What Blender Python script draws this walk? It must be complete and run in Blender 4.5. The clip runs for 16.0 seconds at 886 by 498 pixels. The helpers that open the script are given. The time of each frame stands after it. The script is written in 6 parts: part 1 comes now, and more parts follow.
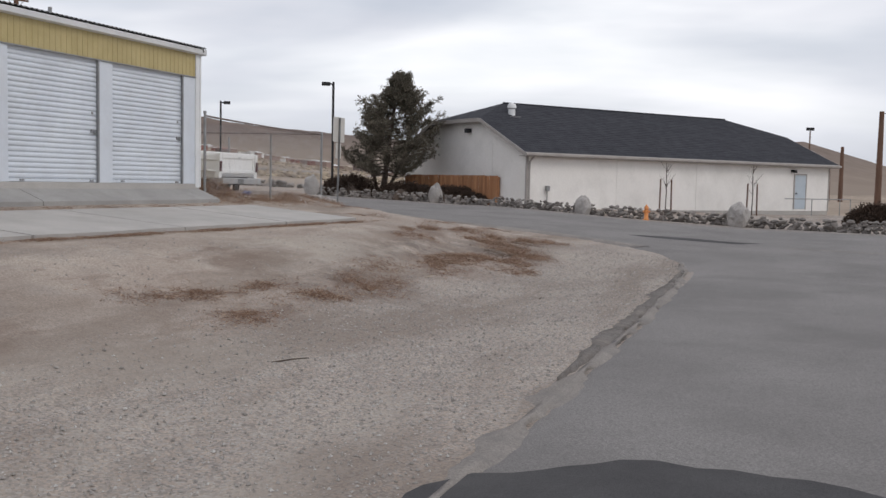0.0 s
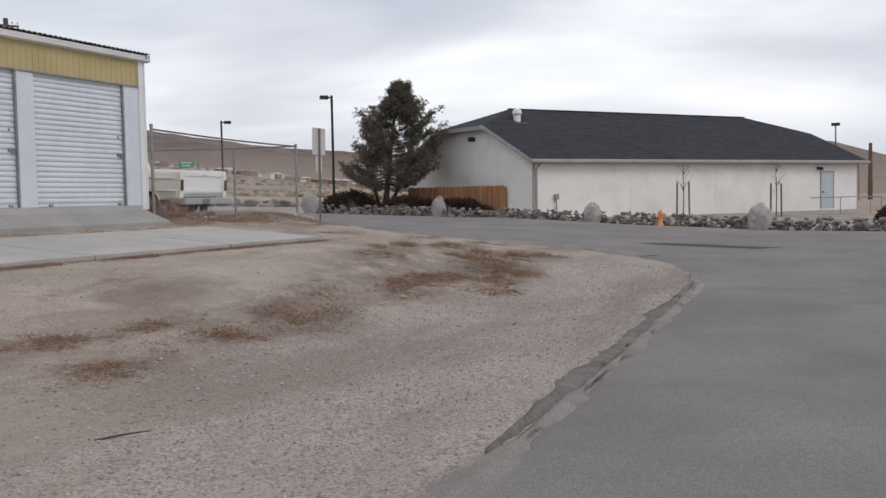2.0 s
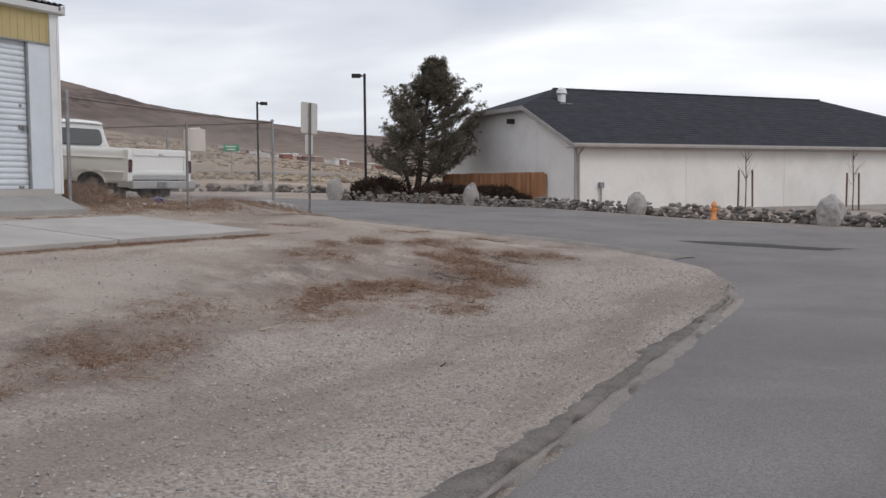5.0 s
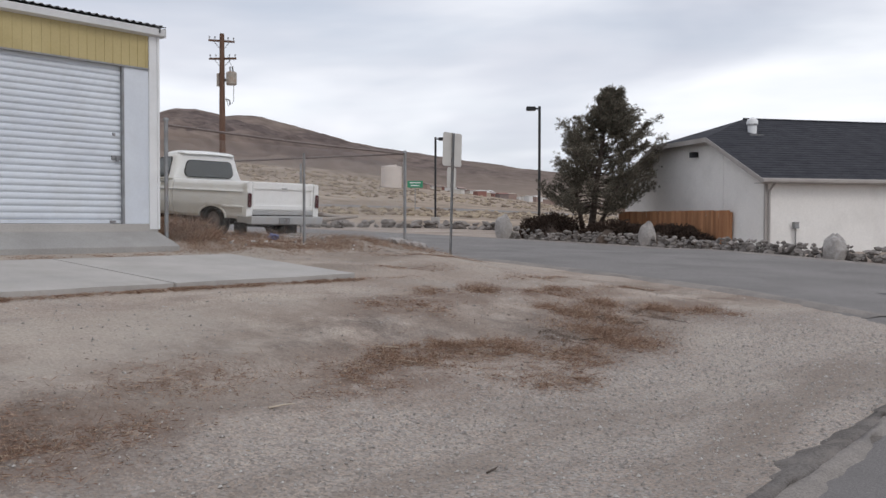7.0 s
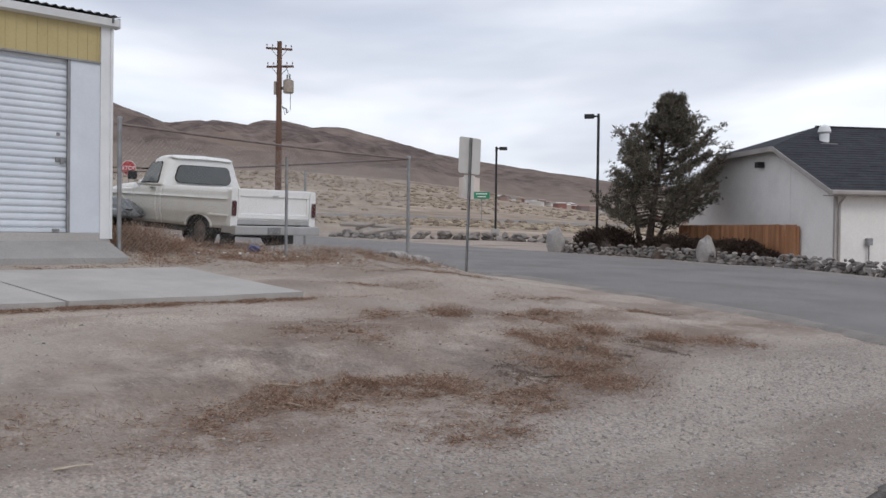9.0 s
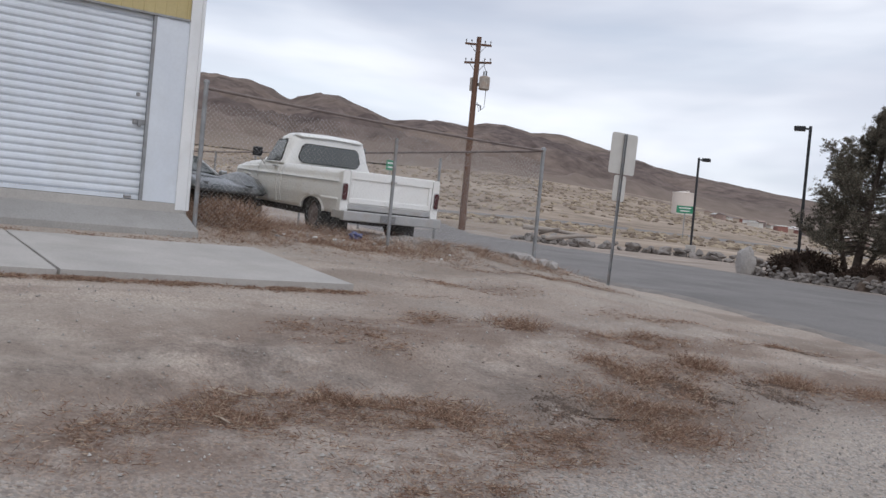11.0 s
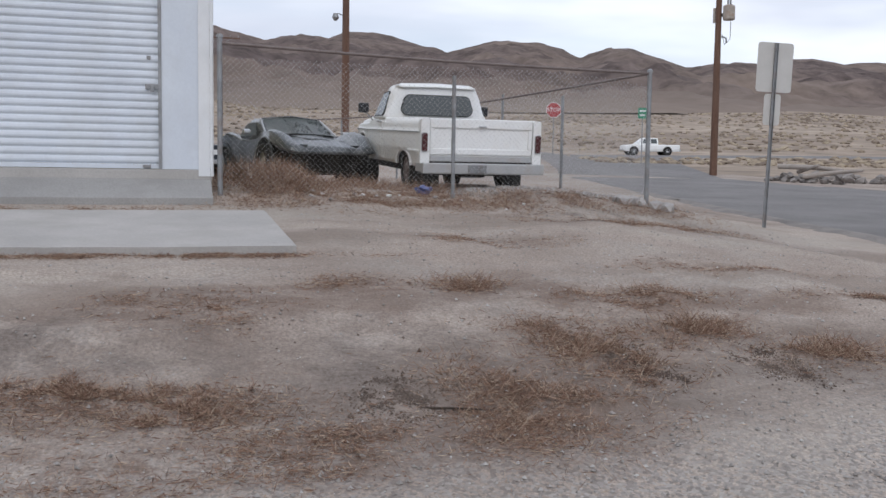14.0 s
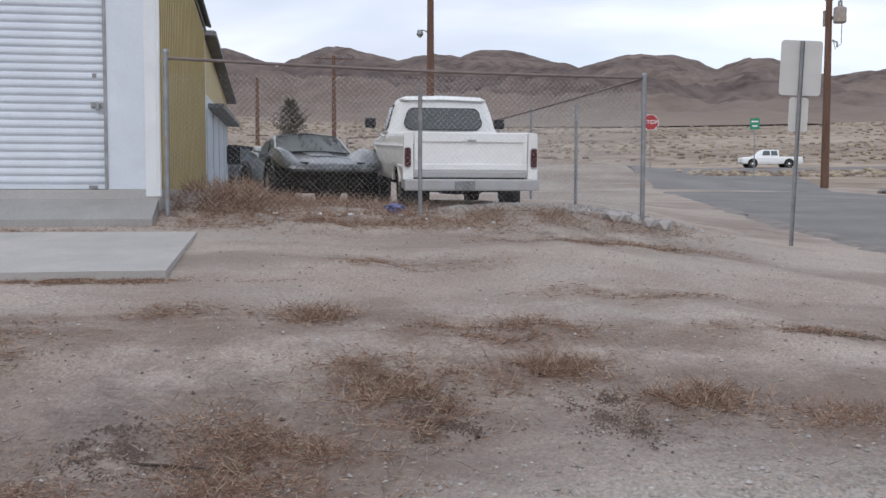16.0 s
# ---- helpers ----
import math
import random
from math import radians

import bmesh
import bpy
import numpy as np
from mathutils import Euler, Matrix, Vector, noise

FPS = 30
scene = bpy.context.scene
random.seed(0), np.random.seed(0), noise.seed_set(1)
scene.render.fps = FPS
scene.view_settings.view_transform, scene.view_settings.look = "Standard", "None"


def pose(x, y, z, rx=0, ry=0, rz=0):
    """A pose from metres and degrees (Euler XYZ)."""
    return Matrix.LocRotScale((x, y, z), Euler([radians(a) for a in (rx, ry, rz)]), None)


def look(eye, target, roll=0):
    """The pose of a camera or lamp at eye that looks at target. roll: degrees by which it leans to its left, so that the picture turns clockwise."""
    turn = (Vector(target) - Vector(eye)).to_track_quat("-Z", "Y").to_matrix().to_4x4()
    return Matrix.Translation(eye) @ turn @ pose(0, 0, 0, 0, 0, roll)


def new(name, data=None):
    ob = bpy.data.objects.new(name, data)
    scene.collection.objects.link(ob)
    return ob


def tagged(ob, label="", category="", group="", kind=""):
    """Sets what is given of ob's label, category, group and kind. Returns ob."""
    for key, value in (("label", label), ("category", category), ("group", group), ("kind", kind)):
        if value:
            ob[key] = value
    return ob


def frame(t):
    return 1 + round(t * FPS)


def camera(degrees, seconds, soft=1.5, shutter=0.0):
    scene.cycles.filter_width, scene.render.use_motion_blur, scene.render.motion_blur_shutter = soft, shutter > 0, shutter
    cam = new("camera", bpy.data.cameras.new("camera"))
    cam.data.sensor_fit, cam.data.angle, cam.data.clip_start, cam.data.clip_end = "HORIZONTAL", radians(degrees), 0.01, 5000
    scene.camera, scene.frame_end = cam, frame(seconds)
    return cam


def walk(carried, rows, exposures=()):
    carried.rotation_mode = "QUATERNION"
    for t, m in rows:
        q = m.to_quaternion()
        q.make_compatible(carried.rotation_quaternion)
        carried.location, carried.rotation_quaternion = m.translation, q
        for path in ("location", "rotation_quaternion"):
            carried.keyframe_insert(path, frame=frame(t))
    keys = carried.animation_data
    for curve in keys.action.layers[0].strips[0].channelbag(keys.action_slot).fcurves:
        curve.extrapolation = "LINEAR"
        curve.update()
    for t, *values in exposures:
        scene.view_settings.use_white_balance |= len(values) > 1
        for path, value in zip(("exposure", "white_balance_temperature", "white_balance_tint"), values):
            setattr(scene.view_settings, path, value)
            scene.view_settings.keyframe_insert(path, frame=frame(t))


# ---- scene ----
cam = camera(49.0, 16.0)
PATH = [
    (0, (1.342, -2.638, 1.424), (0.623, -0.776, 1.289), 1.2),
    (0.5, (1.334, -1.987, 1.396), (0.691, -0.098, 1.253), -0.2),
    (1, (1.329, -1.198, 1.396), (0.548, 0.639, 1.27), 0.2),
    (1.5, (1.391, -0.606, 1.376), (0.748, 1.285, 1.281), 0.6),
    (2, (1.383, 0.199, 1.322), (0.611, 2.041, 1.217), -1.1),
    (2.5, (1.401, 0.861, 1.32), (0.699, 2.733, 1.249), 0.5),
    (3, (1.375, 1.536, 1.316), (0.694, 3.413, 1.2), 1.4),
    (5.5, (1.247, 5.476, 1.261), (0.318, 7.243, 1.144), -0.6),
    (6, (1.16, 6.163, 1.254), (0.232, 7.935, 1.214), 0.8),
    (6.5, (1.093, 6.862, 1.265), (-0.044, 8.506, 1.236), 1.0),
    (7, (1.053, 7.521, 1.291), (-0.19, 9.086, 1.24), 0.1),
    (7.5, (1.074, 8.173, 1.315), (-0.193, 9.718, 1.249), -1.2),
    (8, (1.114, 8.758, 1.308), (-0.238, 10.229, 1.216), 0.9),
    (8.5, (1.099, 9.398, 1.295), (-0.238, 10.885, 1.286), 1.1),
    (9, (1.052, 10.019, 1.313), (-0.323, 11.472, 1.285), 0.7),
    (11.5, (0.557, 13.239, 1.232), (-1.174, 14.24, 1.202), 2.7),
    (12, (0.603, 13.908, 1.228), (-1.185, 14.803, 1.218), -2.6),
    (12.5, (0.594, 14.575, 1.235), (-1.218, 15.41, 1.105), -0.5),
    (13, (0.616, 15.236, 1.264), (-1.259, 15.925, 1.165), 0.4),
    (13.5, (0.523, 15.868, 1.269), (-1.338, 16.587, 1.141), 1.8),
    (14, (0.486, 16.493, 1.27), (-1.425, 17.061, 1.117), 0.8),
    (14.5, (0.395, 17.108, 1.272), (-1.541, 17.605, 1.186), 0.0),
    (15, (0.271, 17.702, 1.27), (-1.664, 18.196, 1.152), -1.0),
    (15.5, (0.186, 18.328, 1.295), (-1.774, 18.692, 1.134), -1.0),
    (16, (0.073, 18.908, 1.287), (-1.901, 19.209, 1.166), 0.1),
]
walk(cam, [(t, look(eye, target, roll)) for t, eye, target, roll in PATH], [(0, 0.02, 6720, 10), (6, 0.04, 6680, 10), (9, 0.06, 6500, 10), (12, 0.07, 6420, 10), (14, 0.14, 6300, 10), (16, 0.22, 6280, 10)])

# ---- light ----
world = bpy.data.worlds.new("overcast_sky")
scene.world = world
world.use_nodes = True
SUN_ELEV, SUN_AZ = radians(42), radians(105)


def build_world():
    nt = world.node_tree
    nt.nodes.clear()
    out = nt.nodes.new("ShaderNodeOutputWorld")
    bg_sky, bg_cloud = nt.nodes.new("ShaderNodeBackground"), nt.nodes.new("ShaderNodeBackground")
    mix = nt.nodes.new("ShaderNodeMixShader")
    sky = nt.nodes.new("ShaderNodeTexSky")
    sky.sky_type, sky.sun_disc, sky.sun_elevation, sky.sun_rotation = "NISHITA", False, SUN_ELEV, SUN_AZ
    bg_sky.inputs["Strength"].default_value = 0.1
    nt.links.new(sky.outputs[0], bg_sky.inputs[0])
    co = nt.nodes.new("ShaderNodeTexCoord")
    mp = nt.nodes.new("ShaderNodeMapping")
    mp.inputs["Scale"].default_value = (1.0, 1.0, 4.2)
    nt.links.new(co.outputs["Generated"], mp.inputs[0])
    n1 = nt.nodes.new("ShaderNodeTexNoise")
    n1.inputs["Scale"].default_value, n1.inputs["Detail"].default_value, n1.inputs["Roughness"].default_value = 1.9, 4.0, 0.48
    n1.inputs["Distortion"].default_value = 0.35
    n2 = nt.nodes.new("ShaderNodeTexNoise")
    n2.inputs["Scale"].default_value, n2.inputs["Detail"].default_value = 3.4, 5.0
    mp2 = nt.nodes.new("ShaderNodeMapping")
    mp2.inputs["Location"].default_value = (3.1, 1.7, 5.2)
    mp2.inputs["Scale"].default_value = (1.0, 1.0, 5.5)
    nt.links.new(co.outputs["Generated"], mp2.inputs[0])
    nt.links.new(mp.outputs[0], n1.inputs["Vector"])
    nt.links.new(mp2.outputs[0], n2.inputs["Vector"])
    ramp = nt.nodes.new("ShaderNodeValToRGB")
    els = ramp.color_ramp.elements
    els[0].position, els[0].color = 0.34, (0.50, 0.535, 0.63, 1)
    els[1].position, els[1].color = 0.655, (0.90, 0.925, 0.985, 1)
    mid = els.new(0.50)
    mid.color = (0.65, 0.683, 0.768, 1)
    nt.links.new(n1.outputs["Fac"], ramp.inputs[0])
    nt.links.new(ramp.outputs[0], bg_cloud.inputs[0])
    bg_cloud.inputs["Strength"].default_value = CLOUD
    thin = nt.nodes.new("ShaderNodeMapRange")
    for key, v in (("From Min", 0.3), ("From Max", 0.62), ("To Min", 0.72), ("To Max", 1.0)):
        thin.inputs[key].default_value = v
    nt.links.new(n2.outputs["Fac"], thin.inputs[0])
    nt.links.new(thin.outputs[0], mix.inputs[0])
    nt.links.new(bg_sky.outputs[0], mix.inputs[1])
    nt.links.new(bg_cloud.outputs[0], mix.inputs[2])
    nt.links.new(mix.outputs[0], out.inputs[0])


CLOUD = 1.13
build_world()
sun = new("sun", bpy.data.lights.new("sun", "SUN"))
sun.data.energy, sun.data.angle, sun.data.color = 0.7, radians(25), (1.0, 0.97, 0.93)
sun.matrix_world = look((0, 0, 60), (-24, 6.5, 37.6))


# ---- materials ----
def mat(name, c1, c2, scale=3.0, rough=0.7, metal=0.0, bump=0.0, fine=0.0, fine_scale=60.0, stain=None, stain_scale=0.8, stain_amt=0.5,
        vary=0.0, stretch=(1, 1, 1), spec=0.4, coat=0.0):
    """Two colours mixed by noise, a finer grain, optional stains, and relief."""
    m = bpy.data.materials.new(name)
    m.use_nodes = True
    nt = m.node_tree
    b = nt.nodes["Principled BSDF"]
    b.inputs["Roughness"].default_value, b.inputs["Metallic"].default_value = rough, metal
    b.inputs["Specular IOR Level"].default_value = spec
    b.inputs["Coat Weight"].default_value = coat
    geo = nt.nodes.new("ShaderNodeNewGeometry")
    mp = nt.nodes.new("ShaderNodeMapping")
    mp.inputs["Scale"].default_value = stretch
    nt.links.new(geo.outputs["Position"], mp.inputs[0])

    def noise_node(s, detail=5.0, r=0.55):
        n = nt.nodes.new("ShaderNodeTexNoise")
        n.inputs["Scale"].default_value, n.inputs["Detail"].default_value, n.inputs["Roughness"].default_value = s, detail, r
        nt.links.new(mp.outputs[0], n.inputs["Vector"])
        return n

    def mix(fac, a, c, mode="MIX"):
        x = nt.nodes.new("ShaderNodeMix")
        x.data_type, x.blend_type = "RGBA", mode
        for sock, v in ((x.inputs[0], fac), (x.inputs[6], a), (x.inputs[7], c)):
            if hasattr(v, "links"):
                nt.links.new(v, sock)
            else:
                sock.default_value = v if isinstance(v, float) else (*v, 1)
        return x.outputs[2]

    def ramp(v, lo, hi):
        r = nt.nodes.new("ShaderNodeMapRange")
        r.inputs["From Min"].default_value, r.inputs["From Max"].default_value = lo, hi
        nt.links.new(v, r.inputs[0])
        return r.outputs[0]

    n1 = noise_node(scale)
    col = mix(ramp(n1.outputs["Fac"], 0.32, 0.68), c1, c2)
    height = n1.outputs["Fac"]
    if fine:
        n2 = noise_node(fine_scale, 3.0, 0.7)
        k = ramp(n2.outputs["Fac"], 0.3, 0.7)
        lo, hi = 1 - fine, 1 + fine
        g = mix(k, (lo, lo, lo), (hi, hi, hi))
        col = mix(1.0, col, g, "MULTIPLY")
        height = n2.outputs["Fac"]
    if stain:
        n3 = noise_node(stain_scale, 6.0, 0.62)
        k = nt.nodes.new("ShaderNodeMath")
        k.operation = "MULTIPLY"
        nt.links.new(ramp(n3.outputs["Fac"], 0.48, 0.72), k.inputs[0])
        k.inputs[1].default_value = stain_amt
        col = mix(k.outputs[0], col, stain)
    if vary:
        info = nt.nodes.new("ShaderNodeObjectInfo")
        lo, hi = 1 - vary, 1 + vary
        col = mix(1.0, col, mix(info.outputs["Random"], (lo, lo, lo), (hi, hi, hi)), "MULTIPLY")
    nt.links.new(col, b.inputs["Base Color"])
    if bump:
        bp = nt.nodes.new("ShaderNodeBump")
        bp.inputs["Strength"].default_value, bp.inputs["Distance"].default_value = bump, 0.02
        nt.links.new(height, bp.inputs["Height"])
        nt.links.new(bp.outputs[0], b.inputs["Normal"])
    return m


DIRT = mat("dry_dirt", (0.37, 0.306, 0.26), (0.47, 0.402, 0.345), 0.55, 0.95, bump=0.9, fine=0.36, fine_scale=42, stain=(0.20, 0.16, 0.135), stain_scale=0.35, stain_amt=0.55, spec=0.1)


def gravel_ground(m):
    """Loose stone chips near the road, thinning out uphill, and dead matted weeds in patches."""
    nt = m.node_tree
    b = nt.nodes["Principled BSDF"]
    old = b.inputs["Base Color"].links[0].from_socket
    geo = nt.nodes.new("ShaderNodeNewGeometry")

    def math_node(op, a, c, d=None):
        n = nt.nodes.new("ShaderNodeMath")
        n.operation = op
        for sock, v in zip(n.inputs, (a, c, d)):
            if v is None:
                continue
            if hasattr(v, "links"):
                nt.links.new(v, sock)
            else:
                sock.default_value = v
        return n.outputs[0]

    def rng(v, lo, hi, a=0.0, c=1.0):
        r = nt.nodes.new("ShaderNodeMapRange")
        for key, val in (("From Min", lo), ("From Max", hi), ("To Min", a), ("To Max", c)):
            r.inputs[key].default_value = val
        nt.links.new(v, r.inputs[0])
        return r.outputs[0]

    def nse(scale, detail=5.0, stretch=(1, 1, 1), rough=0.6):
        mp = nt.nodes.new("ShaderNodeMapping")
        mp.inputs["Scale"].default_value = stretch
        nt.links.new(geo.outputs["Position"], mp.inputs[0])
        n = nt.nodes.new("ShaderNodeTexNoise")
        n.inputs["Scale"].default_value, n.inputs["Detail"].default_value, n.inputs["Roughness"].default_value = scale, detail, rough
        nt.links.new(mp.outputs[0], n.inputs["Vector"])
        return n.outputs["Fac"]

    def mixc(fac, a, c):
        x = nt.nodes.new("ShaderNodeMix")
        x.data_type = "RGBA"
        for sock, v in ((x.inputs[0], fac), (x.inputs[6], a), (x.inputs[7], c)):
            if hasattr(v, "links"):
                nt.links.new(v, sock)
            else:
                sock.default_value = (*v, 1)
        return x.outputs[2]
    sep = nt.nodes.new("ShaderNodeSeparateXYZ")
    nt.links.new(geo.outputs["Position"], sep.inputs[0])
    chips = nt.nodes.new("ShaderNodeTexVoronoi")
    chips.inputs["Scale"].default_value = 44
    nt.links.new(geo.outputs["Position"], chips.inputs["Vector"])
    cs = nt.nodes.new("ShaderNodeSeparateColor")
    nt.links.new(chips.outputs["Color"], cs.inputs[0])
    stone = mixc(rng(cs.outputs[0], 0.1, 0.95), (0.22, 0.198, 0.182), (0.43, 0.398, 0.368))
    where = rng(math_node("ADD", sep.outputs[0], math_node("MULTIPLY", nse(0.5), 3.0)), -4.6, -2.6)
    sparse = rng(nse(1.1), 0.50, 0.66, 0.0, 0.6)
    fac = math_node("MULTIPLY", math_node("MAXIMUM", where, sparse), rng(cs.outputs[1], 0.30, 0.42, 0.0, 0.85))
    col = mixc(fac, old, stone)
    # dark crumbs and matted brown litter, drawn out along the slope
    litter = rng(nse(0.9, 8.0, (1.0, 0.5, 1.0), 0.70), 0.47, 0.60, 0.0, 0.62)
    zone = math_node("MULTIPLY", rng(sep.outputs[0], -4.0, -5.0), rng(sep.outputs[0], -8.6, -7.4))
    col = mixc(math_node("MULTIPLY", litter, zone), col, (0.17, 0.115, 0.088))
    streak = rng(nse(0.8, 7.0, (1.0, 0.22, 1.0), 0.62), 0.46, 0.60, 0.0, 0.6)
    col = mixc(streak, col, (0.225, 0.182, 0.152))
    pale = rng(nse(0.45, 6.0, (0.8, 0.3, 1.0), 0.6), 0.53, 0.68, 0.0, 0.55)
    col = mixc(pale, col, (0.43, 0.385, 0.335))
    crumbs = rng(nse(9.0, 6.0, (1, 0.7, 1), 0.75), 0.56, 0.68, 0.0, 0.22)
    col = mixc(crumbs, col, (0.13, 0.105, 0.09))
    at = nt.nodes.new("ShaderNodeAttribute")
    at.attribute_name = "litter"
    dug = nt.nodes.new("ShaderNodeAttribute")
    dug.attribute_name = "dug_soil"
    loose = math_node("MULTIPLY", dug.outputs["Fac"], rng(nse(2.2, 9.0, (1, 0.8, 1), 0.72), 0.42, 0.60, 0.0, 0.85))
    col = mixc(loose, col, mixc(rng(nse(24.0, 5.0, (1, 1, 1), 0.7), 0.38, 0.62), (0.115, 0.092, 0.08), (0.235, 0.198, 0.175)))
    thick = math_node("MULTIPLY", at.outputs["Fac"], rng(nse(5.0, 9.0, (1, 0.6, 1), 0.75), 0.45, 0.54, 0.12, 1.0))
    brown = mixc(rng(nse(40.0, 3.0), 0.35, 0.65), (0.135, 0.095, 0.076), (0.25, 0.178, 0.14))
    col = mixc(math_node("MULTIPLY", thick, 0.84), col, brown)
    nt.links.new(col, b.inputs["Base Color"])


gravel_ground(DIRT)
DESERT = mat("desert", (0.27, 0.215, 0.17), (0.40, 0.33, 0.265), 0.03, 0.97, fine=0.35, fine_scale=0.22, stain=(0.19, 0.15, 0.125), stain_scale=0.02, spec=0.05)
HILL = mat("hill_rock", (0.115, 0.090, 0.083), (0.175, 0.137, 0.122), 0.008, 0.97, bump=0.0, fine=0.45, fine_scale=0.055, stain=(0.25, 0.195, 0.155), stain_scale=0.004, stain_amt=0.6, spec=0.05)
ASPHALT = mat("asphalt", (0.190, 0.178, 0.172), (0.240, 0.226, 0.218), 0.35, 0.9, bump=0.6, fine=0.33, fine_scale=62, stain=(0.15, 0.14, 0.135), stain_scale=0.5, stain_amt=0.6, spec=0.25)
FRESH = mat("dark_asphalt", (0.055, 0.053, 0.055), (0.08, 0.077, 0.078), 1.2, 0.88, bump=0.5, fine=0.3, fine_scale=80, spec=0.25)
CONCRETE = mat("concrete", (0.39, 0.37, 0.35), (0.475, 0.45, 0.425), 0.9, 0.9, bump=0.25, fine=0.08, fine_scale=40, stain=(0.35, 0.33, 0.30), stain_scale=1.4, spec=0.2)
APRON = mat("grey_concrete", (0.30, 0.29, 0.278), (0.37, 0.358, 0.342), 0.9, 0.9, bump=0.25, fine=0.1, fine_scale=40, stain=(0.25, 0.235, 0.22), stain_scale=1.4, spec=0.2)
YELLOW = mat("ochre_siding", (0.45, 0.365, 0.18), (0.50, 0.41, 0.205), 1.5, 0.55, fine=0.05, fine_scale=30, stain=(0.33, 0.26, 0.10), stain_scale=2.0, stain_amt=0.35)
WHITEMETAL = mat("white_steel", (0.60, 0.635, 0.69), (0.665, 0.70, 0.745), 1.2, 0.45, fine=0.03, fine_scale=25, stain=(0.52, 0.53, 0.54), stain_scale=1.6, stain_amt=0.4)
WHITEPAINT = mat("white_paint", (0.70, 0.71, 0.72), (0.77, 0.77, 0.77), 1.5, 0.5, fine=0.03, stain=(0.55, 0.53, 0.50), stain_scale=2.2, stain_amt=0.35)
SIDING = mat("white_siding", (0.76, 0.735, 0.705), (0.81, 0.785, 0.755), 0.7, 0.65, fine=0.04, fine_scale=12, stain=(0.52, 0.50, 0.47), stain_scale=0.5, stain_amt=0.4)
SHINGLE = mat("black_shingle", (0.033, 0.034, 0.041), (0.050, 0.051, 0.059), 1.5, 0.92, bump=0.4, fine=0.22, fine_scale=9, stretch=(1, 1, 3), spec=0.2)
FASCIA = mat("grey_fascia", (0.33, 0.30, 0.28), (0.40, 0.37, 0.35), 2.0, 0.6, fine=0.05)
GALV = mat("galvanized_steel", (0.24, 0.245, 0.25), (0.34, 0.345, 0.35), 6.0, 0.5, 0.7, fine=0.1, stain=(0.25, 0.17, 0.12), stain_scale=5, stain_amt=0.4)
WIRE = mat("fence_wire", (0.50, 0.50, 0.50), (0.60, 0.60, 0.60), 8.0, 0.5, 0.5)
RUSTY = mat("rusty_pipe", (0.17, 0.135, 0.125), (0.23, 0.19, 0.175), 5.0, 0.7, 0.3, fine=0.15)
POLEWOOD = mat("creosote_wood", (0.115, 0.062, 0.042), (0.17, 0.098, 0.068), 2.0, 0.85, bump=0.5, fine=0.25, fine_scale=14, stretch=(4, 4, 0.4), stain=(0.07, 0.05, 0.04), stain_scale=1.0)
BLACKSTEEL = mat("black_steel", (0.018, 0.018, 0.02), (0.03, 0.03, 0.033), 3.0, 0.5, 0.2)
CEDAR = mat("cedar_boards", (0.30, 0.135, 0.065), (0.40, 0.20, 0.10), 2.0, 0.8, bump=0.3, fine=0.15, fine_scale=20, stretch=(3, 3, 0.3), vary=0.22)
STONE = mat("grey_stone", (0.17, 0.152, 0.14), (0.29, 0.265, 0.245), 1.7, 0.92, bump=0.6, fine=0.2, fine_scale=18, stain=(0.17, 0.15, 0.135), stain_scale=1.1, vary=0.3)
BOULDER = mat("pale_boulder", (0.30, 0.28, 0.265), (0.40, 0.375, 0.355), 2.5, 0.92, bump=0.6, fine=0.15, fine_scale=15, vary=0.1)
def island_tint(m, colours):
    """Another tint for each loose piece of a mesh."""
    nt = m.node_tree
    b = nt.nodes["Principled BSDF"]
    geo = nt.nodes.new("ShaderNodeNewGeometry")
    r = nt.nodes.new("ShaderNodeValToRGB")
    els = r.color_ramp.elements
    while len(els) < len(colours):
        els.new(0.5)
    for k, c in enumerate(colours):
        els[k].position, els[k].color = k / (len(colours) - 1), (*c, 1)
    nt.links.new(geo.outputs["Random Per Island"], r.inputs[0])
    nt.links.new(r.outputs[0], b.inputs["Base Color"])
    return m


DARKDIRT = mat("damp_dirt", (0.12, 0.09, 0.075), (0.19, 0.15, 0.125), 2.0, 0.95, bump=0.8, fine=0.3, fine_scale=40, spec=0.1)
BARK = mat("bark", (0.06, 0.045, 0.035), (0.11, 0.085, 0.07), 6.0, 0.9, bump=0.6, fine=0.2)
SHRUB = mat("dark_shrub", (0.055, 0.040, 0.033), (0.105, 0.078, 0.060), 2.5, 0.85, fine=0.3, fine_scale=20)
ORANGE = mat("orange_paint", (0.62, 0.22, 0.07), (0.72, 0.30, 0.10), 3.0, 0.5)
SIGNGREY = mat("sign_back", (0.50, 0.48, 0.45), (0.56, 0.54, 0.51), 3.0, 0.55, 0.2, fine=0.04)
RED = mat("red_sign", (0.34, 0.035, 0.04), (0.40, 0.05, 0.05), 3.0, 0.5)
GREEN = mat("green_sign", (0.03, 0.22, 0.12), (0.045, 0.27, 0.15), 3.0, 0.5)
LETTER = mat("sign_white", (0.75, 0.75, 0.74), (0.8, 0.8, 0.79), 3.0, 0.5)
TRUCKWHITE = mat("aged_white_enamel", (0.84, 0.84, 0.82), (0.88, 0.88, 0.87), 1.3, 0.38, fine=0.03, fine_scale=30, stain=(0.66, 0.60, 0.52), stain_scale=2.6, stain_amt=0.3, coat=0.15)
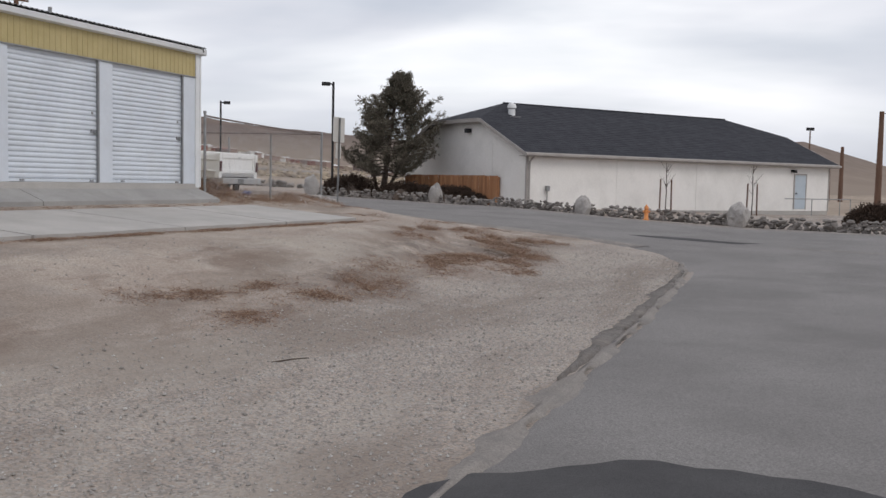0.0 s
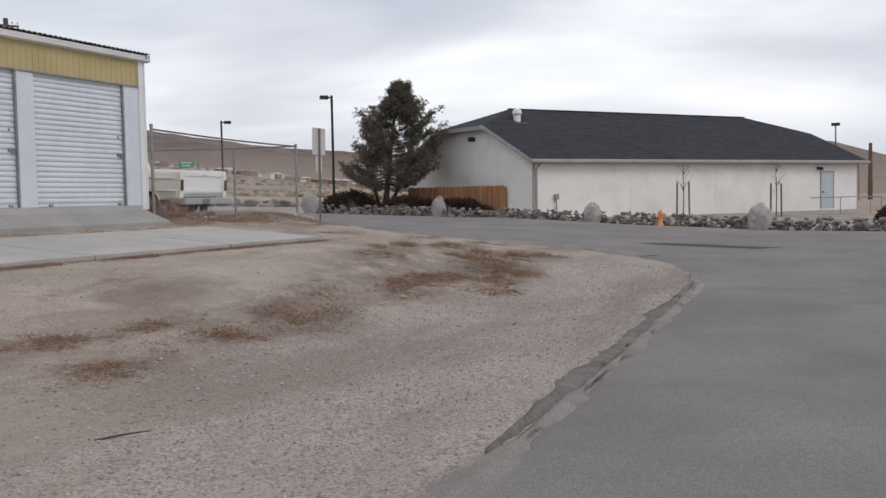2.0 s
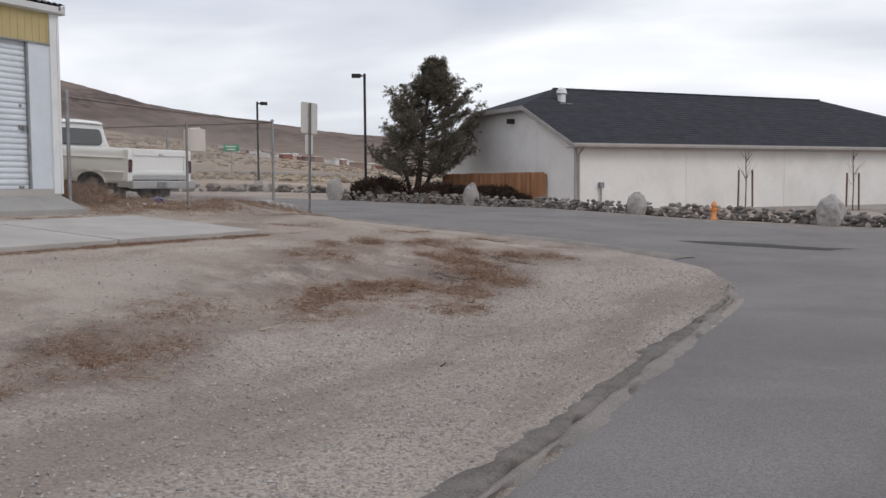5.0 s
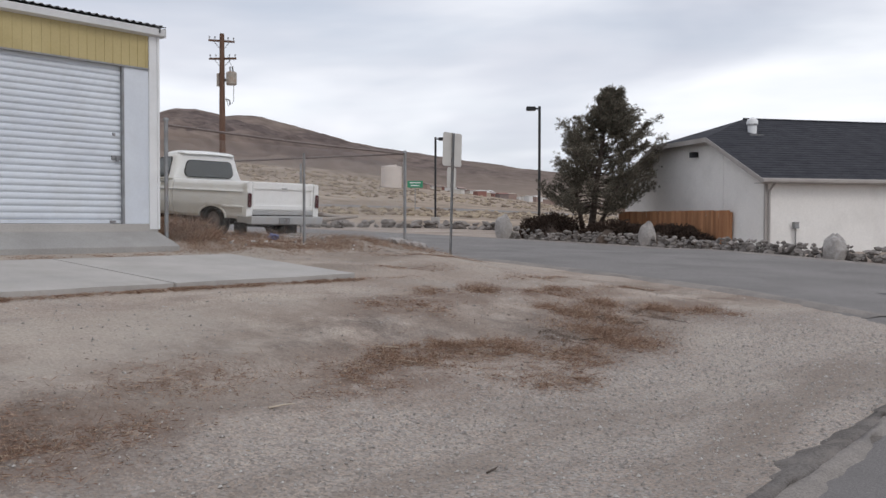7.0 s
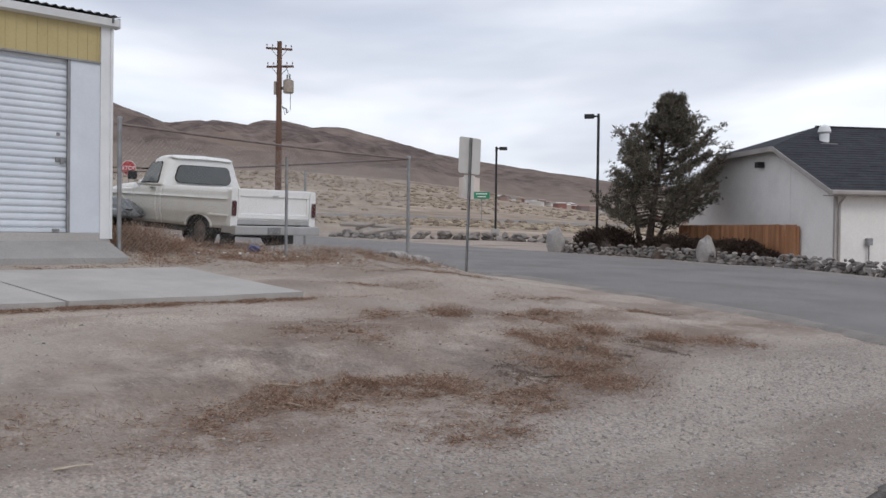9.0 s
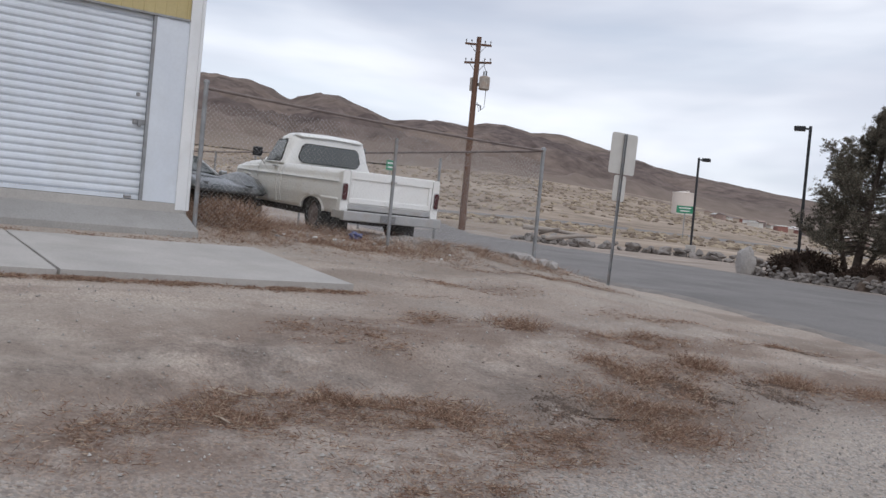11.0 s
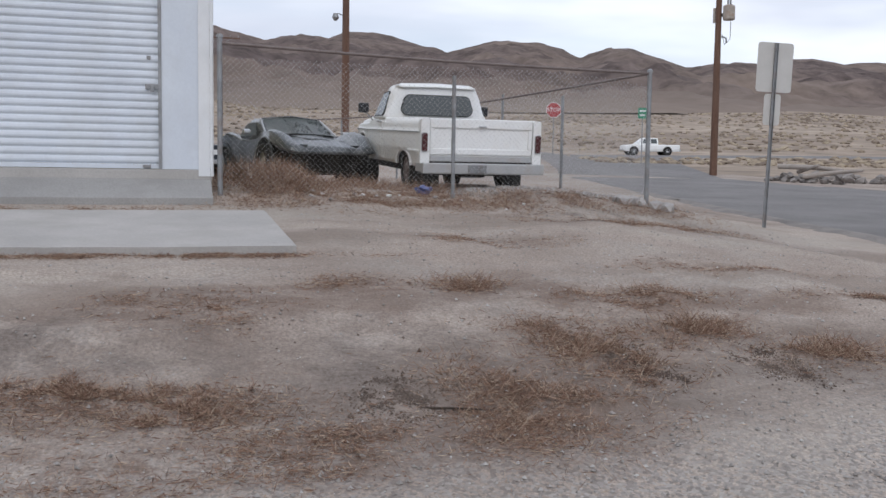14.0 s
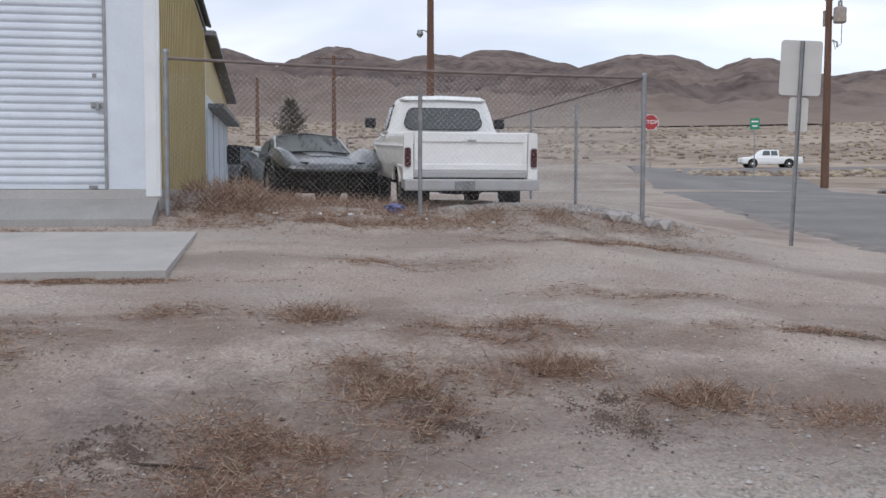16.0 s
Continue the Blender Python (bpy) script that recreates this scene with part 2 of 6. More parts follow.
RUBBER = mat("tyre_rubber", (0.022, 0.021, 0.021), (0.04, 0.038, 0.036), 6.0, 0.85)
CHROME = mat("dull_chrome", (0.50, 0.50, 0.50), (0.60, 0.60, 0.60), 5.0, 0.3, 0.9)
BUMPERGREY = mat("weathered_bumper", (0.42, 0.42, 0.42), (0.52, 0.52, 0.52), 4.0, 0.5, 0.35, stain=(0.33, 0.27, 0.22), stain_scale=4)
TAILRED = mat("tail_lens", (0.055, 0.010, 0.012), (0.085, 0.016, 0.018), 8.0, 0.3)
UNDER = mat("underbody", (0.025, 0.023, 0.022), (0.05, 0.045, 0.04), 3.0, 0.9)
CARDARK = mat("faded_dark_paint", (0.040, 0.045, 0.046), (0.085, 0.092, 0.095), 1.6, 0.30, fine=0.1, stain=(0.30, 0.31, 0.33), stain_scale=2.6, stain_amt=0.5, spec=0.5, coat=0.3)
CARBLUE = mat("dark_blue_paint", (0.02, 0.025, 0.035), (0.035, 0.04, 0.05), 2.0, 0.35, coat=0.3)
TANK = mat("tank_paint", (0.60, 0.53, 0.48), (0.66, 0.59, 0.54), 0.5, 0.7)
PALEDOOR = mat("pale_blue_door", (0.42, 0.48, 0.54), (0.47, 0.53, 0.58), 2.0, 0.5)
BLUEBAG = mat("blue_plastic", (0.08, 0.11, 0.28), (0.14, 0.17, 0.36), 9.0, 0.5)
DARKROOF = mat("corrugated_roof", (0.12, 0.125, 0.13), (0.19, 0.19, 0.19), 3.0, 0.6, 0.3, stain=(0.2, 0.14, 0.1), stain_scale=3)
TRANSF = mat("transformer_grey", (0.33, 0.29, 0.25), (0.42, 0.37, 0.32), 4.0, 0.6, 0.2, stain=(0.30, 0.17, 0.10), stain_scale=3, stain_amt=0.7)


def glass_mat():
    m = bpy.data.materials.new("window_glass")
    m.use_nodes = True
    b = m.node_tree.nodes["Principled BSDF"]
    b.inputs["Base Color"].default_value = (0.30, 0.33, 0.34, 1)
    b.inputs["Roughness"].default_value = 0.12
    b.inputs["Transmission Weight"].default_value = 0.55
    return m


GLASS = glass_mat()
DUSTGLASS = mat("dusty_glass", (0.20, 0.23, 0.225), (0.30, 0.33, 0.32), 3.0, 0.28, fine=0.06, stain=(0.40, 0.40, 0.38), stain_scale=2.5, stain_amt=0.5, spec=0.5, coat=0.3)
REDWEED = island_tint(mat("rusty_weeds", (0.2, 0.1, 0.07), (0.3, 0.16, 0.1), rough=0.9, spec=0.1), [(0.14, 0.092, 0.073), (0.22, 0.132, 0.096), (0.30, 0.188, 0.135), (0.38, 0.268, 0.195), (0.48, 0.385, 0.29)])
PEBBLE = island_tint(mat("stone_chips", (0.2, 0.2, 0.2), (0.4, 0.4, 0.4), rough=0.9, spec=0.2), [(0.25, 0.228, 0.21), (0.31, 0.286, 0.265), (0.36, 0.335, 0.312), (0.50, 0.475, 0.45)])
SCRUB = island_tint(mat("desert_scrub", (0.2, 0.2, 0.2), (0.4, 0.4, 0.4), rough=0.95, spec=0.05), [(0.19, 0.15, 0.12), (0.25, 0.20, 0.155), (0.33, 0.27, 0.20), (0.42, 0.35, 0.26)])
TREELEAF = island_tint(mat("pine_foliage", (0.05, 0.06, 0.04), (0.1, 0.1, 0.07), rough=0.8, spec=0.15), [(0.075, 0.070, 0.055), (0.115, 0.106, 0.083), (0.165, 0.148, 0.115), (0.24, 0.20, 0.16)])
DARKBUSH = island_tint(mat("dark_bush", (0.05, 0.04, 0.03), (0.1, 0.08, 0.06), rough=0.85, spec=0.15), [(0.035, 0.025, 0.020), (0.065, 0.045, 0.035), (0.11, 0.075, 0.058)])


# ---- mesh helpers ----
def part(name, bm, material, parent=None, label="", smooth=False):
    me = bpy.data.meshes.new(name)
    bm.normal_update()
    bm.to_mesh(me)
    bm.free()
    for p in me.polygons:
        p.use_smooth = smooth
    me.materials.append(material)
    ob = new(name, me)
    if parent is not None:
        ob.parent = parent
    if label:
        ob["label"] = label
    return ob


def thing(name, m, label, category, group="", kind=""):
    e = new(name)
    e.matrix_world = m
    e.empty_display_size = 0.2
    return tagged(e, label, category, group, kind)


def place(me_ob, name, parent, m):
    o = new(name, me_ob.data)
    o.parent = parent
    o.matrix_basis = m
    return o


def add_box(bm, x0, x1, y0, y1, z0, z1, bevel=0.0, m=None):
    v = [bm.verts.new((x, y, z)) for z in (z0, z1) for x, y in ((x0, y0), (x1, y0), (x1, y1), (x0, y1))]
    fs = [bm.faces.new([v[i] for i in q]) for q in ((3, 2, 1, 0), (4, 5, 6, 7), (0, 1, 5, 4), (1, 2, 6, 5), (2, 3, 7, 6), (3, 0, 4, 7))]
    if m is not None:
        for q in v:
            q.co = m @ q.co
    if bevel:
        es = list({e for f in fs for e in f.edges})
        bmesh.ops.bevel(bm, geom=es, offset=bevel, segments=2, affect="EDGES", profile=0.6)
    return bm


def box(x0, x1, y0, y1, z0, z1, bevel=0.0):
    return add_box(bmesh.new(), x0, x1, y0, y1, z0, z1, bevel)


def add_tube(bm, pts, radii, n=8, cap=True):
    """A tube through pts with a radius at each."""
    pts = [Vector(p) for p in pts]
    rings = []
    for i, p in enumerate(pts):
        d = (pts[min(i + 1, len(pts) - 1)] - pts[max(i - 1, 0)]).normalized()
        a = d.cross(Vector((0.31, 0.95, 0.02)) if abs(d.z) > 0.9 else Vector((0, 0, 1))).normalized()
        b = d.cross(a)
        r = radii if isinstance(radii, (int, float)) else radii[i]
        rings.append([bm.verts.new(p + r * (math.cos(6.28318 * k / n) * a + math.sin(6.28318 * k / n) * b)) for k in range(n)])
    for r0, r1 in zip(rings, rings[1:]):
        for k in range(n):
            bm.faces.new((r0[k], r0[(k + 1) % n], r1[(k + 1) % n], r1[k]))
    if cap and n > 2:
        bm.faces.new(rings[0][::-1])
        bm.faces.new(rings[-1])
    return bm


def tube(pts, radii, n=8):
    return add_tube(bmesh.new(), pts, radii, n)


def add_prism(bm, outline, y0, y1, axis="y"):
    """A closed outline of (a, b) drawn out along an axis: y takes (x, z), x takes (y, z), z takes (x, y)."""
    def at(a, b, c):
        return (a, c, b) if axis == "y" else (c, a, b) if axis == "x" else (a, b, c)
    r0 = [bm.verts.new(at(a, b, y0)) for a, b in outline]
    r1 = [bm.verts.new(at(a, b, y1)) for a, b in outline]
    k = len(outline)
    for i in range(k):
        bm.faces.new((r0[i], r0[(i + 1) % k], r1[(i + 1) % k], r1[i]))
    bm.faces.new(r0[::-1])
    bm.faces.new(r1)
    bmesh.ops.recalc_face_normals(bm, faces=bm.faces[:])
    return bm


def prism(outline, y0, y1, axis="y"):
    return add_prism(bmesh.new(), outline, y0, y1, axis)


def rock(bm, c, sx, sy, sz, seed, sub=2, rough=0.28, flat=0.0):
    start = len(bm.verts)
    bmesh.ops.create_icosphere(bm, subdivisions=sub, radius=1.0)
    bm.verts.ensure_lookup_table()
    ang = seed * 2.399
    ca, sa = math.cos(ang), math.sin(ang)
    for v in bm.verts[start:]:
        p = v.co.copy()
        k = 1 + rough * noise.noise(p * 1.3 + Vector((seed * 7.1, seed * 3.3, 0))) + rough * 0.6 * noise.noise(p * 2.9 + Vector((0, seed * 5.7, 2)))
        q = Vector((round(p.x * 1.6) / 1.6, round(p.y * 1.6) / 1.6, round(p.z * 1.6) / 1.6))
        p = p.lerp(q, flat) * k
        x, y = p.x * sx, p.y * sy
        v.co = Vector((x * ca - y * sa, x * sa + y * ca, p.z * sz)) + Vector(c)
    return bm


# ---- the lie of the land ----
def smooth(t):
    t = np.clip(t, 0, 1)
    return t * t * (3 - 2 * t)


def cross_edge(x):
    return 25.5 + 0.25 * (-x - 4.5)


def land(x, y):
    """Height of the bare ground."""
    x, y = np.asarray(x, float), np.asarray(y, float)
    a = np.clip(-x - 1, 0, None)
    base = -0.48 + 0.065 * np.minimum(a, 12) + 0.03 * np.clip(a - 12, 0, 30) + 0.022 * np.clip(y - 20, 0, 20) * np.clip(1 - a / 14, 0, 1)
    dx, dy = x + 8, y - 30
    r, az = np.hypot(dx, dy), np.degrees(np.arctan2(dy, dx))
    az = np.where(az < -60, az + 360, az)
    rise = smooth((az - 105) / 45) * smooth((235 - az) / 30)
    base = base + rise * (0.052 * np.clip(r - 38, 0, None) + 0.03 * np.clip(r - 90, 0, None)) + 1.2 * smooth((-x - 43) / 8) * smooth((45 - y) / 9)
    lot = np.interp(-x, [1.3, 2.2, 3, 4, 5, 6, 7, 8, 9, 10.5, 11.6, 12.1, 12.8, 14, 18, 28, 34], [-0.48, -0.475, -0.45, -0.33, -0.15, 0.04, 0.26, 0.41, 0.52, 0.66, 0.76, 0.84, 0.99, 1.05, 1.08, 1.12, 1.2])
    h2 = (cross_edge(x) - y) * 0.97
    w = smooth(h2 / 5.5) * (x < -1.3) * smooth((34 + x) / 6)
    return base * (1 - w) + lot * w


def ground_at(x, y):
    return float(land(x, y))


def lumps(x, y):
    """Small unevenness of the bare lot, none on the roads."""
    lotm = smooth((-x - 1.7 - 0.038 * y) / 1.5) * smooth((cross_edge(x) - y + 0.3) / 1.5) * smooth((x + 24) / 6)
    if lotm < 0.01:
        return 0.0
    p = Vector((x, y, 0))
    h = 0.055 * noise.noise(p * 0.55) + 0.035 * noise.noise(p * 1.7 + Vector((4, 0, 0))) + 0.018 * noise.noise(p * 5.0)
    h += 0.05 * math.tanh((-5.25 - 0.2 * (y - 11) - x + 0.12 * noise.noise(p * 0.8)) / 0.13) * smooth((y - 8) / 3) * smooth((19.5 - y) / 3)
    for yc in (20.3, 21.9):
        h -= 0.035 * math.exp(-((y - yc - 0.16 * (x + 8) - 0.15 * math.sin(x)) / 0.22) ** 2) * smooth((-x - 4.5) / 2)
    rut = 0.05 * math.exp(-((y - 20.8 - 0.12 * (x + 8)) / 0.8) ** 2) * smooth((-x - 6.5) / 2)
    pad = smooth((-x - 7.9) / 0.6) * smooth((18.3 - y) / 0.5)
    return float(lotm * (h - rut) * (1 - 0.85 * pad))


def graded(lo, hi, fine_lo, fine_hi, step, grow):
    v = list(np.arange(fine_lo, fine_hi + 1e-6, step))
    s, x = step, fine_hi
    while x < hi:
        s *= grow
        x += s
        v.append(x)
    s, x, left = step, fine_lo, []
    while x > lo:
        s *= grow
        x -= s
        left.append(x)
    return np.array(left[::-1] + v)


def sheet(name, xs, ys, zfun, material):
    X, Y = np.meshgrid(xs, ys)
    Z = zfun(X, Y)
    n, k = len(xs), len(ys)
    idx = np.arange(n * k).reshape(k, n)
    quads = np.stack([idx[:-1, :-1], idx[:-1, 1:], idx[1:, 1:], idx[1:, :-1]], -1).reshape(-1, 4)
    me = bpy.data.meshes.new(name)
    me.from_pydata(np.stack([X, Y, Z], -1).reshape(-1, 3).tolist(), [], quads.tolist())
    for p in me.polygons:
        p.use_smooth = True
    me.materials.append(material)
    return new(name, me)


def ground_z(X, Y):
    Z = land(X, Y)
    near = (X > -24) & (X < 0) & (Y > -8) & (Y < 33)
    ii = np.argwhere(near)
    for i, j in ii:
        Z[i, j] += lumps(X[i, j], Y[i, j])
    return Z


def full_ground(x, y):
    return ground_at(x, y) + (lumps(x, y) if -24 < x < 0 and -8 < y < 33 else 0.0)


# dead weed patches: x, y, half sizes, turn, blades, height
PATCHES = ((-5.8, 7.2, 0.30, 0.9, -12, 1900, 0.09), (-4.85, 7.3, 0.28, 0.6, 0, 1300, 0.08), (-5.6, 8.8, 0.20, 0.6, 0, 900, 0.08), (-4.97, 9.05, 0.24, 0.7, -8, 1700, 0.09), (-5.05, 10.7, 0.3, 0.7, 0, 1500, 0.1),
           (-5.1, 11.2, 0.5, 0.7, 0, 1000, 0.1), (-5.42, 15.95, 0.34, 0.95, -8, 8000, 0.12), (-4.6, 16.3, 0.35, 0.8, 0, 900, 0.1), (-4.6, 17.3, 0.3, 0.6, 0, 900, 0.1), (-5.1, 18.75, 0.62, 0.6, 0, 3400, 0.16),
           (-5.8, 19.65, 0.5, 0.45, 30, 2400, 0.16), (-6.35, 19.55, 0.28, 0.5, 0, 1300, 0.14), (-6.25, 20.5, 0.25, 0.42, 10, 1700, 0.2), (-5.65, 21.3, 0.28, 0.5, 10, 1900, 0.18), (-7.4, 19.06, 0.2, 0.3, 0, 1000, 0.18),
           (-7.02, 20.5, 0.25, 0.7, 0, 1500, 0.12), (-6.8, 16.8, 0.3, 0.55, 0, 1000, 0.1), (-7.45, 18.1, 0.2, 0.4, 0, 500, 0.08), (-4.7, 18.65, 0.4, 0.6, 0, 1200, 0.12), (-4.75, 17.4, 0.25, 0.4, 0, 900, 0.08),
           (-5.2, 22.3, 0.4, 0.5, 0, 1300, 0.15), (-7.1, 23.0, 0.15, 0.8, 0, 700, 0.08), (-9.6, 20.0, 0.3, 0.8, 0, 800, 0.06), (-11.2, 22.6, 0.35, 1.4, 0, 1800, 0.1), (-8.2, 22.0, 0.25, 1.0, 0, 600, 0.06), (-5.2, 14.2, 0.4, 0.9, 0, 1500, 0.1), (-4.16, 16.1, 0.2, 0.45, 0, 900, 0.08), (-5.7, 12.4, 0.3, 0.8, 0, 900, 0.08))


def litter_on(ob):
    """How thickly dead plant litter lies on each spot of the ground, for its material."""
    me = ob.data
    co = np.empty(len(me.vertices) * 3)
    me.vertices.foreach_get("co", co)
    co = co.reshape(-1, 3)
    amount = np.zeros(len(co))
    near = np.where((co[:, 0] > -14) & (co[:, 0] < -2) & (co[:, 1] > 4) & (co[:, 1] < 26))[0]
    for cx, cy, rx, ry, ang, n, tall in PATCHES:
        ca, sa = math.cos(radians(ang)), math.sin(radians(ang))
        dx, dy = co[near, 0] - cx, co[near, 1] - cy
        u, v = (dx * ca + dy * sa) / rx, (-dx * sa + dy * ca) / ry
        amount[near] = np.maximum(amount[near], np.exp(-0.9 * (u * u + v * v)) * min(1.0, 0.55 + n / (6000 * rx * ry)))
    at = me.attributes.new("litter", "FLOAT", "POINT")
    at.data.foreach_set("value", amount)
    soil = np.zeros(len(co))
    for cx, cy, rx, ry in ((-5.7, 18.5, 1.1, 2.2), (-6.2, 15.2, 0.8, 2.4), (-5.7, 21.2, 0.8, 1.3), (-11.6, 22.4, 0.8, 1.8), (-5.2, 10.6, 0.9, 1.6)):
        soil[near] = np.maximum(soil[near], np.exp(-((co[near, 0] - cx) / rx) ** 2 - ((co[near, 1] - cy) / ry) ** 2))
    at = me.attributes.new("dug_soil", "FLOAT", "POINT")
    at.data.foreach_set("value", soil)


ground = sheet("ground", graded(-1100, 900, -15, 0, 0.14, 1.09), graded(-300, 1100, -4, 30, 0.16, 1.09), ground_z, DIRT)
ground.data.materials.append(DESERT)
for face in ground.data.polygons:
    c = face.center
    if math.hypot(c.x + 8, c.y - 22) > 46 or c.y > 62:
        face.material_index = 1
litter_on(ground)
tagged(ground, "pale dry dirt and gravel ground with dead weeds", "ground", kind="structure")


def ribbon(name, left, right, n, across, lift, material, jag=0.0, seed=0):
    """A paved strip between two edge lines (lists of x, y), laid on the land."""
    def along(line, t):
        line = np.array(line, float)
        s = np.r_[0, np.cumsum(np.hypot(*np.diff(line, axis=0).T))]
        return np.interp(t * s[-1], s, line[:, 0]), np.interp(t * s[-1], s, line[:, 1])
    verts, faces = [], []
    for i in range(n + 1):
        t = i / n
        lx, ly = along(left, t)
        rx, ry = along(right, t)
        for j in range(across + 1):
            u = j / across
            x, y = lx + (rx - lx) * u, ly + (ry - ly) * u
            if jag and j in (0, across):
                d = jag * (noise.noise(Vector((x * 0.9, y * 0.9, seed))) + 0.6 * noise.noise(Vector((x * 3.1, y * 3.1, seed))))
                w = math.hypot(rx - lx, ry - ly)
                x, y = x + d * (lx - rx) / w * (1 if j == 0 else -1), y + d * (ly - ry) / w * (1 if j == 0 else -1)
            edge = 0.0 if 0 < j < across else -0.06
            verts.append((x, y, ground_at(x, y) + lift + edge))
    k = across + 1
    for i in range(n):
        for j in range(across):
            a = i * k + j
            faces.append((a, a + 1, a + k + 1, a + k))
    me = bpy.data.meshes.new(name)
    me.from_pydata(verts, [], faces)
    for p in me.polygons:
        p.use_smooth = True
    me.materials.append(material)
    ob = new(name, me)
    bmn = bmesh.new()
    bmn.from_mesh(me)
    bmesh.ops.recalc_face_normals(bmn, faces=bmn.faces[:])
    if sum(f.normal.z for f in bmn.faces) < 0:
        bmesh.ops.reverse_faces(bmn, faces=bmn.faces[:])
    bmn.to_mesh(me)
    bmn.free()
    return ob


def corner_curve():
    """The west edge of the main road, round the corner into the side street."""
    pts = [(-0.55, -14), (-0.75, 0), (-0.92, 6), (-1.04, 11), (-1.26, 16)]
    pts += [(-1.5, 19.5), (-1.88, 21.5), (-2.75, 23.4), (-4.3, 24.9), (-6.4, 26.0), (-9.5, 26.8), (-13, 27.6), (-19, 29.1), (-28, 31.5), (-40, 35), (-58, 38), (-82, 40)]
    return pts


road = ribbon("road", corner_curve(), [(10, -14), (10, 0), (10, 6), (10, 14), (11, 24), (10, 30), (4, 35.5), (0, 36.3), (-5, 36.6), (-10.5, 39.6), (-16, 41.8), (-23, 43), (-34, 43.5), (-44, 45), (-62, 53), (-78, 66)], 420, 26, 0.035, ASPHALT, jag=0.09)
tagged(road, "worn grey asphalt road with crumbling edges", "road", kind="structure")
east = ribbon("road", [(10, -14), (10, 14), (11, 24), (14, 30), (40, 40)], [(30, -14), (30, 10), (32, 20), (36, 26), (50, 30)], 20, 6, 0.03, ASPHALT)
tagged(east, "worn grey asphalt road", "road", kind="structure")


highway = ribbon("road", [(-100, -60), (-93, 0), (-87, 35), (-80, 60), (-70, 112), (-52, 200)], [(-92, -60), (-85, 0), (-79, 35), (-72, 60), (-62, 112), (-44, 200)], 80, 4, 0.05, ASPHALT)
tagged(highway, "distant grey two-lane highway", "road", kind="structure")


# ---- far hills ----
def skyline(az):
    """Height of the hills over the horizon, in degrees, by bearing: a base ridge and flat-topped peaks (bearing, height, half the top, fall to either side)."""
    peaks = ((177.5, 8.17, 0.35, 0.46, 0.26), (171.4, 7.80, 0.3, 0.22, 0.20), (168.3, 8.09, 0.55, 0.40, 0.27), (159.3, 7.63, 1.2, 0.27, 0.42), (153.4, 7.28, 0.35, 0.36, 0.37),
             (146.8, 6.34, 0.7, 0.12, 0.14), (143.5, 6.52, 0.35, 0.32, 0.26), (140.3, 6.19, 0.5, 0.2, 0.26), (184.5, 7.9, 0.8, 0.3, 0.35), (191, 7.6, 1.5, 0.2, 0.25))
    h = np.interp(az, [70, 86, 91, 95, 103, 112, 117, 124, 126.5, 129, 131.8, 134, 136.5, 139, 146, 150, 156, 164, 173, 180, 195, 210, 225], [0.6, 1.2, 2.75, 2.4, 1.1, 2.3, 2.75, 3.2, 3.36, 3.66, 4.0, 4.62, 5.1, 5.7, 6.15, 6.17, 6.8, 6.84, 7.28, 6.95, 6.8, 5.0, 2.5])
    for c, e, flat, left, right in peaks:
        d = np.maximum(np.abs(az - c) - flat, 0)
        d = np.sqrt(d * d + 0.16) - 0.4
        h = np.maximum(h, e - d * np.where(az > c, left, right))
    return h


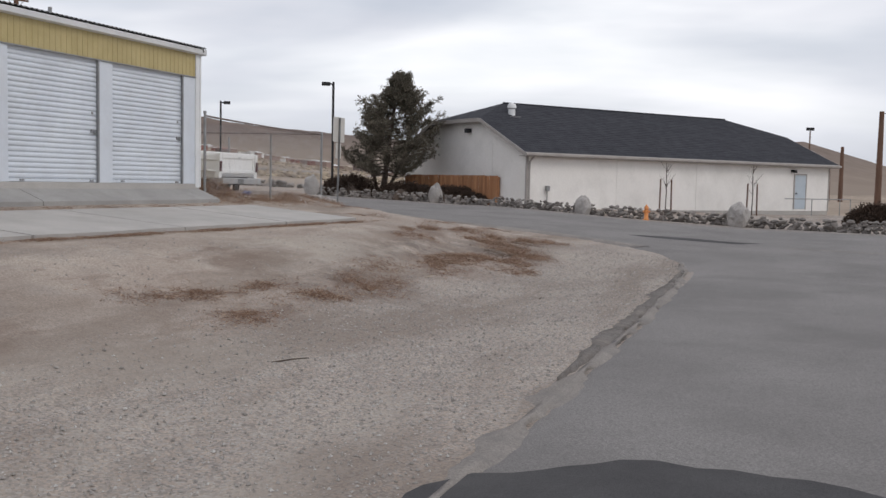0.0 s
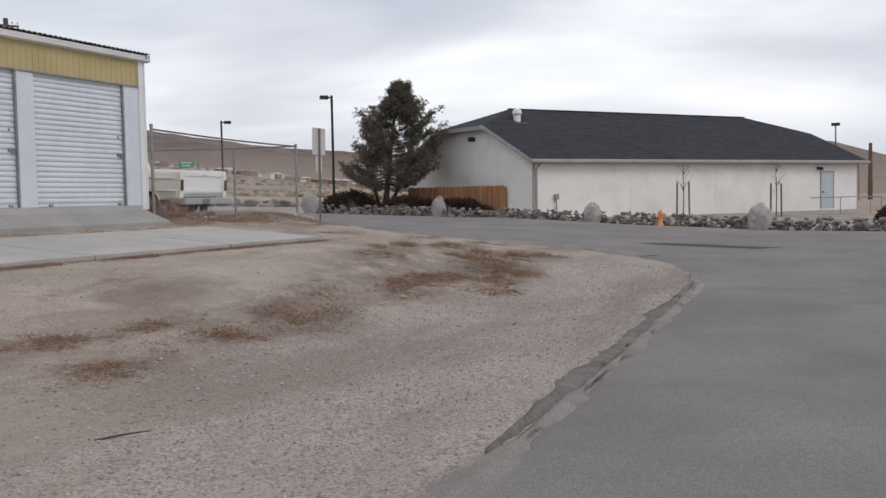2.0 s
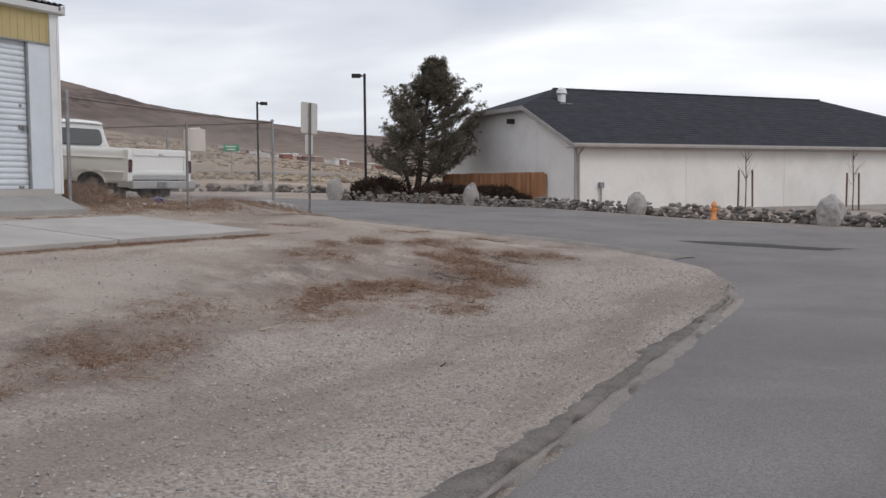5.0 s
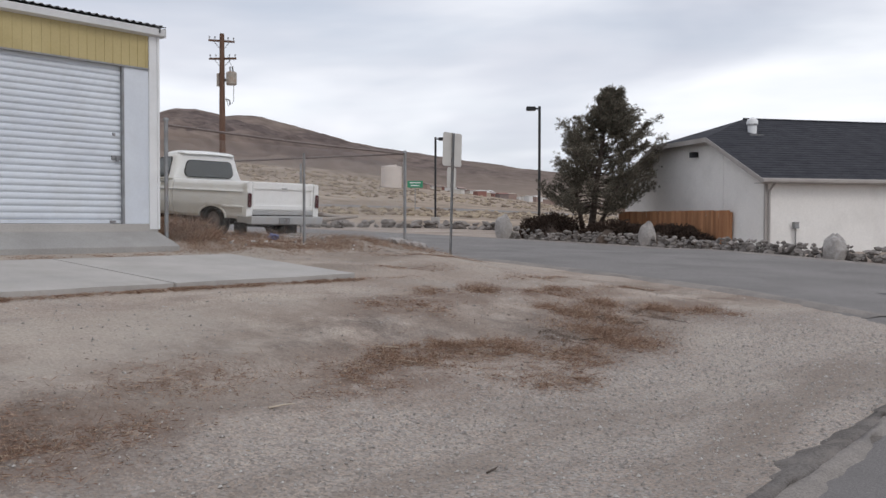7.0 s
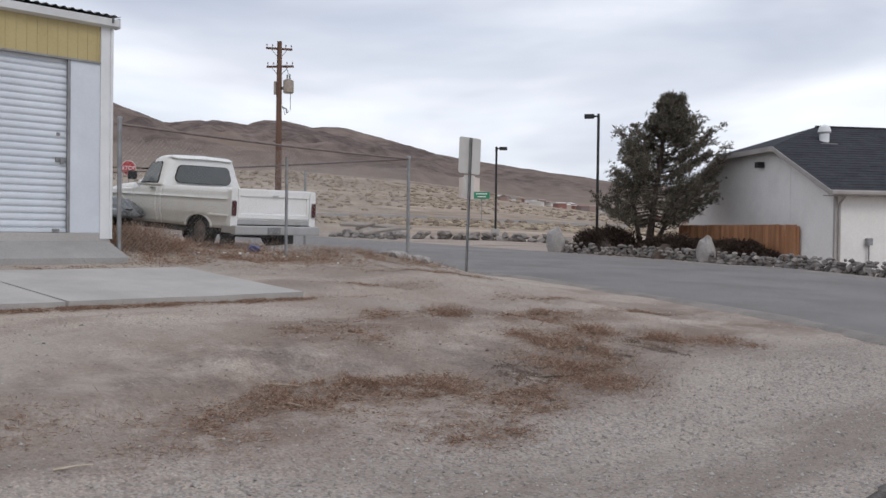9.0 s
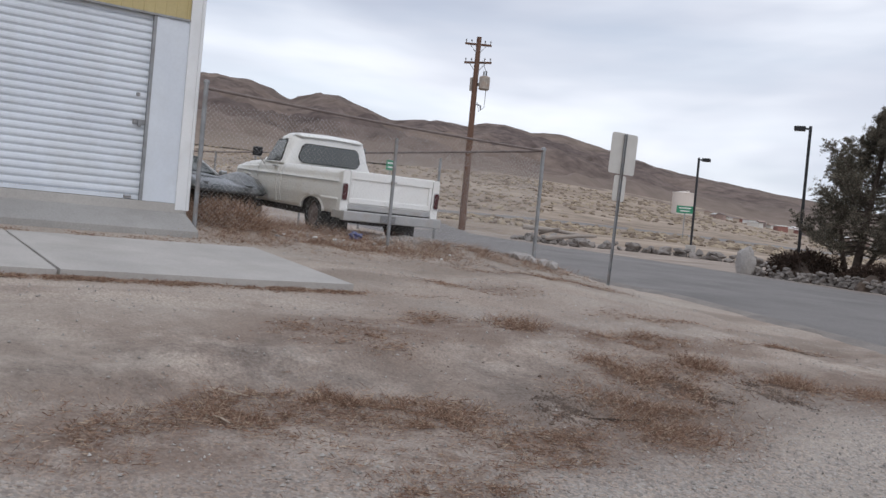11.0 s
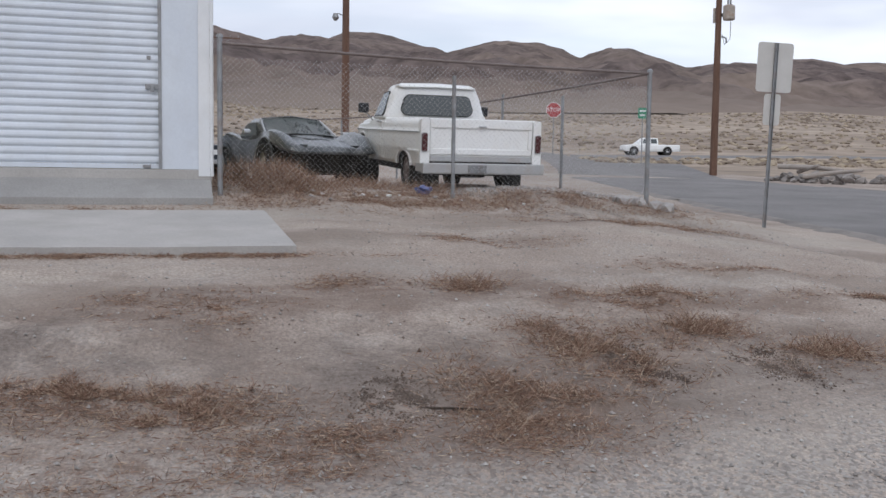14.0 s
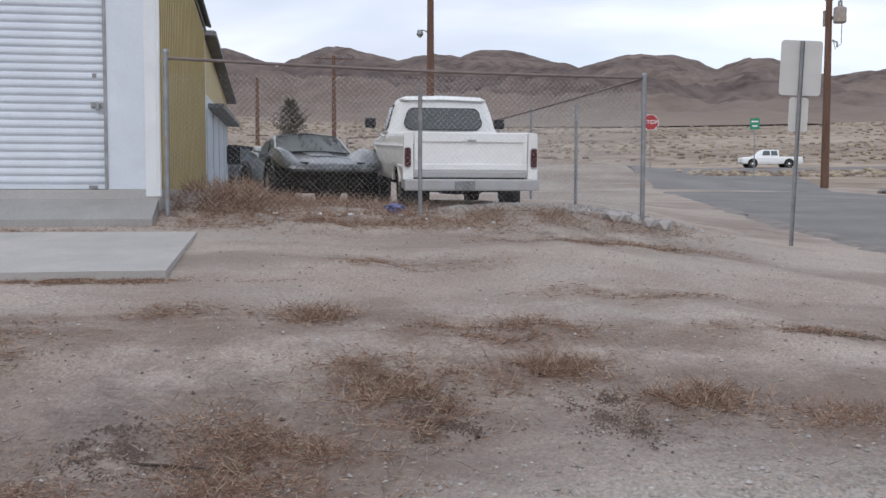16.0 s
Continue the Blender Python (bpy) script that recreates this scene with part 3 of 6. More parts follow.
def far_hills():
    azs = np.arange(70, 226, 0.16)
    rs = np.concatenate([np.linspace(300, 1300, 66), np.linspace(1400, 2300, 8)])
    A, R = np.meshgrid(azs, rs)
    top = skyline(A)
    plain = np.degrees(np.arctan(np.interp(A, [70, 105, 127, 150, 205, 225], [-0.004, 0.0, 0.028, 0.068, 0.068, 0.01])))
    u = (R - 300) / 1000
    el = plain - 0.25 + (top - plain + 0.25) * (0.35 * np.clip(u, 0, 1) + 0.65 * smooth(u)) ** 1.25
    el = np.where(u > 1, top - (u - 1) * 6, el)
    # pale foothills before the main ridge
    for c, r0, wa, wr, rise in ((174.5, 0.42, 4.0, 0.13, 1.35), (164.0, 0.38, 4.5, 0.12, 0.9), (150.0, 0.40, 5.0, 0.12, 0.7), (183.0, 0.45, 4.0, 0.15, 1.0)):
        el = el + rise * np.exp(-((A - c) / wa) ** 2 - ((u - r0) / wr) ** 2)
    Z = 1.3 + R * np.tan(np.radians(el))
    for i in range(Z.shape[0]):
        for j in range(Z.shape[1]):
            if 0.02 < u[i, j] <= 1.0:
                p = Vector((R[i, j] * math.cos(radians(A[i, j])), R[i, j] * math.sin(radians(A[i, j])), 0))
                amp = 22 * math.sin(math.pi * min(1, u[i, j])) ** 0.8 * max(0.12, (top[i, j] - 1) / 7)
                Z[i, j] += amp * (0.7 - 2.0 * abs(noise.noise(p * 0.006))) + 0.55 * amp * (0.4 - 1.6 * abs(noise.noise(p * 0.017))) + 0.30 * amp * (0.3 - abs(noise.noise(p * 0.04))) + 0.16 * amp * noise.noise(p * 0.09) + (1.5 * noise.noise(p * 0.05) if u[i, j] > 0.9 else 0)
    X, Y = 0.5 + R * np.cos(np.radians(A)), 15 + R * np.sin(np.radians(A))
    n, k = len(azs), len(rs)
    idx = np.arange(n * k).reshape(k, n)
    quads = np.stack([idx[:-1, :-1], idx[1:, :-1], idx[1:, 1:], idx[:-1, 1:]], -1).reshape(-1, 4)
    me = bpy.data.meshes.new("hills")
    me.from_pydata(np.stack([X, Y, Z], -1).reshape(-1, 3).tolist(), [], quads.tolist())
    for p in me.polygons:
        p.use_smooth = True
    me.materials.append(HILL)
    return tagged(new("backdrop", me), "bare brown desert hills on the horizon", "hills", kind="structure")


def sandy_feet(m, lo, hi):
    """Pale sand on the low slopes, dark rock above, with a ragged line between."""
    nt = m.node_tree
    b = nt.nodes["Principled BSDF"]
    old = b.inputs["Base Color"].links[0].from_socket
    geo = nt.nodes.new("ShaderNodeNewGeometry")
    sep = nt.nodes.new("ShaderNodeSeparateXYZ")
    nt.links.new(geo.outputs["Position"], sep.inputs[0])
    n = nt.nodes.new("ShaderNodeTexNoise")
    n.inputs["Scale"].default_value, n.inputs["Detail"].default_value = 0.008, 6
    nt.links.new(geo.outputs["Position"], n.inputs["Vector"])
    add = nt.nodes.new("ShaderNodeMath")
    add.operation = "MULTIPLY_ADD"
    nt.links.new(n.outputs["Fac"], add.inputs[0])
    add.inputs[1].default_value = 70
    nt.links.new(sep.outputs[2], add.inputs[2])
    r = nt.nodes.new("ShaderNodeMapRange")
    r.inputs["From Min"].default_value, r.inputs["From Max"].default_value = lo, hi
    nt.links.new(add.outputs[0], r.inputs[0])
    x = nt.nodes.new("ShaderNodeMix")
    x.data_type = "RGBA"
    nt.links.new(r.outputs[0], x.inputs[0])
    x.inputs[6].default_value = (0.26, 0.21, 0.172, 1)
    nt.links.new(old, x.inputs[7])
    nt.links.new(x.outputs[2], b.inputs["Base Color"])


sandy_feet(HILL, 44, 100)
far_hills()


# ---- storage building ----
def slat_mesh(w):
    """One curved steel slat of a roll-up door, w wide, 0.1 high."""
    prof = [(0.0, 0.0), (0.006, 0.012), (0.022, 0.028), (0.026, 0.052), (0.020, 0.078), (0.006, 0.092), (0.0, 0.1), (-0.008, 0.1), (-0.008, 0.0)]
    return prism([(x, z) for x, z in prof], 0, w, "y")


def roll_up_door(parent, y0, y1, z0, z1, x):
    d = new("roll_up_door")
    d.parent = parent
    d.location = (x, y0, z0)
    d["label"] = "closed white corrugated steel roll-up door"
    w, n = y1 - y0, int((z1 - z0 - 0.06) / 0.1)
    first = part("slat", slat_mesh(w), WHITEMETAL, d)
    first.location = (0, 0, 0.06)
    for i in range(1, n):
        place(first, "slat", d, pose(0, 0, 0.06 + 0.1 * i))
    part("bottom_bar", box(-0.01, 0.03, 0, w, 0.0, 0.058, 0.006), WHITEMETAL, d, "white bottom bar")
    for yy in (0.35, w - 0.18):
        bb = box(0.03, 0.055, yy - 0.05, yy + 0.05, 0.015, 0.05, 0.004)
        part("bottom_handle", bb, GALV, d, "small grey steel foot handle")
    part("top_roll", box(-0.02, 0.015, 0, w, 0.06 + 0.1 * n, z1 - z0 + 0.04), WHITEMETAL, d, "white upper edge of the door")
    lk = box(0.02, 0.05, w - 0.19, w - 0.01, 1.02, 1.09, 0.006)
    add_box(lk, 0.045, 0.075, w - 0.13, w - 0.08, 0.99, 1.07, 0.006)
    part("latch", lk, GALV, d, "grey steel slide latch")
    part("keyhole_plate", box(0.02, 0.035, w - 0.17, w - 0.12, 1.40, 1.45, 0.004), GALV, d, "small grey plate")
    return d


def storage_building():
    b = thing("storage_building", pose(0, 0, 0), "ochre and white steel self-storage building with roll-up doors", "storage building")
    xf, yn, ys, back = -12.70, 17.16, -14.0, -19.9
    part("slab", box(back, xf + 0.02, ys, yn + 0.06, 0.6, 1.285, 0.01), CONCRETE, b, "grey concrete foundation slab")
    doors = [(14.15, 16.58), (11.3, 13.72), (8.45, 10.87), (5.6, 8.02), (2.75, 5.17), (-0.1, 2.32)]
    edges = [yn] + [v for d in doors for v in (d[1], d[0])] + [ys]
    for i in range(0, len(edges), 2):
        hi, lo = edges[i], edges[i + 1]
        part("pier", box(xf - 0.12, xf, lo, hi, 1.286, 3.83, 0.008), WHITEMETAL, b, "white steel pier panel")
    for lo, hi in doors:
        roll_up_door(b, lo, hi, 1.29, 3.80, xf - 0.07)
        part("door_track", box(xf - 0.03, xf + 0.012, hi - 0.03, hi + 0.012, 1.29, 3.82), GALV, b, "dark grey door guide")
    # ribbed ochre band over the doors
    ribs = box(xf - 0.14, xf - 0.002, ys, yn, 3.83, 4.36)
    y = ys + 0.1
    while y < yn - 0.05:
        add_box(ribs, xf - 0.003, xf + 0.006, y, y + 0.03, 3.84, 4.355)
        y += 0.15
    part("band", ribs, YELLOW, b, "ribbed ochre steel band")
    part("band_flashing", box(xf - 0.01, xf + 0.028, ys, yn + 0.01, 3.805, 3.835, 0.004), GALV, b, "thin drip flashing")
    part("gutter", prism([(xf, 4.36), (xf + 0.13, 4.38), (xf + 0.15, 4.47), (xf + 0.13, 4.49), (xf, 4.49)], ys, yn + 0.12), WHITEPAINT, b, "white painted gutter")
    part("gutter_end", box(xf + 0.0, xf + 0.16, yn + 0.121, yn + 0.135, 4.35, 4.50, 0.003), WHITEPAINT, b, "white gutter end cap")
    part("corner_trim", add_box(box(xf - 0.10, xf + 0.03, yn + 0.002, yn + 0.035, 1.2, 4.36, 0.004), xf + 0.004, xf + 0.03, yn - 0.11, yn + 0.004, 1.2, 4.36), WHITEPAINT, b, "white corner trim")
    # gable end, rising to a low ridge
    xm = (xf + back) / 2
    side = prism([(xf - 0.13, 1.286), (xf - 0.13, 4.42), (xm, 4.86), (back, 4.42), (back, 1.286)], yn - 0.12, yn, "y")
    x = back + 0.1
    while x < xf - 0.2:
        h = 4.42 + 0.44 * (1 - abs(x - xm) / (xf - xm)) - 0.06
        part("rib", box(x, x + 0.03, yn - 0.003, yn + 0.014, 1.30, h), YELLOW, b)
        x += 0.2
    part("end_wall", side, YELLOW, b, "ribbed ochre steel end wall")
    part("back_wall", box(back, back + 0.1, ys, yn - 0.13, 1.286, 4.42), YELLOW, b)
    part("south_wall", prism([(xf - 0.13, 1.286), (xf - 0.13, 4.42), (xm, 4.86), (back + 0.11, 4.42), (back + 0.11, 1.286)], ys - 0.12, ys - 0.001, "y"), YELLOW, b)
    # corrugated roof
    rf = bmesh.new()
    rows = []
    yy = ys - 0.1
    while yy <= yn + 0.14:
        w = 0.018 * math.sin(yy * 2 * math.pi / 0.13)
        rows.append([rf.verts.new((px, yy, pz + w)) for px, pz in ((xf + 0.17, 4.525), (xm, 4.98), (back - 0.1, 4.52))])
        yy += 0.0325
    for r0, r1 in zip(rows, rows[1:]):
        for k in range(2):
            rf.faces.new((r0[k], r1[k], r1[k + 1], r0[k + 1]))
    part("roof", rf, DARKROOF, b, "grey corrugated steel roof", smooth=True)
    part("rake_trim", prism([(xf + 0.16, 4.42), (xf + 0.16, 4.50), (xm, 4.95), (back - 0.1, 4.50), (back - 0.1, 4.42), (xm, 4.86)], yn + 0.002, yn + 0.03, "y"), DARKROOF, b, "dark roof edge trim")
    part("downpipe", tube([(xf + 0.03, yn + 0.06, 1.2), (xf + 0.03, yn + 0.06, 4.36)], 0.025, 8), WHITEPAINT, b, "white downpipe")
    va = tube([(xf - 0.5, 12.9, 4.5), (xf - 0.5, 12.9, 4.78)], 0.04, 8)
    part("vent_pipe", va, GALV, b, "small grey roof vent pipe")
    va = tube([(xf - 0.5, 13.35, 4.5), (xf - 0.5, 13.35, 4.66)], [0.09, 0.03], 8)
    part("vent_cap", va, GALV, b, "small grey roof vent cap")
    return b


storage_building()

apron = thing("concrete_apron", pose(0, 0, 0), "sloping grey concrete door apron against storage building", "concrete apron")
for ya, yb in ((11.52, 17.2), (5.6, 11.5), (-0.4, 5.58), (-14, -0.42)):
    part("slab", prism([(-12.70, 0.70), (-12.70, 1.17), (-12.10, 0.945), (-12.08, 0.93), (-12.08, 0.70)], ya, yb, "y"), APRON, apron)


def broken_slab(name, y0, y1, seed):
    """One concrete panel of the drive, with a chipped outer edge."""
    bm = bmesh.new()
    n = 26
    top, low = [], []
    for i in range(n + 1):
        y = y0 + (y1 - y0) * i / n
        xo = -8.72 + 0.05 * noise.noise(Vector((y * 1.3, seed, 0))) + 0.03 * noise.noise(Vector((y * 5, seed, 3))) + 0.035 * (y - 17.7) * 0.6
        xi = -11.55 + 0.012 * (y - 17)
        zi, zo = 0.80, 0.575 + 0.012 * noise.noise(Vector((y * 0.7, seed, 9)))
        top.append([bm.verts.new((xi + (xo - xi) * k / 4, y, zi + (zo - zi) * k / 4)) for k in range(5)])
        low.append((bm.verts.new((xi, y, zi - 0.15)), bm.verts.new((xo - 0.015, y, zo - 0.14))))
    for i in range(n):
        for k in range(4):
            bm.faces.new((top[i][k], top[i][k + 1], top[i + 1][k + 1], top[i + 1][k]))
        bm.faces.new((top[i][4], low[i][1], low[i + 1][1], top[i + 1][4]))
        bm.faces.new((low[i][0], top[i][0], top[i + 1][0], low[i + 1][0]))
    for i, rev in ((0, False), (n, True)):
        loop = [low[i][0], *top[i], low[i][1]]
        bm.faces.new(loop if rev else loop[::-1])
    bmesh.ops.recalc_face_normals(bm, faces=bm.faces[:])
    return bm


drive = thing("concrete_drive", pose(0, 0, 0), "cracked pale concrete drive slabs with chipped edges", "concrete slab")
for k, (a, c) in enumerate(((14.72, 17.78), (11.4, 14.69), (8.0, 11.37), (4.6, 7.97), (1.2, 4.57), (-2.2, 1.17))):
    part("panel", broken_slab("panel", a, c, k), CONCRETE, drive)


# ---- white building across the street ----
def white_building():
    m = pose(-12.15, 43.2, 0, 0, 0, 53.1)   # x along the long eave, y back
    b = thing("white_building", m, "long white-sided building with black shingle roof", "building")
    L, W, eave, base = 24.2, 13.0, 3.03, 0.2
    s1, ztop, hip = 4.1, 4.80, 3.2
    mid, zr = W / 2, 5.96
    ov = 0.42
    slope = (zr - eave) / mid
    z1 = eave + slope * s1
    # roof shell with thickness
    bm = bmesh.new()

    def P(x, y, z):
        return bm.verts.new((x, y, z))
    f0, f1 = P(0, 0, eave), P(L, 0, eave)
    b0, b1 = P(0, W, eave), P(L, W, eave)
    gl0, gl1 = P(0, s1, z1), P(0, W - s1, z1)
    gr0, gr1 = P(L, s1, z1), P(L, W - s1, z1)
    r0, r1 = P(hip, mid, zr), P(L - hip, mid, zr)
    for q in ((f0, f1, gr0, r1, r0, gl0), (b1, b0, gl1, r0, r1, gr1), (gl1, gl0, r0), (gr0, gr1, r1)):
        bm.faces.new(q)
    roof = part("roof", bm, SHINGLE, b, "black asphalt shingle roof")
    mod = roof.modifiers.new("thick", "SOLIDIFY")
    mod.thickness, mod.offset = 0.09, -1.0
    # shingle courses standing slightly proud
    cs = bmesh.new()
    n = 26
    for i in range(1, n):
        t = i / n
        y, z = mid * t, eave + (zr - eave) * t
        xa = 0.0 if y <= s1 else hip * (y - s1) / (mid - s1)
        add_box(cs, xa + 0.02, L - xa - 0.02, y, y + 0.02, z + 0.001, z + 0.003 + slope * 0.02)
    part("shingle_course", cs, SHINGLE, b, "rows of black shingles")
    part("ridge_cap", tube([(hip, mid, zr + 0.01), (L - hip, mid, zr + 0.01)], 0.06, 6), SHINGLE, b)
    # fascia and gutter
    part("fascia", box(-0.02, L + 0.02, -0.05, 0.0, eave - 0.20, eave + 0.005, 0.01), FASCIA, b, "taupe eave fascia")
    part("gutter", prism([(-0.16, eave - 0.04), (-0.15, eave - 0.14), (-0.06, eave - 0.16), (-0.052, eave - 0.02)], -0.02, L + 0.02, "x"), FASCIA, b, "taupe rain gutter")
    for gx in (-0.03, L + 0.005):
        rk = prism([(0, eave - 0.2), (0, eave), (s1, z1), (W - s1, z1), (W, eave), (W, eave - 0.2), (W - s1 + 0.05, z1 - 0.2), (s1 - 0.05, z1 - 0.2)], gx, gx + 0.03, "x")
        part("rake_board", rk, FASCIA, b, "taupe rake board")
    # walls
    y0, x0 = ov, ov
    part("front_wall", box(x0, L - ov, y0, y0 + 0.15, base, eave - 0.1), SIDING, b, "white siding wall")
    part("back_wall", box(x0, L - ov, W - ov - 0.15, W - ov, base, eave - 0.1), SIDING, b)
    for gx in (x0, L - ov - 0.15):
        gw = prism([(ov + 0.151, base), (ov + 0.151, eave - 0.03), (s1, z1 - 0.12), (W - s1, z1 - 0.12), (W - ov - 0.151, eave - 0.03), (W - ov - 0.151, base)], gx, gx + 0.15, "x")
        part("gable_wall", gw, SIDING, b, "white siding gable wall")
    part("soffit", box(-0.0, L, 0.0, ov + 0.1, eave - 0.19, eave - 0.16), FASCIA, b, "taupe soffit")
    # lap siding boards, proud of the walls
    board = bmesh.new()
    add_prism(board, [(0, 0), (-0.014, 0), (-0.005, 0.125), (0, 0.125)], 0, 1, "x")
    lap = part("siding_board", board, SIDING, b)
    lap.matrix_basis = pose(x0, y0, base) @ Matrix.Diagonal((L - 2 * ov, 1, 1, 1))
    z = base + 0.125
    while z < eave - 0.3:
        place(lap, "siding_board", b, pose(x0, y0, z) @ Matrix.Diagonal((L - 2 * ov, 1, 1, 1)))
        z += 0.125
    z = base
    while z < z1 - 0.35:
        if z < eave - 0.2:
            ya, yb = ov, W - ov
        else:
            ya = ov + (z + 0.125 - eave + 0.2) / slope
            yb = W - ya
        if yb - ya > 0.5:
            place(lap, "siding_board", b, pose(x0, yb, z, 0, 0, -90) @ Matrix.Diagonal((yb - ya, 1, 1, 1)))
        z += 0.125
    part("corner_board", add_box(box(x0 - 0.03, x0 + 0.07, y0 - 0.035, y0 + 0.0, base, eave - 0.2), x0 - 0.035, x0, y0 - 0.03, y0 + 0.07, base, eave - 0.1), FASCIA, b, "taupe corner board")
    part("corner_board", box(L - ov - 0.07, L - ov + 0.03, y0 - 0.035, y0, base, eave - 0.2), FASCIA, b, "taupe corner board")
    part("downspout", tube([(x0 + 0.12, -0.08, eave - 0.12), (x0 + 0.12, 0.1, eave - 0.25), (x0 + 0.12, y0 - 0.07, eave - 0.45), (x0 + 0.12, y0 - 0.07, base + 0.1)], 0.045, 8), FASCIA, b, "taupe downspout")
    for gx in (6.3, 12.2, 16.5):
        part("siding_joint", box(gx, gx + 0.03, y0 - 0.028, y0 - 0.002, base, eave - 0.2), SIDING, b)
    part("siding_joint", box(x0 - 0.028, x0 - 0.002, 3.4, 3.43, base, z1 - 0.45), SIDING, b)
    # service door
    d = part("door", box(20.55, 21.55, y0 - 0.045, y0 - 0.024, base + 0.12, base + 2.15, 0.01), PALEDOOR, b, "pale blue steel service door")
    fr = add_box(add_box(box(20.47, 20.548, y0 - 0.06, y0 - 0.02, base + 0.1, base + 2.24), 21.552, 21.63, y0 - 0.06, y0 - 0.02, base + 0.1, base + 2.24), 20.549, 21.551, y0 - 0.06, y0 - 0.02, base + 2.155, base + 2.24)
    part("door_frame", fr, FASCIA, b, "grey door frame")
    part("door_handle", box(20.62, 20.72, y0 - 0.1, y0 - 0.045, base + 1.0, base + 1.1, 0.01), BLACKSTEEL, d, "dark door handle")
    for lx in (20.15,):
        part("wall_light", add_box(box(lx, lx + 0.3, y0 - 0.25, y0 - 0.02, eave - 0.52, eave - 0.36, 0.02), lx + 0.05, lx + 0.25, y0 - 0.3, y0 - 0.2, eave - 0.55, eave - 0.42, 0.01), BLACKSTEEL, b, "black wall pack light")
    part("wall_light", box(x0 - 0.3, x0 - 0.02, 5.4, 5.7, 4.15, 4.38, 0.03), BLACKSTEEL, b, "black floodlight under gable")
    # roof ventilator
    vz = eave + slope * 4.9
    vb = tube([(2.65, 4.9, vz - 0.1), (2.65, 4.9, vz + 0.26)], 0.19, 16)
    add_tube(vb, [(2.65, 4.9, vz + 0.25), (2.65, 4.9, vz + 0.34), (2.65, 4.9, vz + 0.54), (2.65, 4.9, vz + 0.63)], [0.16, 0.26, 0.21, 0.04], 16)
    v = part("roof_ventilator", vb, WHITEPAINT, b, "white round roof ventilator")
    part("flashing", box(2.3, 3.0, 4.5, 5.3, eave + slope * 4.5, eave + slope * 4.5 + 0.04), GALV, v)
    # hose bib post, meter box
    part("meter_box", box(1.55, 1.75, y0 - 0.2, y0 - 0.03, base + 0.95, base + 1.2, 0.02), GALV, b, "grey utility box")
    part("meter_pipe", tube([(1.65, y0 - 0.1, base - 0.1), (1.65, y0 - 0.1, base + 0.96)], 0.03, 6), GALV, b, "grey pipe")
    part("foundation", box(x0 + 0.01, L - ov - 0.01, y0 + 0.01, W - ov - 0.01, -0.6, base + 0.001), CONCRETE, b)
    return b


wb = white_building()
WBM = pose(-12.15, 43.2, 0, 0, 0, 53.1)


def wb_at(x, y):
    p = WBM @ Vector((x, y, 0))
    return p.x, p.y


# ---- chain-link fence ----
def chain_fence():
    runs = [((-12.60, 17.32), (-12.84, 23.67)), ((-12.84, 23.67), (-29.0, 23.72)), ((-29.0, 23.72), (-31.5, 20.6))]
    f = thing("chain_link_fence", pose(0, 0, 0), "rusty chain-link fence with bare pipe posts", "fence")

    def zg(p):
        return full_ground(*p)
    H = 2.02
    pts = [(-12.60, 17.32, 2.05), (-12.84, 23.67, 2.0), (-29.0, 23.72, 1.95), (-31.5, 20.6, 1.95)]
    for x, y, h in pts:
        z = zg((x, y))
        part("post", tube([(x, y, z - 0.3), (x, y, z + h)], 0.034, 10), GALV, f, "thick grey corner post")
        part("post_cap", tube([(x, y, z + h), (x, y, z + h + 0.035), (x, y, z + h + 0.05)], [0.046, 0.04, 0.015], 10), GALV, f)
    mids = [(-12.72, 20.55, 1.72), (-16.15, 23.69, 1.72), (-19.4, 23.7, 1.9), (-22.6, 23.7, 1.9), (-25.8, 23.71, 1.9), (-30.2, 22.2, 1.9)]
    for x, y, h in mids:
        z = zg((x, y))
        part("line_post", tube([(x, y, z - 0.3), (x, y, z + h)], 0.028, 8), GALV, f, "thin grey line post")
    for a, c in runs:
        za, zc = zg(a) + H - 0.04, zg(c) + H - 0.04
        sag = [(a[0] + (c[0] - a[0]) * t, a[1] + (c[1] - a[1]) * t, za + (zc - za) * t - 0.03 * math.sin(math.pi * t)) for t in np.linspace(0, 1, 9)]
        part("top_rail", tube(sag, 0.021, 8), RUSTY, f, "brown rusty top rail")
    # woven wire
    for k, (a, c) in enumerate(runs):
        a, c = Vector(a), Vector(c)
        length = (c - a).length
        d = (c - a) / length
        H0 = 1.75 if k < 2 else 1.8
        bm = bmesh.new()
        pitch = 0.075 if k == 0 else 0.09
        u = -H0
        side = Vector((-d.y, d.x, 0)) * 0.0016
        while u < length:
            for sgn in (1, -1):
                u0, u1 = (u, u + H0)
                t0, t1 = max(0, -u0) / H0, min(1, (length - u0) / H0)
                if t1 > t0:
                    ends = []
                    for t in (t0, t1):
                        s = u0 + (u1 - u0) * t
                        p = a + d * s
                        hz = t if sgn > 0 else 1 - t
                        ends.append(Vector((p.x, p.y, ground_at(p.x, p.y) + 0.05 + hz * H0)) + side * sgn)
                    add_tube(bm, ends, 0.0011, 3, cap=False)
            u += pitch
        part("wire_mesh", bm, WIRE, f, "thin diamond wire mesh")
    return f


chain_fence()


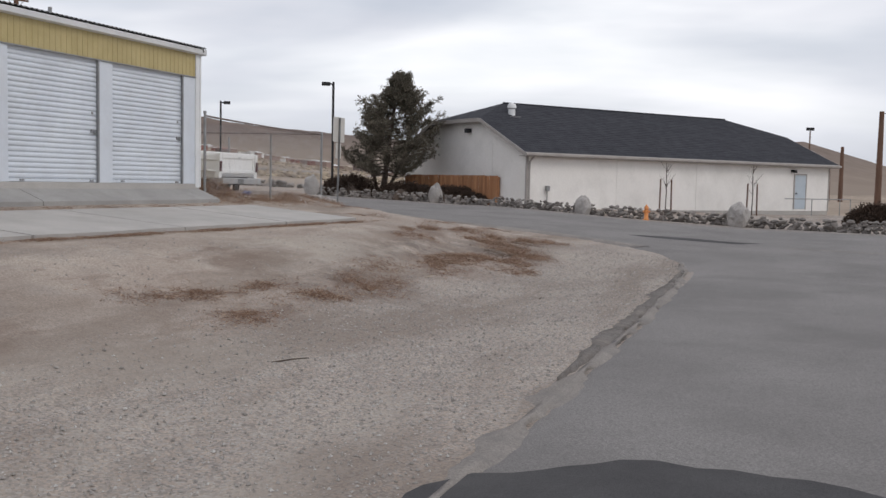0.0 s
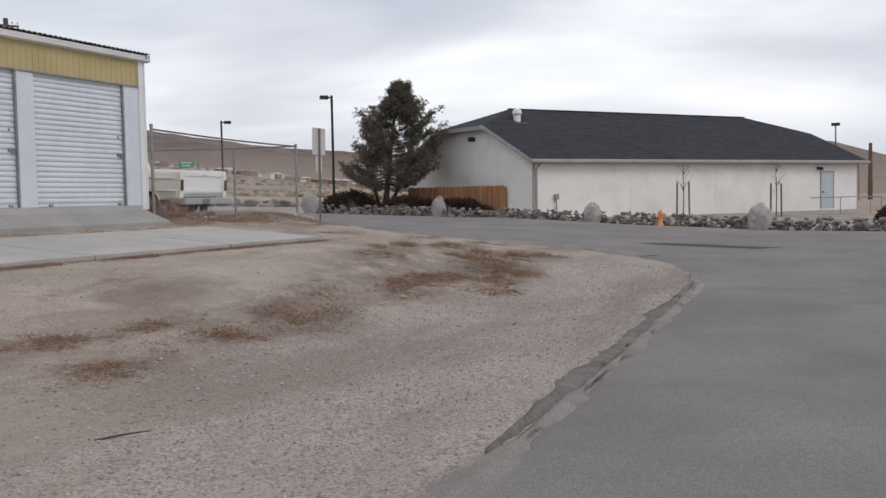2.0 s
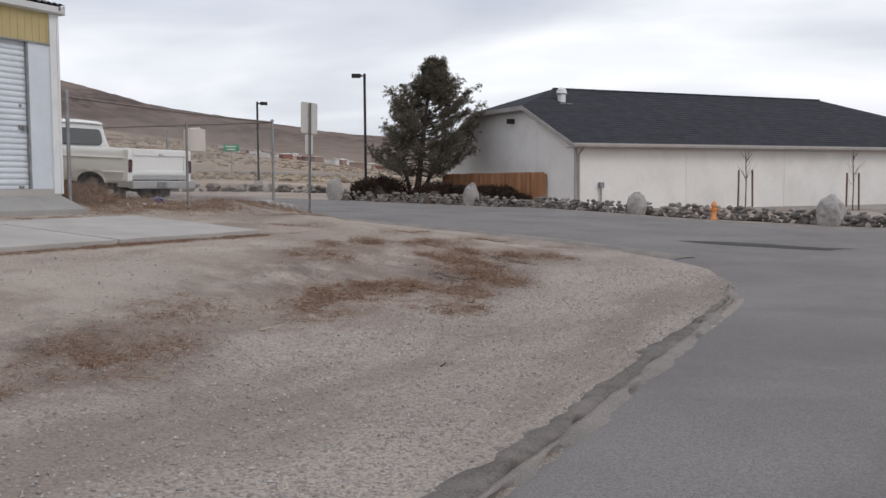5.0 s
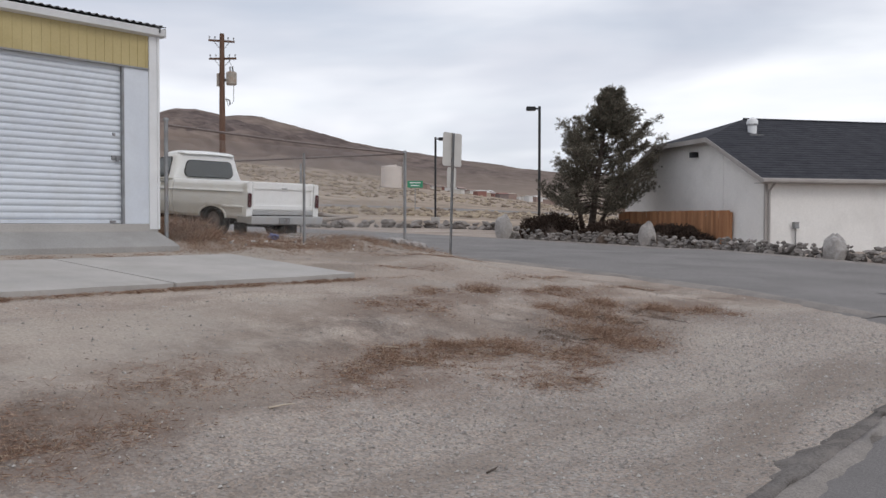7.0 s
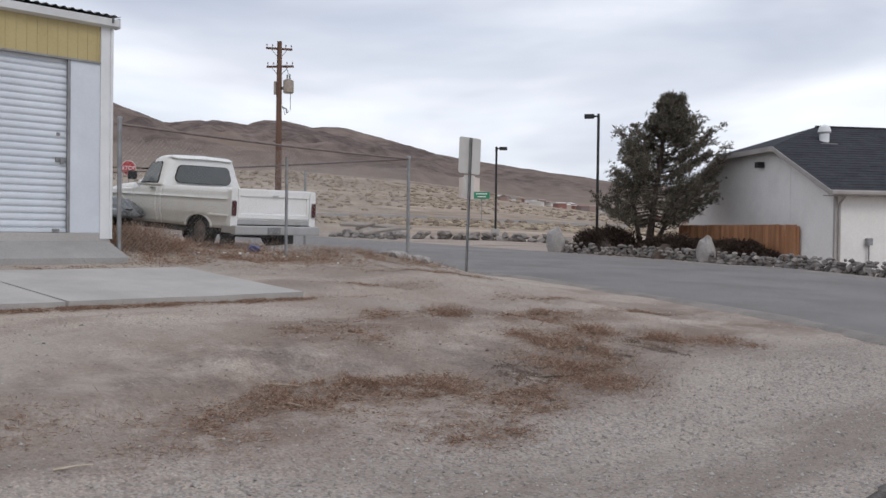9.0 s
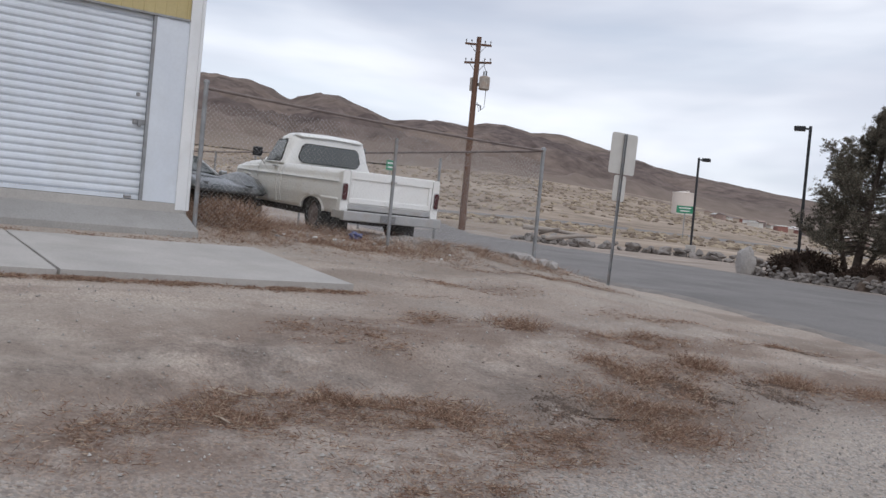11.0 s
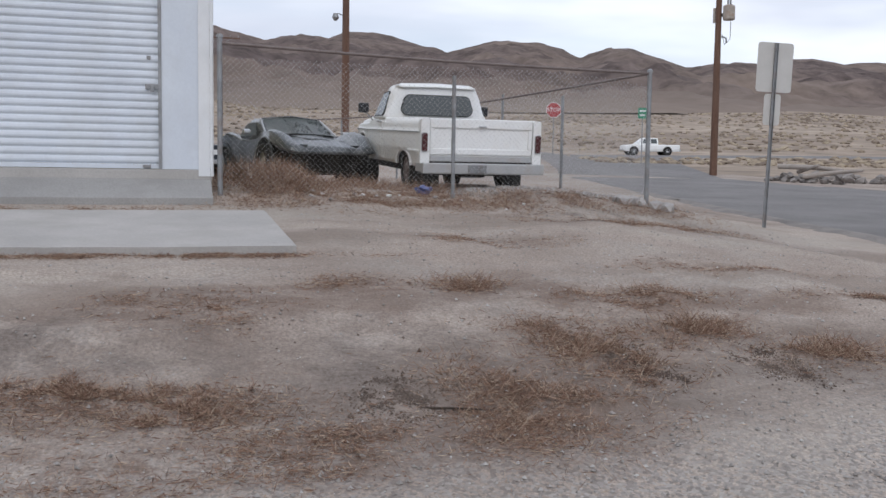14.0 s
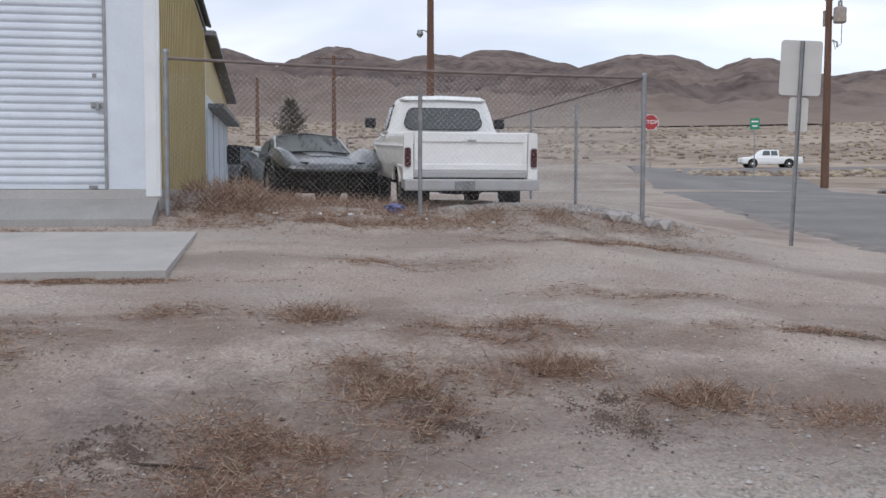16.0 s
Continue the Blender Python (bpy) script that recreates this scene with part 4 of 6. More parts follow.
# ---- road sign seen from behind ----
def back_sign():
    x, y = -13.66, 26.33
    z = ground_at(x, y)
    s = thing("road_sign", pose(x, y, z, -2.2, 0, 0), "back of a blank rectangular road sign on steel post", "road sign")
    u = bmesh.new()
    add_prism(u, [(-0.028, -0.015), (0.028, -0.015), (0.028, 0.022), (0.02, 0.022), (0.02, -0.005), (-0.02, -0.005), (-0.02, 0.022), (-0.028, 0.022)], -0.3, 3.08, "z")
    u.transform(pose(0, 0, 0, 0, 0, -100))
    part("post", u, GALV, s, "grey channel post")

    def plate(w, h, z0, off):
        o = []
        r = 0.05
        for cx, cz, a0 in ((w / 2 - r, h - r, 0), (-w / 2 + r, h - r, 90), (-w / 2 + r, r, 180), (w / 2 - r, r, 270)):
            for k in range(4):
                t = radians(a0 + 30 * k)
                o.append((cx + r * math.cos(t), z0 + cz + r * math.sin(t)))
        bm = prism(o, off, off + 0.004, "y")
        bm.transform(pose(0, 0, 0, 0, 0, 80))
        return bm
    part("plate", plate(0.62, 0.82, 2.27, 0.024), SIGNGREY, s, "grey unpainted sign back")
    part("lower_plate", plate(0.29, 0.52, 1.72, 0.024), SIGNGREY, s, "smaller grey sign back")
    for zz in (2.4, 2.95):
        part("bolt", box(-0.012, 0.012, -0.012, 0.012, zz, zz + 0.024), GALV, s)
    return s


back_sign()


# ---- poles and lamps ----
def street_lamp(x, y, top, arm_dir, label):
    z = full_ground(x, y)
    L = thing("street_lamp", pose(x, y, z, 0, 0, arm_dir), label, "street lamp", group="parking lot lamps")
    h = top - z
    part("base", box(-0.28, 0.28, -0.28, 0.28, -0.4, 0.5, 0.03), CONCRETE, L, "square concrete lamp base")
    part("pole", box(-0.065, 0.065, -0.065, 0.065, 0.5, h, 0.008), BLACKSTEEL, L, "square black steel pole")
    part("arm", box(0.065, 0.22, -0.03, 0.03, h - 0.16, h - 0.08), BLACKSTEEL, L)
    part("lamp_head", box(0.2, 0.68, -0.19, 0.19, h - 0.22, h - 0.02, 0.03), BLACKSTEEL, L, "black shoebox lamp head")
    return L


street_lamp(-26.0, 49.47, 7.3, 215, "tall black shoebox lamp on square pole")
street_lamp(-39.5, 57.76, 7.05, 35, "tall black shoebox lamp beside rock pile")


def utility_pole(x, y, top, rad, label, arms=(), lean=0.0):
    z = full_ground(x, y)
    p = thing("utility_pole", pose(x, y, z, 0, lean, 0), label, "utility pole")
    h = top - z
    part("pole", tube([(0, 0, -0.5), (0, 0, h * 0.5), (0, 0, h)], [rad, rad * 0.86, rad * 0.68], 12), POLEWOOD, p, "brown creosoted wood pole")
    for hz, half, az in arms:
        bm = box(-half, half, 0.1, 0.2, h - hz - 0.06, h - hz + 0.06)
        bm.transform(pose(0, 0, 0, 0, 0, az))
        arm = part("crossarm", bm, POLEWOOD, p, "wooden crossarm")
        for k in (-0.92, -0.5, 0.5, 0.92):
            q = pose(0, 0, 0, 0, 0, az) @ Vector((half * k, 0.15, h - hz))
            part("insulator", tube([(q.x, q.y, q.z + 0.05), (q.x, q.y, q.z + 0.16), (q.x, q.y, q.z + 0.2), (q.x, q.y, q.z + 0.27)], [0.02, 0.02, 0.055, 0.03], 8), GALV, arm, "grey insulator")
        for k in (-0.6, 0.6):
            q = pose(0, 0, 0, 0, 0, az) @ Vector((half * k, 0.12, h - hz - 0.05))
            part("brace", tube([q, (0, 0.0, h - hz - 0.65)], 0.02, 5), GALV, arm)
    return p, h


pole, ph = utility_pole(-47.1, 46.2, 13.0, 0.215, "tall wooden utility pole with transformer and two crossarms", arms=((0.42, 0.8, 60), (1.5, 0.85, 35)))
tr = part("transformer", tube([(0.5, 0.32, ph - 3.15), (0.5, 0.32, ph - 3.1), (0.5, 0.32, ph - 2.4), (0.5, 0.32, ph - 2.33)], [0.28, 0.32, 0.32, 0.2], 16), TRANSF, pole, "rust-stained round grey transformer")
for a in (-0.12, 0.12):
    part("bushing", tube([(0.5 + a, 0.32, ph - 2.35), (0.5 + a, 0.32, ph - 2.05), (0.5 + a, 0.32, ph - 2.0)], [0.05, 0.05, 0.02], 8), GALV, tr)
part("hanger", box(-0.25, 0.45, 0.1, 0.25, ph - 2.9, ph - 2.75), GALV, pole)
part("side_box", box(-0.42, -0.2, -0.1, 0.12, ph - 3.2, ph - 2.4, 0.02), TRANSF, pole, "grey cutout box")
cable = [(0.3, 0.2, ph - 1.4), (0.75, 0.3, ph - 2.4), (0.72, 0.3, ph - 4.2), (0.35, 0.2, ph - 4.45), (0.1, 0.2, ph - 3.9)]
part("drop_cable", tube(cable, 0.018, 5), BLACKSTEEL, pole, "thin hanging cable")
part("bracket", tube([(0.15, 0.15, ph - 4.0), (0.4, 0.25, ph - 4.1), (0.45, 0.25, ph - 4.35)], 0.05, 6), GALV, pole)


# ---- vehicles ----
def loft(stations, closed_ends=True, mirror=True):
    """A skin through half sections (x, [(y, z), ...]), mirrored in y."""
    bm = bmesh.new()
    rings = []
    for x, half in stations:
        pts = list(half)
        if mirror:
            pts = pts + [(-y, z) for y, z in reversed(half) if abs(y) > 1e-4]
        rings.append([bm.verts.new((x, y, z)) for y, z in pts])
    for a, b in zip(rings, rings[1:]):
        n = len(a)
        for k in range(n):
            bm.faces.new((a[k], a[(k + 1) % n], b[(k + 1) % n], b[k]))
    if closed_ends:
        bm.faces.new(rings[0][::-1])
        bm.faces.new(rings[-1])
    bmesh.ops.recalc_face_normals(bm, faces=bm.faces[:])
    return bm


def wheel(parent, x, y, r, w, rim_mat, label="black tyre"):
    s = 1 if y > 0 else -1
    e = new("wheel")
    e.parent = parent
    e.location = (x, y, r)
    prof = [(-w / 2, r * 0.62), (-w / 2, r * 0.92), (-w * 0.38, r), (w * 0.38, r), (w / 2, r * 0.92), (w / 2, r * 0.62)]
    bm = bmesh.new()
    n = 24
    rings = [[bm.verts.new((rad * math.cos(2 * math.pi * k / n), yy, rad * math.sin(2 * math.pi * k / n))) for k in range(n)] for yy, rad in prof]
    for a, b in zip(rings, rings[1:] + rings[:1]):
        for k in range(n):
            bm.faces.new((a[k], a[(k + 1) % n], b[(k + 1) % n], b[k]))
    bmesh.ops.recalc_face_normals(bm, faces=bm.faces[:])
    part("tyre", bm, RUBBER, e, label, smooth=True)
    bm = bmesh.new()
    prof = [(0.0, r * 0.63), (w * 0.42 * s, r * 0.63), (w * 0.30 * s, r * 0.52), (w * 0.36 * s, r * 0.25), (w * 0.46 * s, r * 0.2), (w * 0.46 * s, 0.001)]
    rings = [[bm.verts.new((rad * math.cos(2 * math.pi * k / n), yy, rad * math.sin(2 * math.pi * k / n))) for k in range(n)] for yy, rad in prof]
    for a, b in zip(rings, rings[1:]):
        for k in range(n):
            bm.faces.new((a[k], a[(k + 1) % n], b[(k + 1) % n], b[k]))
    bmesh.ops.recalc_face_normals(bm, faces=bm.faces[:])
    part("rim", bm, rim_mat, e, smooth=True)
    return e


def rounded_outline(w0, w1, z0, z1, r, n=4):
    """A trapezoid in (y, z), w0 wide below and w1 above, with round corners."""
    cs = ((w0 / 2 - r, z0 + r, -90), (w1 / 2 - r, z1 - r, 0), (-w1 / 2 + r, z1 - r, 90), (-w0 / 2 + r, z0 + r, 180))
    out = []
    for cy, cz, a0 in cs:
        for k in range(n + 1):
            t = radians(a0 + 90 * k / n)
            out.append((cy + r * math.cos(t), cz + r * math.sin(t)))
    return out


def old_pickup():
    """Sixties pickup, tail towards the fence, sunk on its rear springs so that the nose points up."""
    t = thing("pickup_truck", pose(-14.42, 21.54, 1.02, 0, -3.0, 181.5), "old white pickup truck parked behind chain-link fence", "pickup truck")
    lo = 0.36

    def width(x, z):
        w = 1.02 - 0.045 * ((z - 0.72) / 0.4) ** 2 - 0.02 * (z < 0.60)
        if x > 4.2:
            w -= 0.10 * ((x - 4.2) / 0.6) ** 2
        return w + (0.012 if 0.885 < z < 0.935 else 0)

    def top(x):
        if x < 2.45:
            return 1.14
        if x < 3.55:
            return 1.145
        return 1.06 - 0.05 * (x - 3.55)

    def skin(xs, cx, rx, ztop, sgn):
        """Body side with one wheel opening, a rolled upper edge and a crease below the belt."""
        bm = bmesh.new()
        rows = []
        for x in xs:
            zb = lo
            if cx is not None and abs(x - cx) < rx:
                zb = lo + (ztop - lo) * math.sqrt(1 - ((x - cx) / rx) ** 2)
            zt = top(x)
            cuts = [zb + (0.58 - zb) * k / 3 if zb < 0.55 else zb + 0.004 * k for k in range(3)]
            zs = cuts + [max(z, cuts[-1] + 0.004 * (k + 1)) for k, z in enumerate((0.60, 0.66, 0.75, 0.84, 0.885, 0.90, 0.92, 0.935, 0.99, 1.04))]
            zs = [min(z, zt - 0.03) for z in zs]
            row = [bm.verts.new((x, sgn * width(x, z), z)) for z in zs]
            row += [bm.verts.new((x, sgn * (width(x, zt) - 0.005), zt - 0.015)), bm.verts.new((x, sgn * (width(x, zt) - 0.03), zt)), bm.verts.new((x, sgn * (width(x, zt) - 0.10), zt + 0.002))]
            rows.append(row)
        for a, b in zip(rows, rows[1:]):
            for k in range(len(a) - 1):
                bm.faces.new((a[k], a[k + 1], b[k + 1], b[k]))
        bmesh.ops.remove_doubles(bm, verts=bm.verts[:], dist=0.0005)
        bmesh.ops.recalc_face_normals(bm, faces=bm.faces[:])
        bmesh.ops.solidify(bm, geom=bm.faces[:], thickness=0.02)
        bmesh.ops.recalc_face_normals(bm, faces=bm.faces[:])
        return bm

    def lip(cx, rx, ztop, sgn, r):
        a = np.linspace(0.0, math.pi, 19)
        return tube([(cx + rx * math.cos(v), sgn * (width(cx + rx * math.cos(v), 0.5) + 0.004), lo + (ztop - lo) * math.sin(v)) for v in a], r, 6)
    for s in (1, -1):
        part("bed_side", skin(np.linspace(0.09, 2.43, 60), 1.12, 0.43, 0.60, s), TRUCKWHITE, t, "white bed side with wheel opening", smooth=True)
        part("door", skin(np.linspace(2.62, 3.53, 20), None, 1, 1, s), TRUCKWHITE, t, "white door skin with side crease", smooth=True)
        part("cab_corner", skin(np.linspace(2.445, 2.61, 6), None, 1, 1, s), TRUCKWHITE, t, smooth=True)
        part("front_fender", skin(np.linspace(3.545, 4.80, 50), 4.02, 0.50, 0.84, s), TRUCKWHITE, t, "white front fender", smooth=True)
        for x0, x1 in ((0.16, 2.42), (2.45, 3.52), (3.56, 4.5)):
            part("trim_strip", box(x0, x1, s * 1.012 - 0.016, s * 1.012 + 0.012, 0.90, 0.922, 0.004), CHROME, t, "dull side trim strip")
        part("arch_lip", lip(1.12, 0.44, 0.61, s, 0.022), TRUCKWHITE, t, "rolled wheel arch lip", smooth=True)
        part("arch_lip", lip(4.02, 0.51, 0.85, s, 0.038), TRUCKWHITE, t, "broad raised wheel arch lip", smooth=True)
        part("lower_ridge", box(0.10, 0.74, s * 1.012 - 0.03, s * 1.012 + 0.028, 0.585, 0.635, 0.018), TRUCKWHITE, t, "raised lower ledge")
        post = prism(rounded_outline(0.155, 0.135, 0.40, 1.135, 0.045), 0.0, 0.13, "x")
        bmesh.ops.translate(post, verts=post.verts[:], vec=(0, s * 0.955, 0))
        cp = part("corner_post", post, TRUCKWHITE, t, "white rounded rear corner", smooth=False)
        tl = prism(rounded_outline(0.088, 0.088, 0.615, 0.895, 0.03), -0.03, 0.01, "x")
        bmesh.ops.translate(tl, verts=tl.verts[:], vec=(0, s * 0.968, 0))
        part("tail_light", tl, TAILRED, cp, "dark red vertical tail light")
        bz = prism(rounded_outline(0.108, 0.108, 0.60, 0.91, 0.035), -0.012, 0.005, "x")
        bmesh.ops.translate(bz, verts=bz.verts[:], vec=(0, s * 0.968, 0))
        part("light_bezel", bz, CHROME, cp, "thin chrome bezel")
        part("bed_rail", box(0.13, 2.40, s * 0.90 - 0.05, s * 0.90 + 0.03, 1.10, 1.138, 0.012), TRUCKWHITE, t, "white folded bed rail")
    part("bed_floor", box(0.10, 2.40, -0.95, 0.95, 0.60, 0.66), UNDER, t)
    part("bed_front", box(2.36, 2.42, -0.93, 0.93, 0.66, 1.13, 0.01), TRUCKWHITE, t, "white front panel of the bed")
    tg = box(0.03, 0.075, -0.872, 0.872, 0.45, 1.135, 0.012)
    gate = part("tailgate", tg, TRUCKWHITE, t, "white tailgate with raised border")
    for y0, y1, z0, z1 in ((-0.868, 0.868, 0.985, 1.13), (-0.868, 0.868, 0.565, 0.66), (-0.868, -0.80, 0.664, 0.981), (0.80, 0.868, 0.664, 0.981)):
        part("raised_border", box(0.004, 0.032, y0, y1, z0, z1, 0.012), TRUCKWHITE, gate)
    part("tailgate_handle", box(-0.028, 0.006, -0.065, 0.065, 1.0, 1.03, 0.008), CHROME, gate, "small chrome tailgate handle")
    part("lower_roll", box(0.008, 0.032, -0.868, 0.868, 0.455, 0.545, 0.011), BUMPERGREY, gate, "dull lower tailgate panel")
    part("bumper", box(-0.16, -0.02, -1.03, 1.03, 0.265, 0.435, 0.022), BUMPERGREY, t, "weathered white-grey rear bumper")
    for s in (1, -1):
        part("bumper_bracket", box(-0.018, 0.3, s * 1.0 - 0.02, s * 1.0 + 0.02, 0.29, 0.42, 0.008), BUMPERGREY, t)
    part("licence_plate", box(-0.175, -0.162, -0.03, 0.28, 0.28, 0.41, 0.003), GALV, t, "faded licence plate")

    # greenhouse: narrow roof with a soft overhang, flared base, sloping screen
    def sec(zb, wb, wt, zr, cap):
        zs = zr - 0.30
        return [(0, zb), (wb, zb), (wb - 0.012, zb + 0.04), (wb - 0.05, zb + 0.10), (wt + 0.055, zs + 0.08), (wt + 0.012, zr - 0.13), (wt - 0.02, zr - 0.055), (wt - 0.09, zr - 0.012), (wt - 0.25, zr + cap * 0.6), (0, zr + cap)]
    zb = 1.12
    gh = loft([(2.455, sec(zb, 0.96, 0.66, 1.655, 0.0)), (2.475, sec(zb, 0.975, 0.735, 1.70, 0.012)), (2.53, sec(zb, 0.985, 0.79, 1.735, 0.02)),
               (2.66, sec(zb, 0.985, 0.80, 1.752, 0.028)), (2.88, sec(zb, 0.985, 0.80, 1.752, 0.03)), (3.04, sec(zb, 0.985, 0.785, 1.72, 0.03)),
               (3.12, sec(zb, 0.98, 0.775, 1.66, 0.02)), (3.32, sec(zb, 0.97, 0.82, 1.42, 0.0)), (3.45, sec(zb, 0.95, 0.86, 1.30, 0.0))])
    part("cab", gh, TRUCKWHITE, t, "white cab with rounded roof", smooth=True)
    rl = loft([(2.405, [(0, 1.715), (0.60, 1.70), (0.66, 1.685), (0.60, 1.69), (0, 1.705)]), (2.45, [(0, 1.755), (0.66, 1.735), (0.745, 1.70), (0.66, 1.68), (0, 1.69)]), (2.58, [(0, 1.785), (0.66, 1.765), (0.79, 1.71), (0.66, 1.68), (0, 1.69)])])
    part("roof_lip", rl, TRUCKWHITE, t, "overhanging rear roof edge", smooth=True)
    for nm, grow, dx, mt, lb in (("window_seal", 0.035, 0.0, RUBBER, "black rubber window seal"), ("rear_window", 0.0, -0.012, GLASS, "wide rounded rear window")):
        o = rounded_outline(1.35 + grow, 1.27 + grow, 1.20 - grow / 2, 1.55 + grow / 2, 0.12 + grow / 2, 6)
        bm = prism(o, -0.014, 0.03, "x")
        bmesh.ops.translate(bm, verts=bm.verts[:], vec=(2.448 + dx, 0, 0))
        part(nm, bm, mt, t, lb)
    for s in (1, -1):
        for nm, g, dy, mt, lb in (("side_window_seal", 0.022, 0.012, RUBBER, "black window seal"), ("side_window", 0.0, 0.020, GLASS, "side door window")):
            o = [(2.66 - g, 1.185 - g), (3.24 + g * 1.5, 1.185 - g), (3.06 + g, 1.575 + g), (2.74 - g, 1.60 + g), (2.68 - g, 1.55 + g)]
            bm = bmesh.new()
            vs = [[bm.verts.new((x, s * (0.955 - (z - 1.18) * 0.30 + dy + off), z)) for x, z in o] for off in (-0.03, 0.0)]
            n = len(o)
            for k in range(n):
                bm.faces.new((vs[0][k], vs[0][(k + 1) % n], vs[1][(k + 1) % n], vs[1][k]))
            bm.faces.new(vs[0][::-1])
            bm.faces.new(vs[1])
            bmesh.ops.recalc_face_normals(bm, faces=bm.faces[:])
            part(nm, bm, mt, t, lb)
        mr = part("door_mirror", box(3.22, 3.29, s * 1.19 - 0.10, s * 1.19 + 0.10, 1.22, 1.40, 0.03), BLACKSTEEL, t, "black door mirror")
        part("mirror_arm", tube([(3.26, s * 1.0, 1.08), (3.27, s * 1.12, 1.20), (3.26, s * 1.19, 1.23)], 0.012, 6), CHROME, mr)
        part("door_handle", box(2.66, 2.82, s * 1.0 - 0.01, s * 1.0 + 0.045, 1.05, 1.085, 0.010), CHROME, t, "chrome door handle")
    hood = loft([(3.32, [(0, 0.95), (0.95, 0.95), (0.965, 1.05), (0.93, 1.13), (0.80, 1.18), (0.45, 1.20), (0, 1.205)]), (3.95, [(0, 0.95), (0.95, 0.95), (0.965, 1.03), (0.93, 1.10), (0.80, 1.15), (0.45, 1.175), (0, 1.18)]),
                 (4.40, [(0, 0.95), (0.93, 0.95), (0.94, 1.0), (0.90, 1.07), (0.78, 1.11), (0.45, 1.135), (0, 1.14)]), (4.68, [(0, 0.92), (0.89, 0.92), (0.90, 0.97), (0.86, 1.02), (0.75, 1.05), (0.45, 1.075), (0, 1.08)]), (4.80, [(0, 0.90), (0.83, 0.90), (0.83, 0.92), (0.80, 0.95), (0.7, 0.97), (0.42, 0.985), (0, 0.99)])])
    part("hood", hood, TRUCKWHITE, t, "white hood with rounded front edge", smooth=True)
    part("grille", box(4.76, 4.82, -0.86, 0.86, 0.5, 0.90, 0.02), BUMPERGREY, t)
    part("bumper", box(4.86, 4.98, -1.0, 1.0, 0.36, 0.5, 0.03), BUMPERGREY, t, "weathered front bumper")
    # chassis block, kept dark and deep to imitate the shadow under the truck
    part("underbody", box(0.3, 4.6, -0.72, 0.72, 0.22, 0.5), UNDER, t, "dark chassis block deepened to stand in for the shade underneath")
    for s in (1, -1):
        part("inner_panel", box(0.2, 4.6, s * 0.84 - 0.02, s * 0.84 + 0.02, 0.40, 0.95), UNDER, t)
    part("spare_tyre", tube([(0.75, 0.02, 0.18), (0.75, 0.02, 0.34)], 0.34, 20), RUBBER, t)
    for yy in (0.55, -0.90):
        part("mud_flap", box(0.50, 0.52, yy, yy + 0.34, 0.02, 0.42), RUBBER, t, "black mud flap")
    part("axle", tube([(1.12, -0.75, 0.33), (1.12, 0.75, 0.33)], 0.05, 8), UNDER, t)
    for xx in (1.12, 4.02):
        for s in (1, -1):
            w = wheel(t, xx, s * 0.85, 0.335, 0.2, RUSTY)
            w.location.z = 0.335 - 0.052 * xx
    return t


old_pickup()


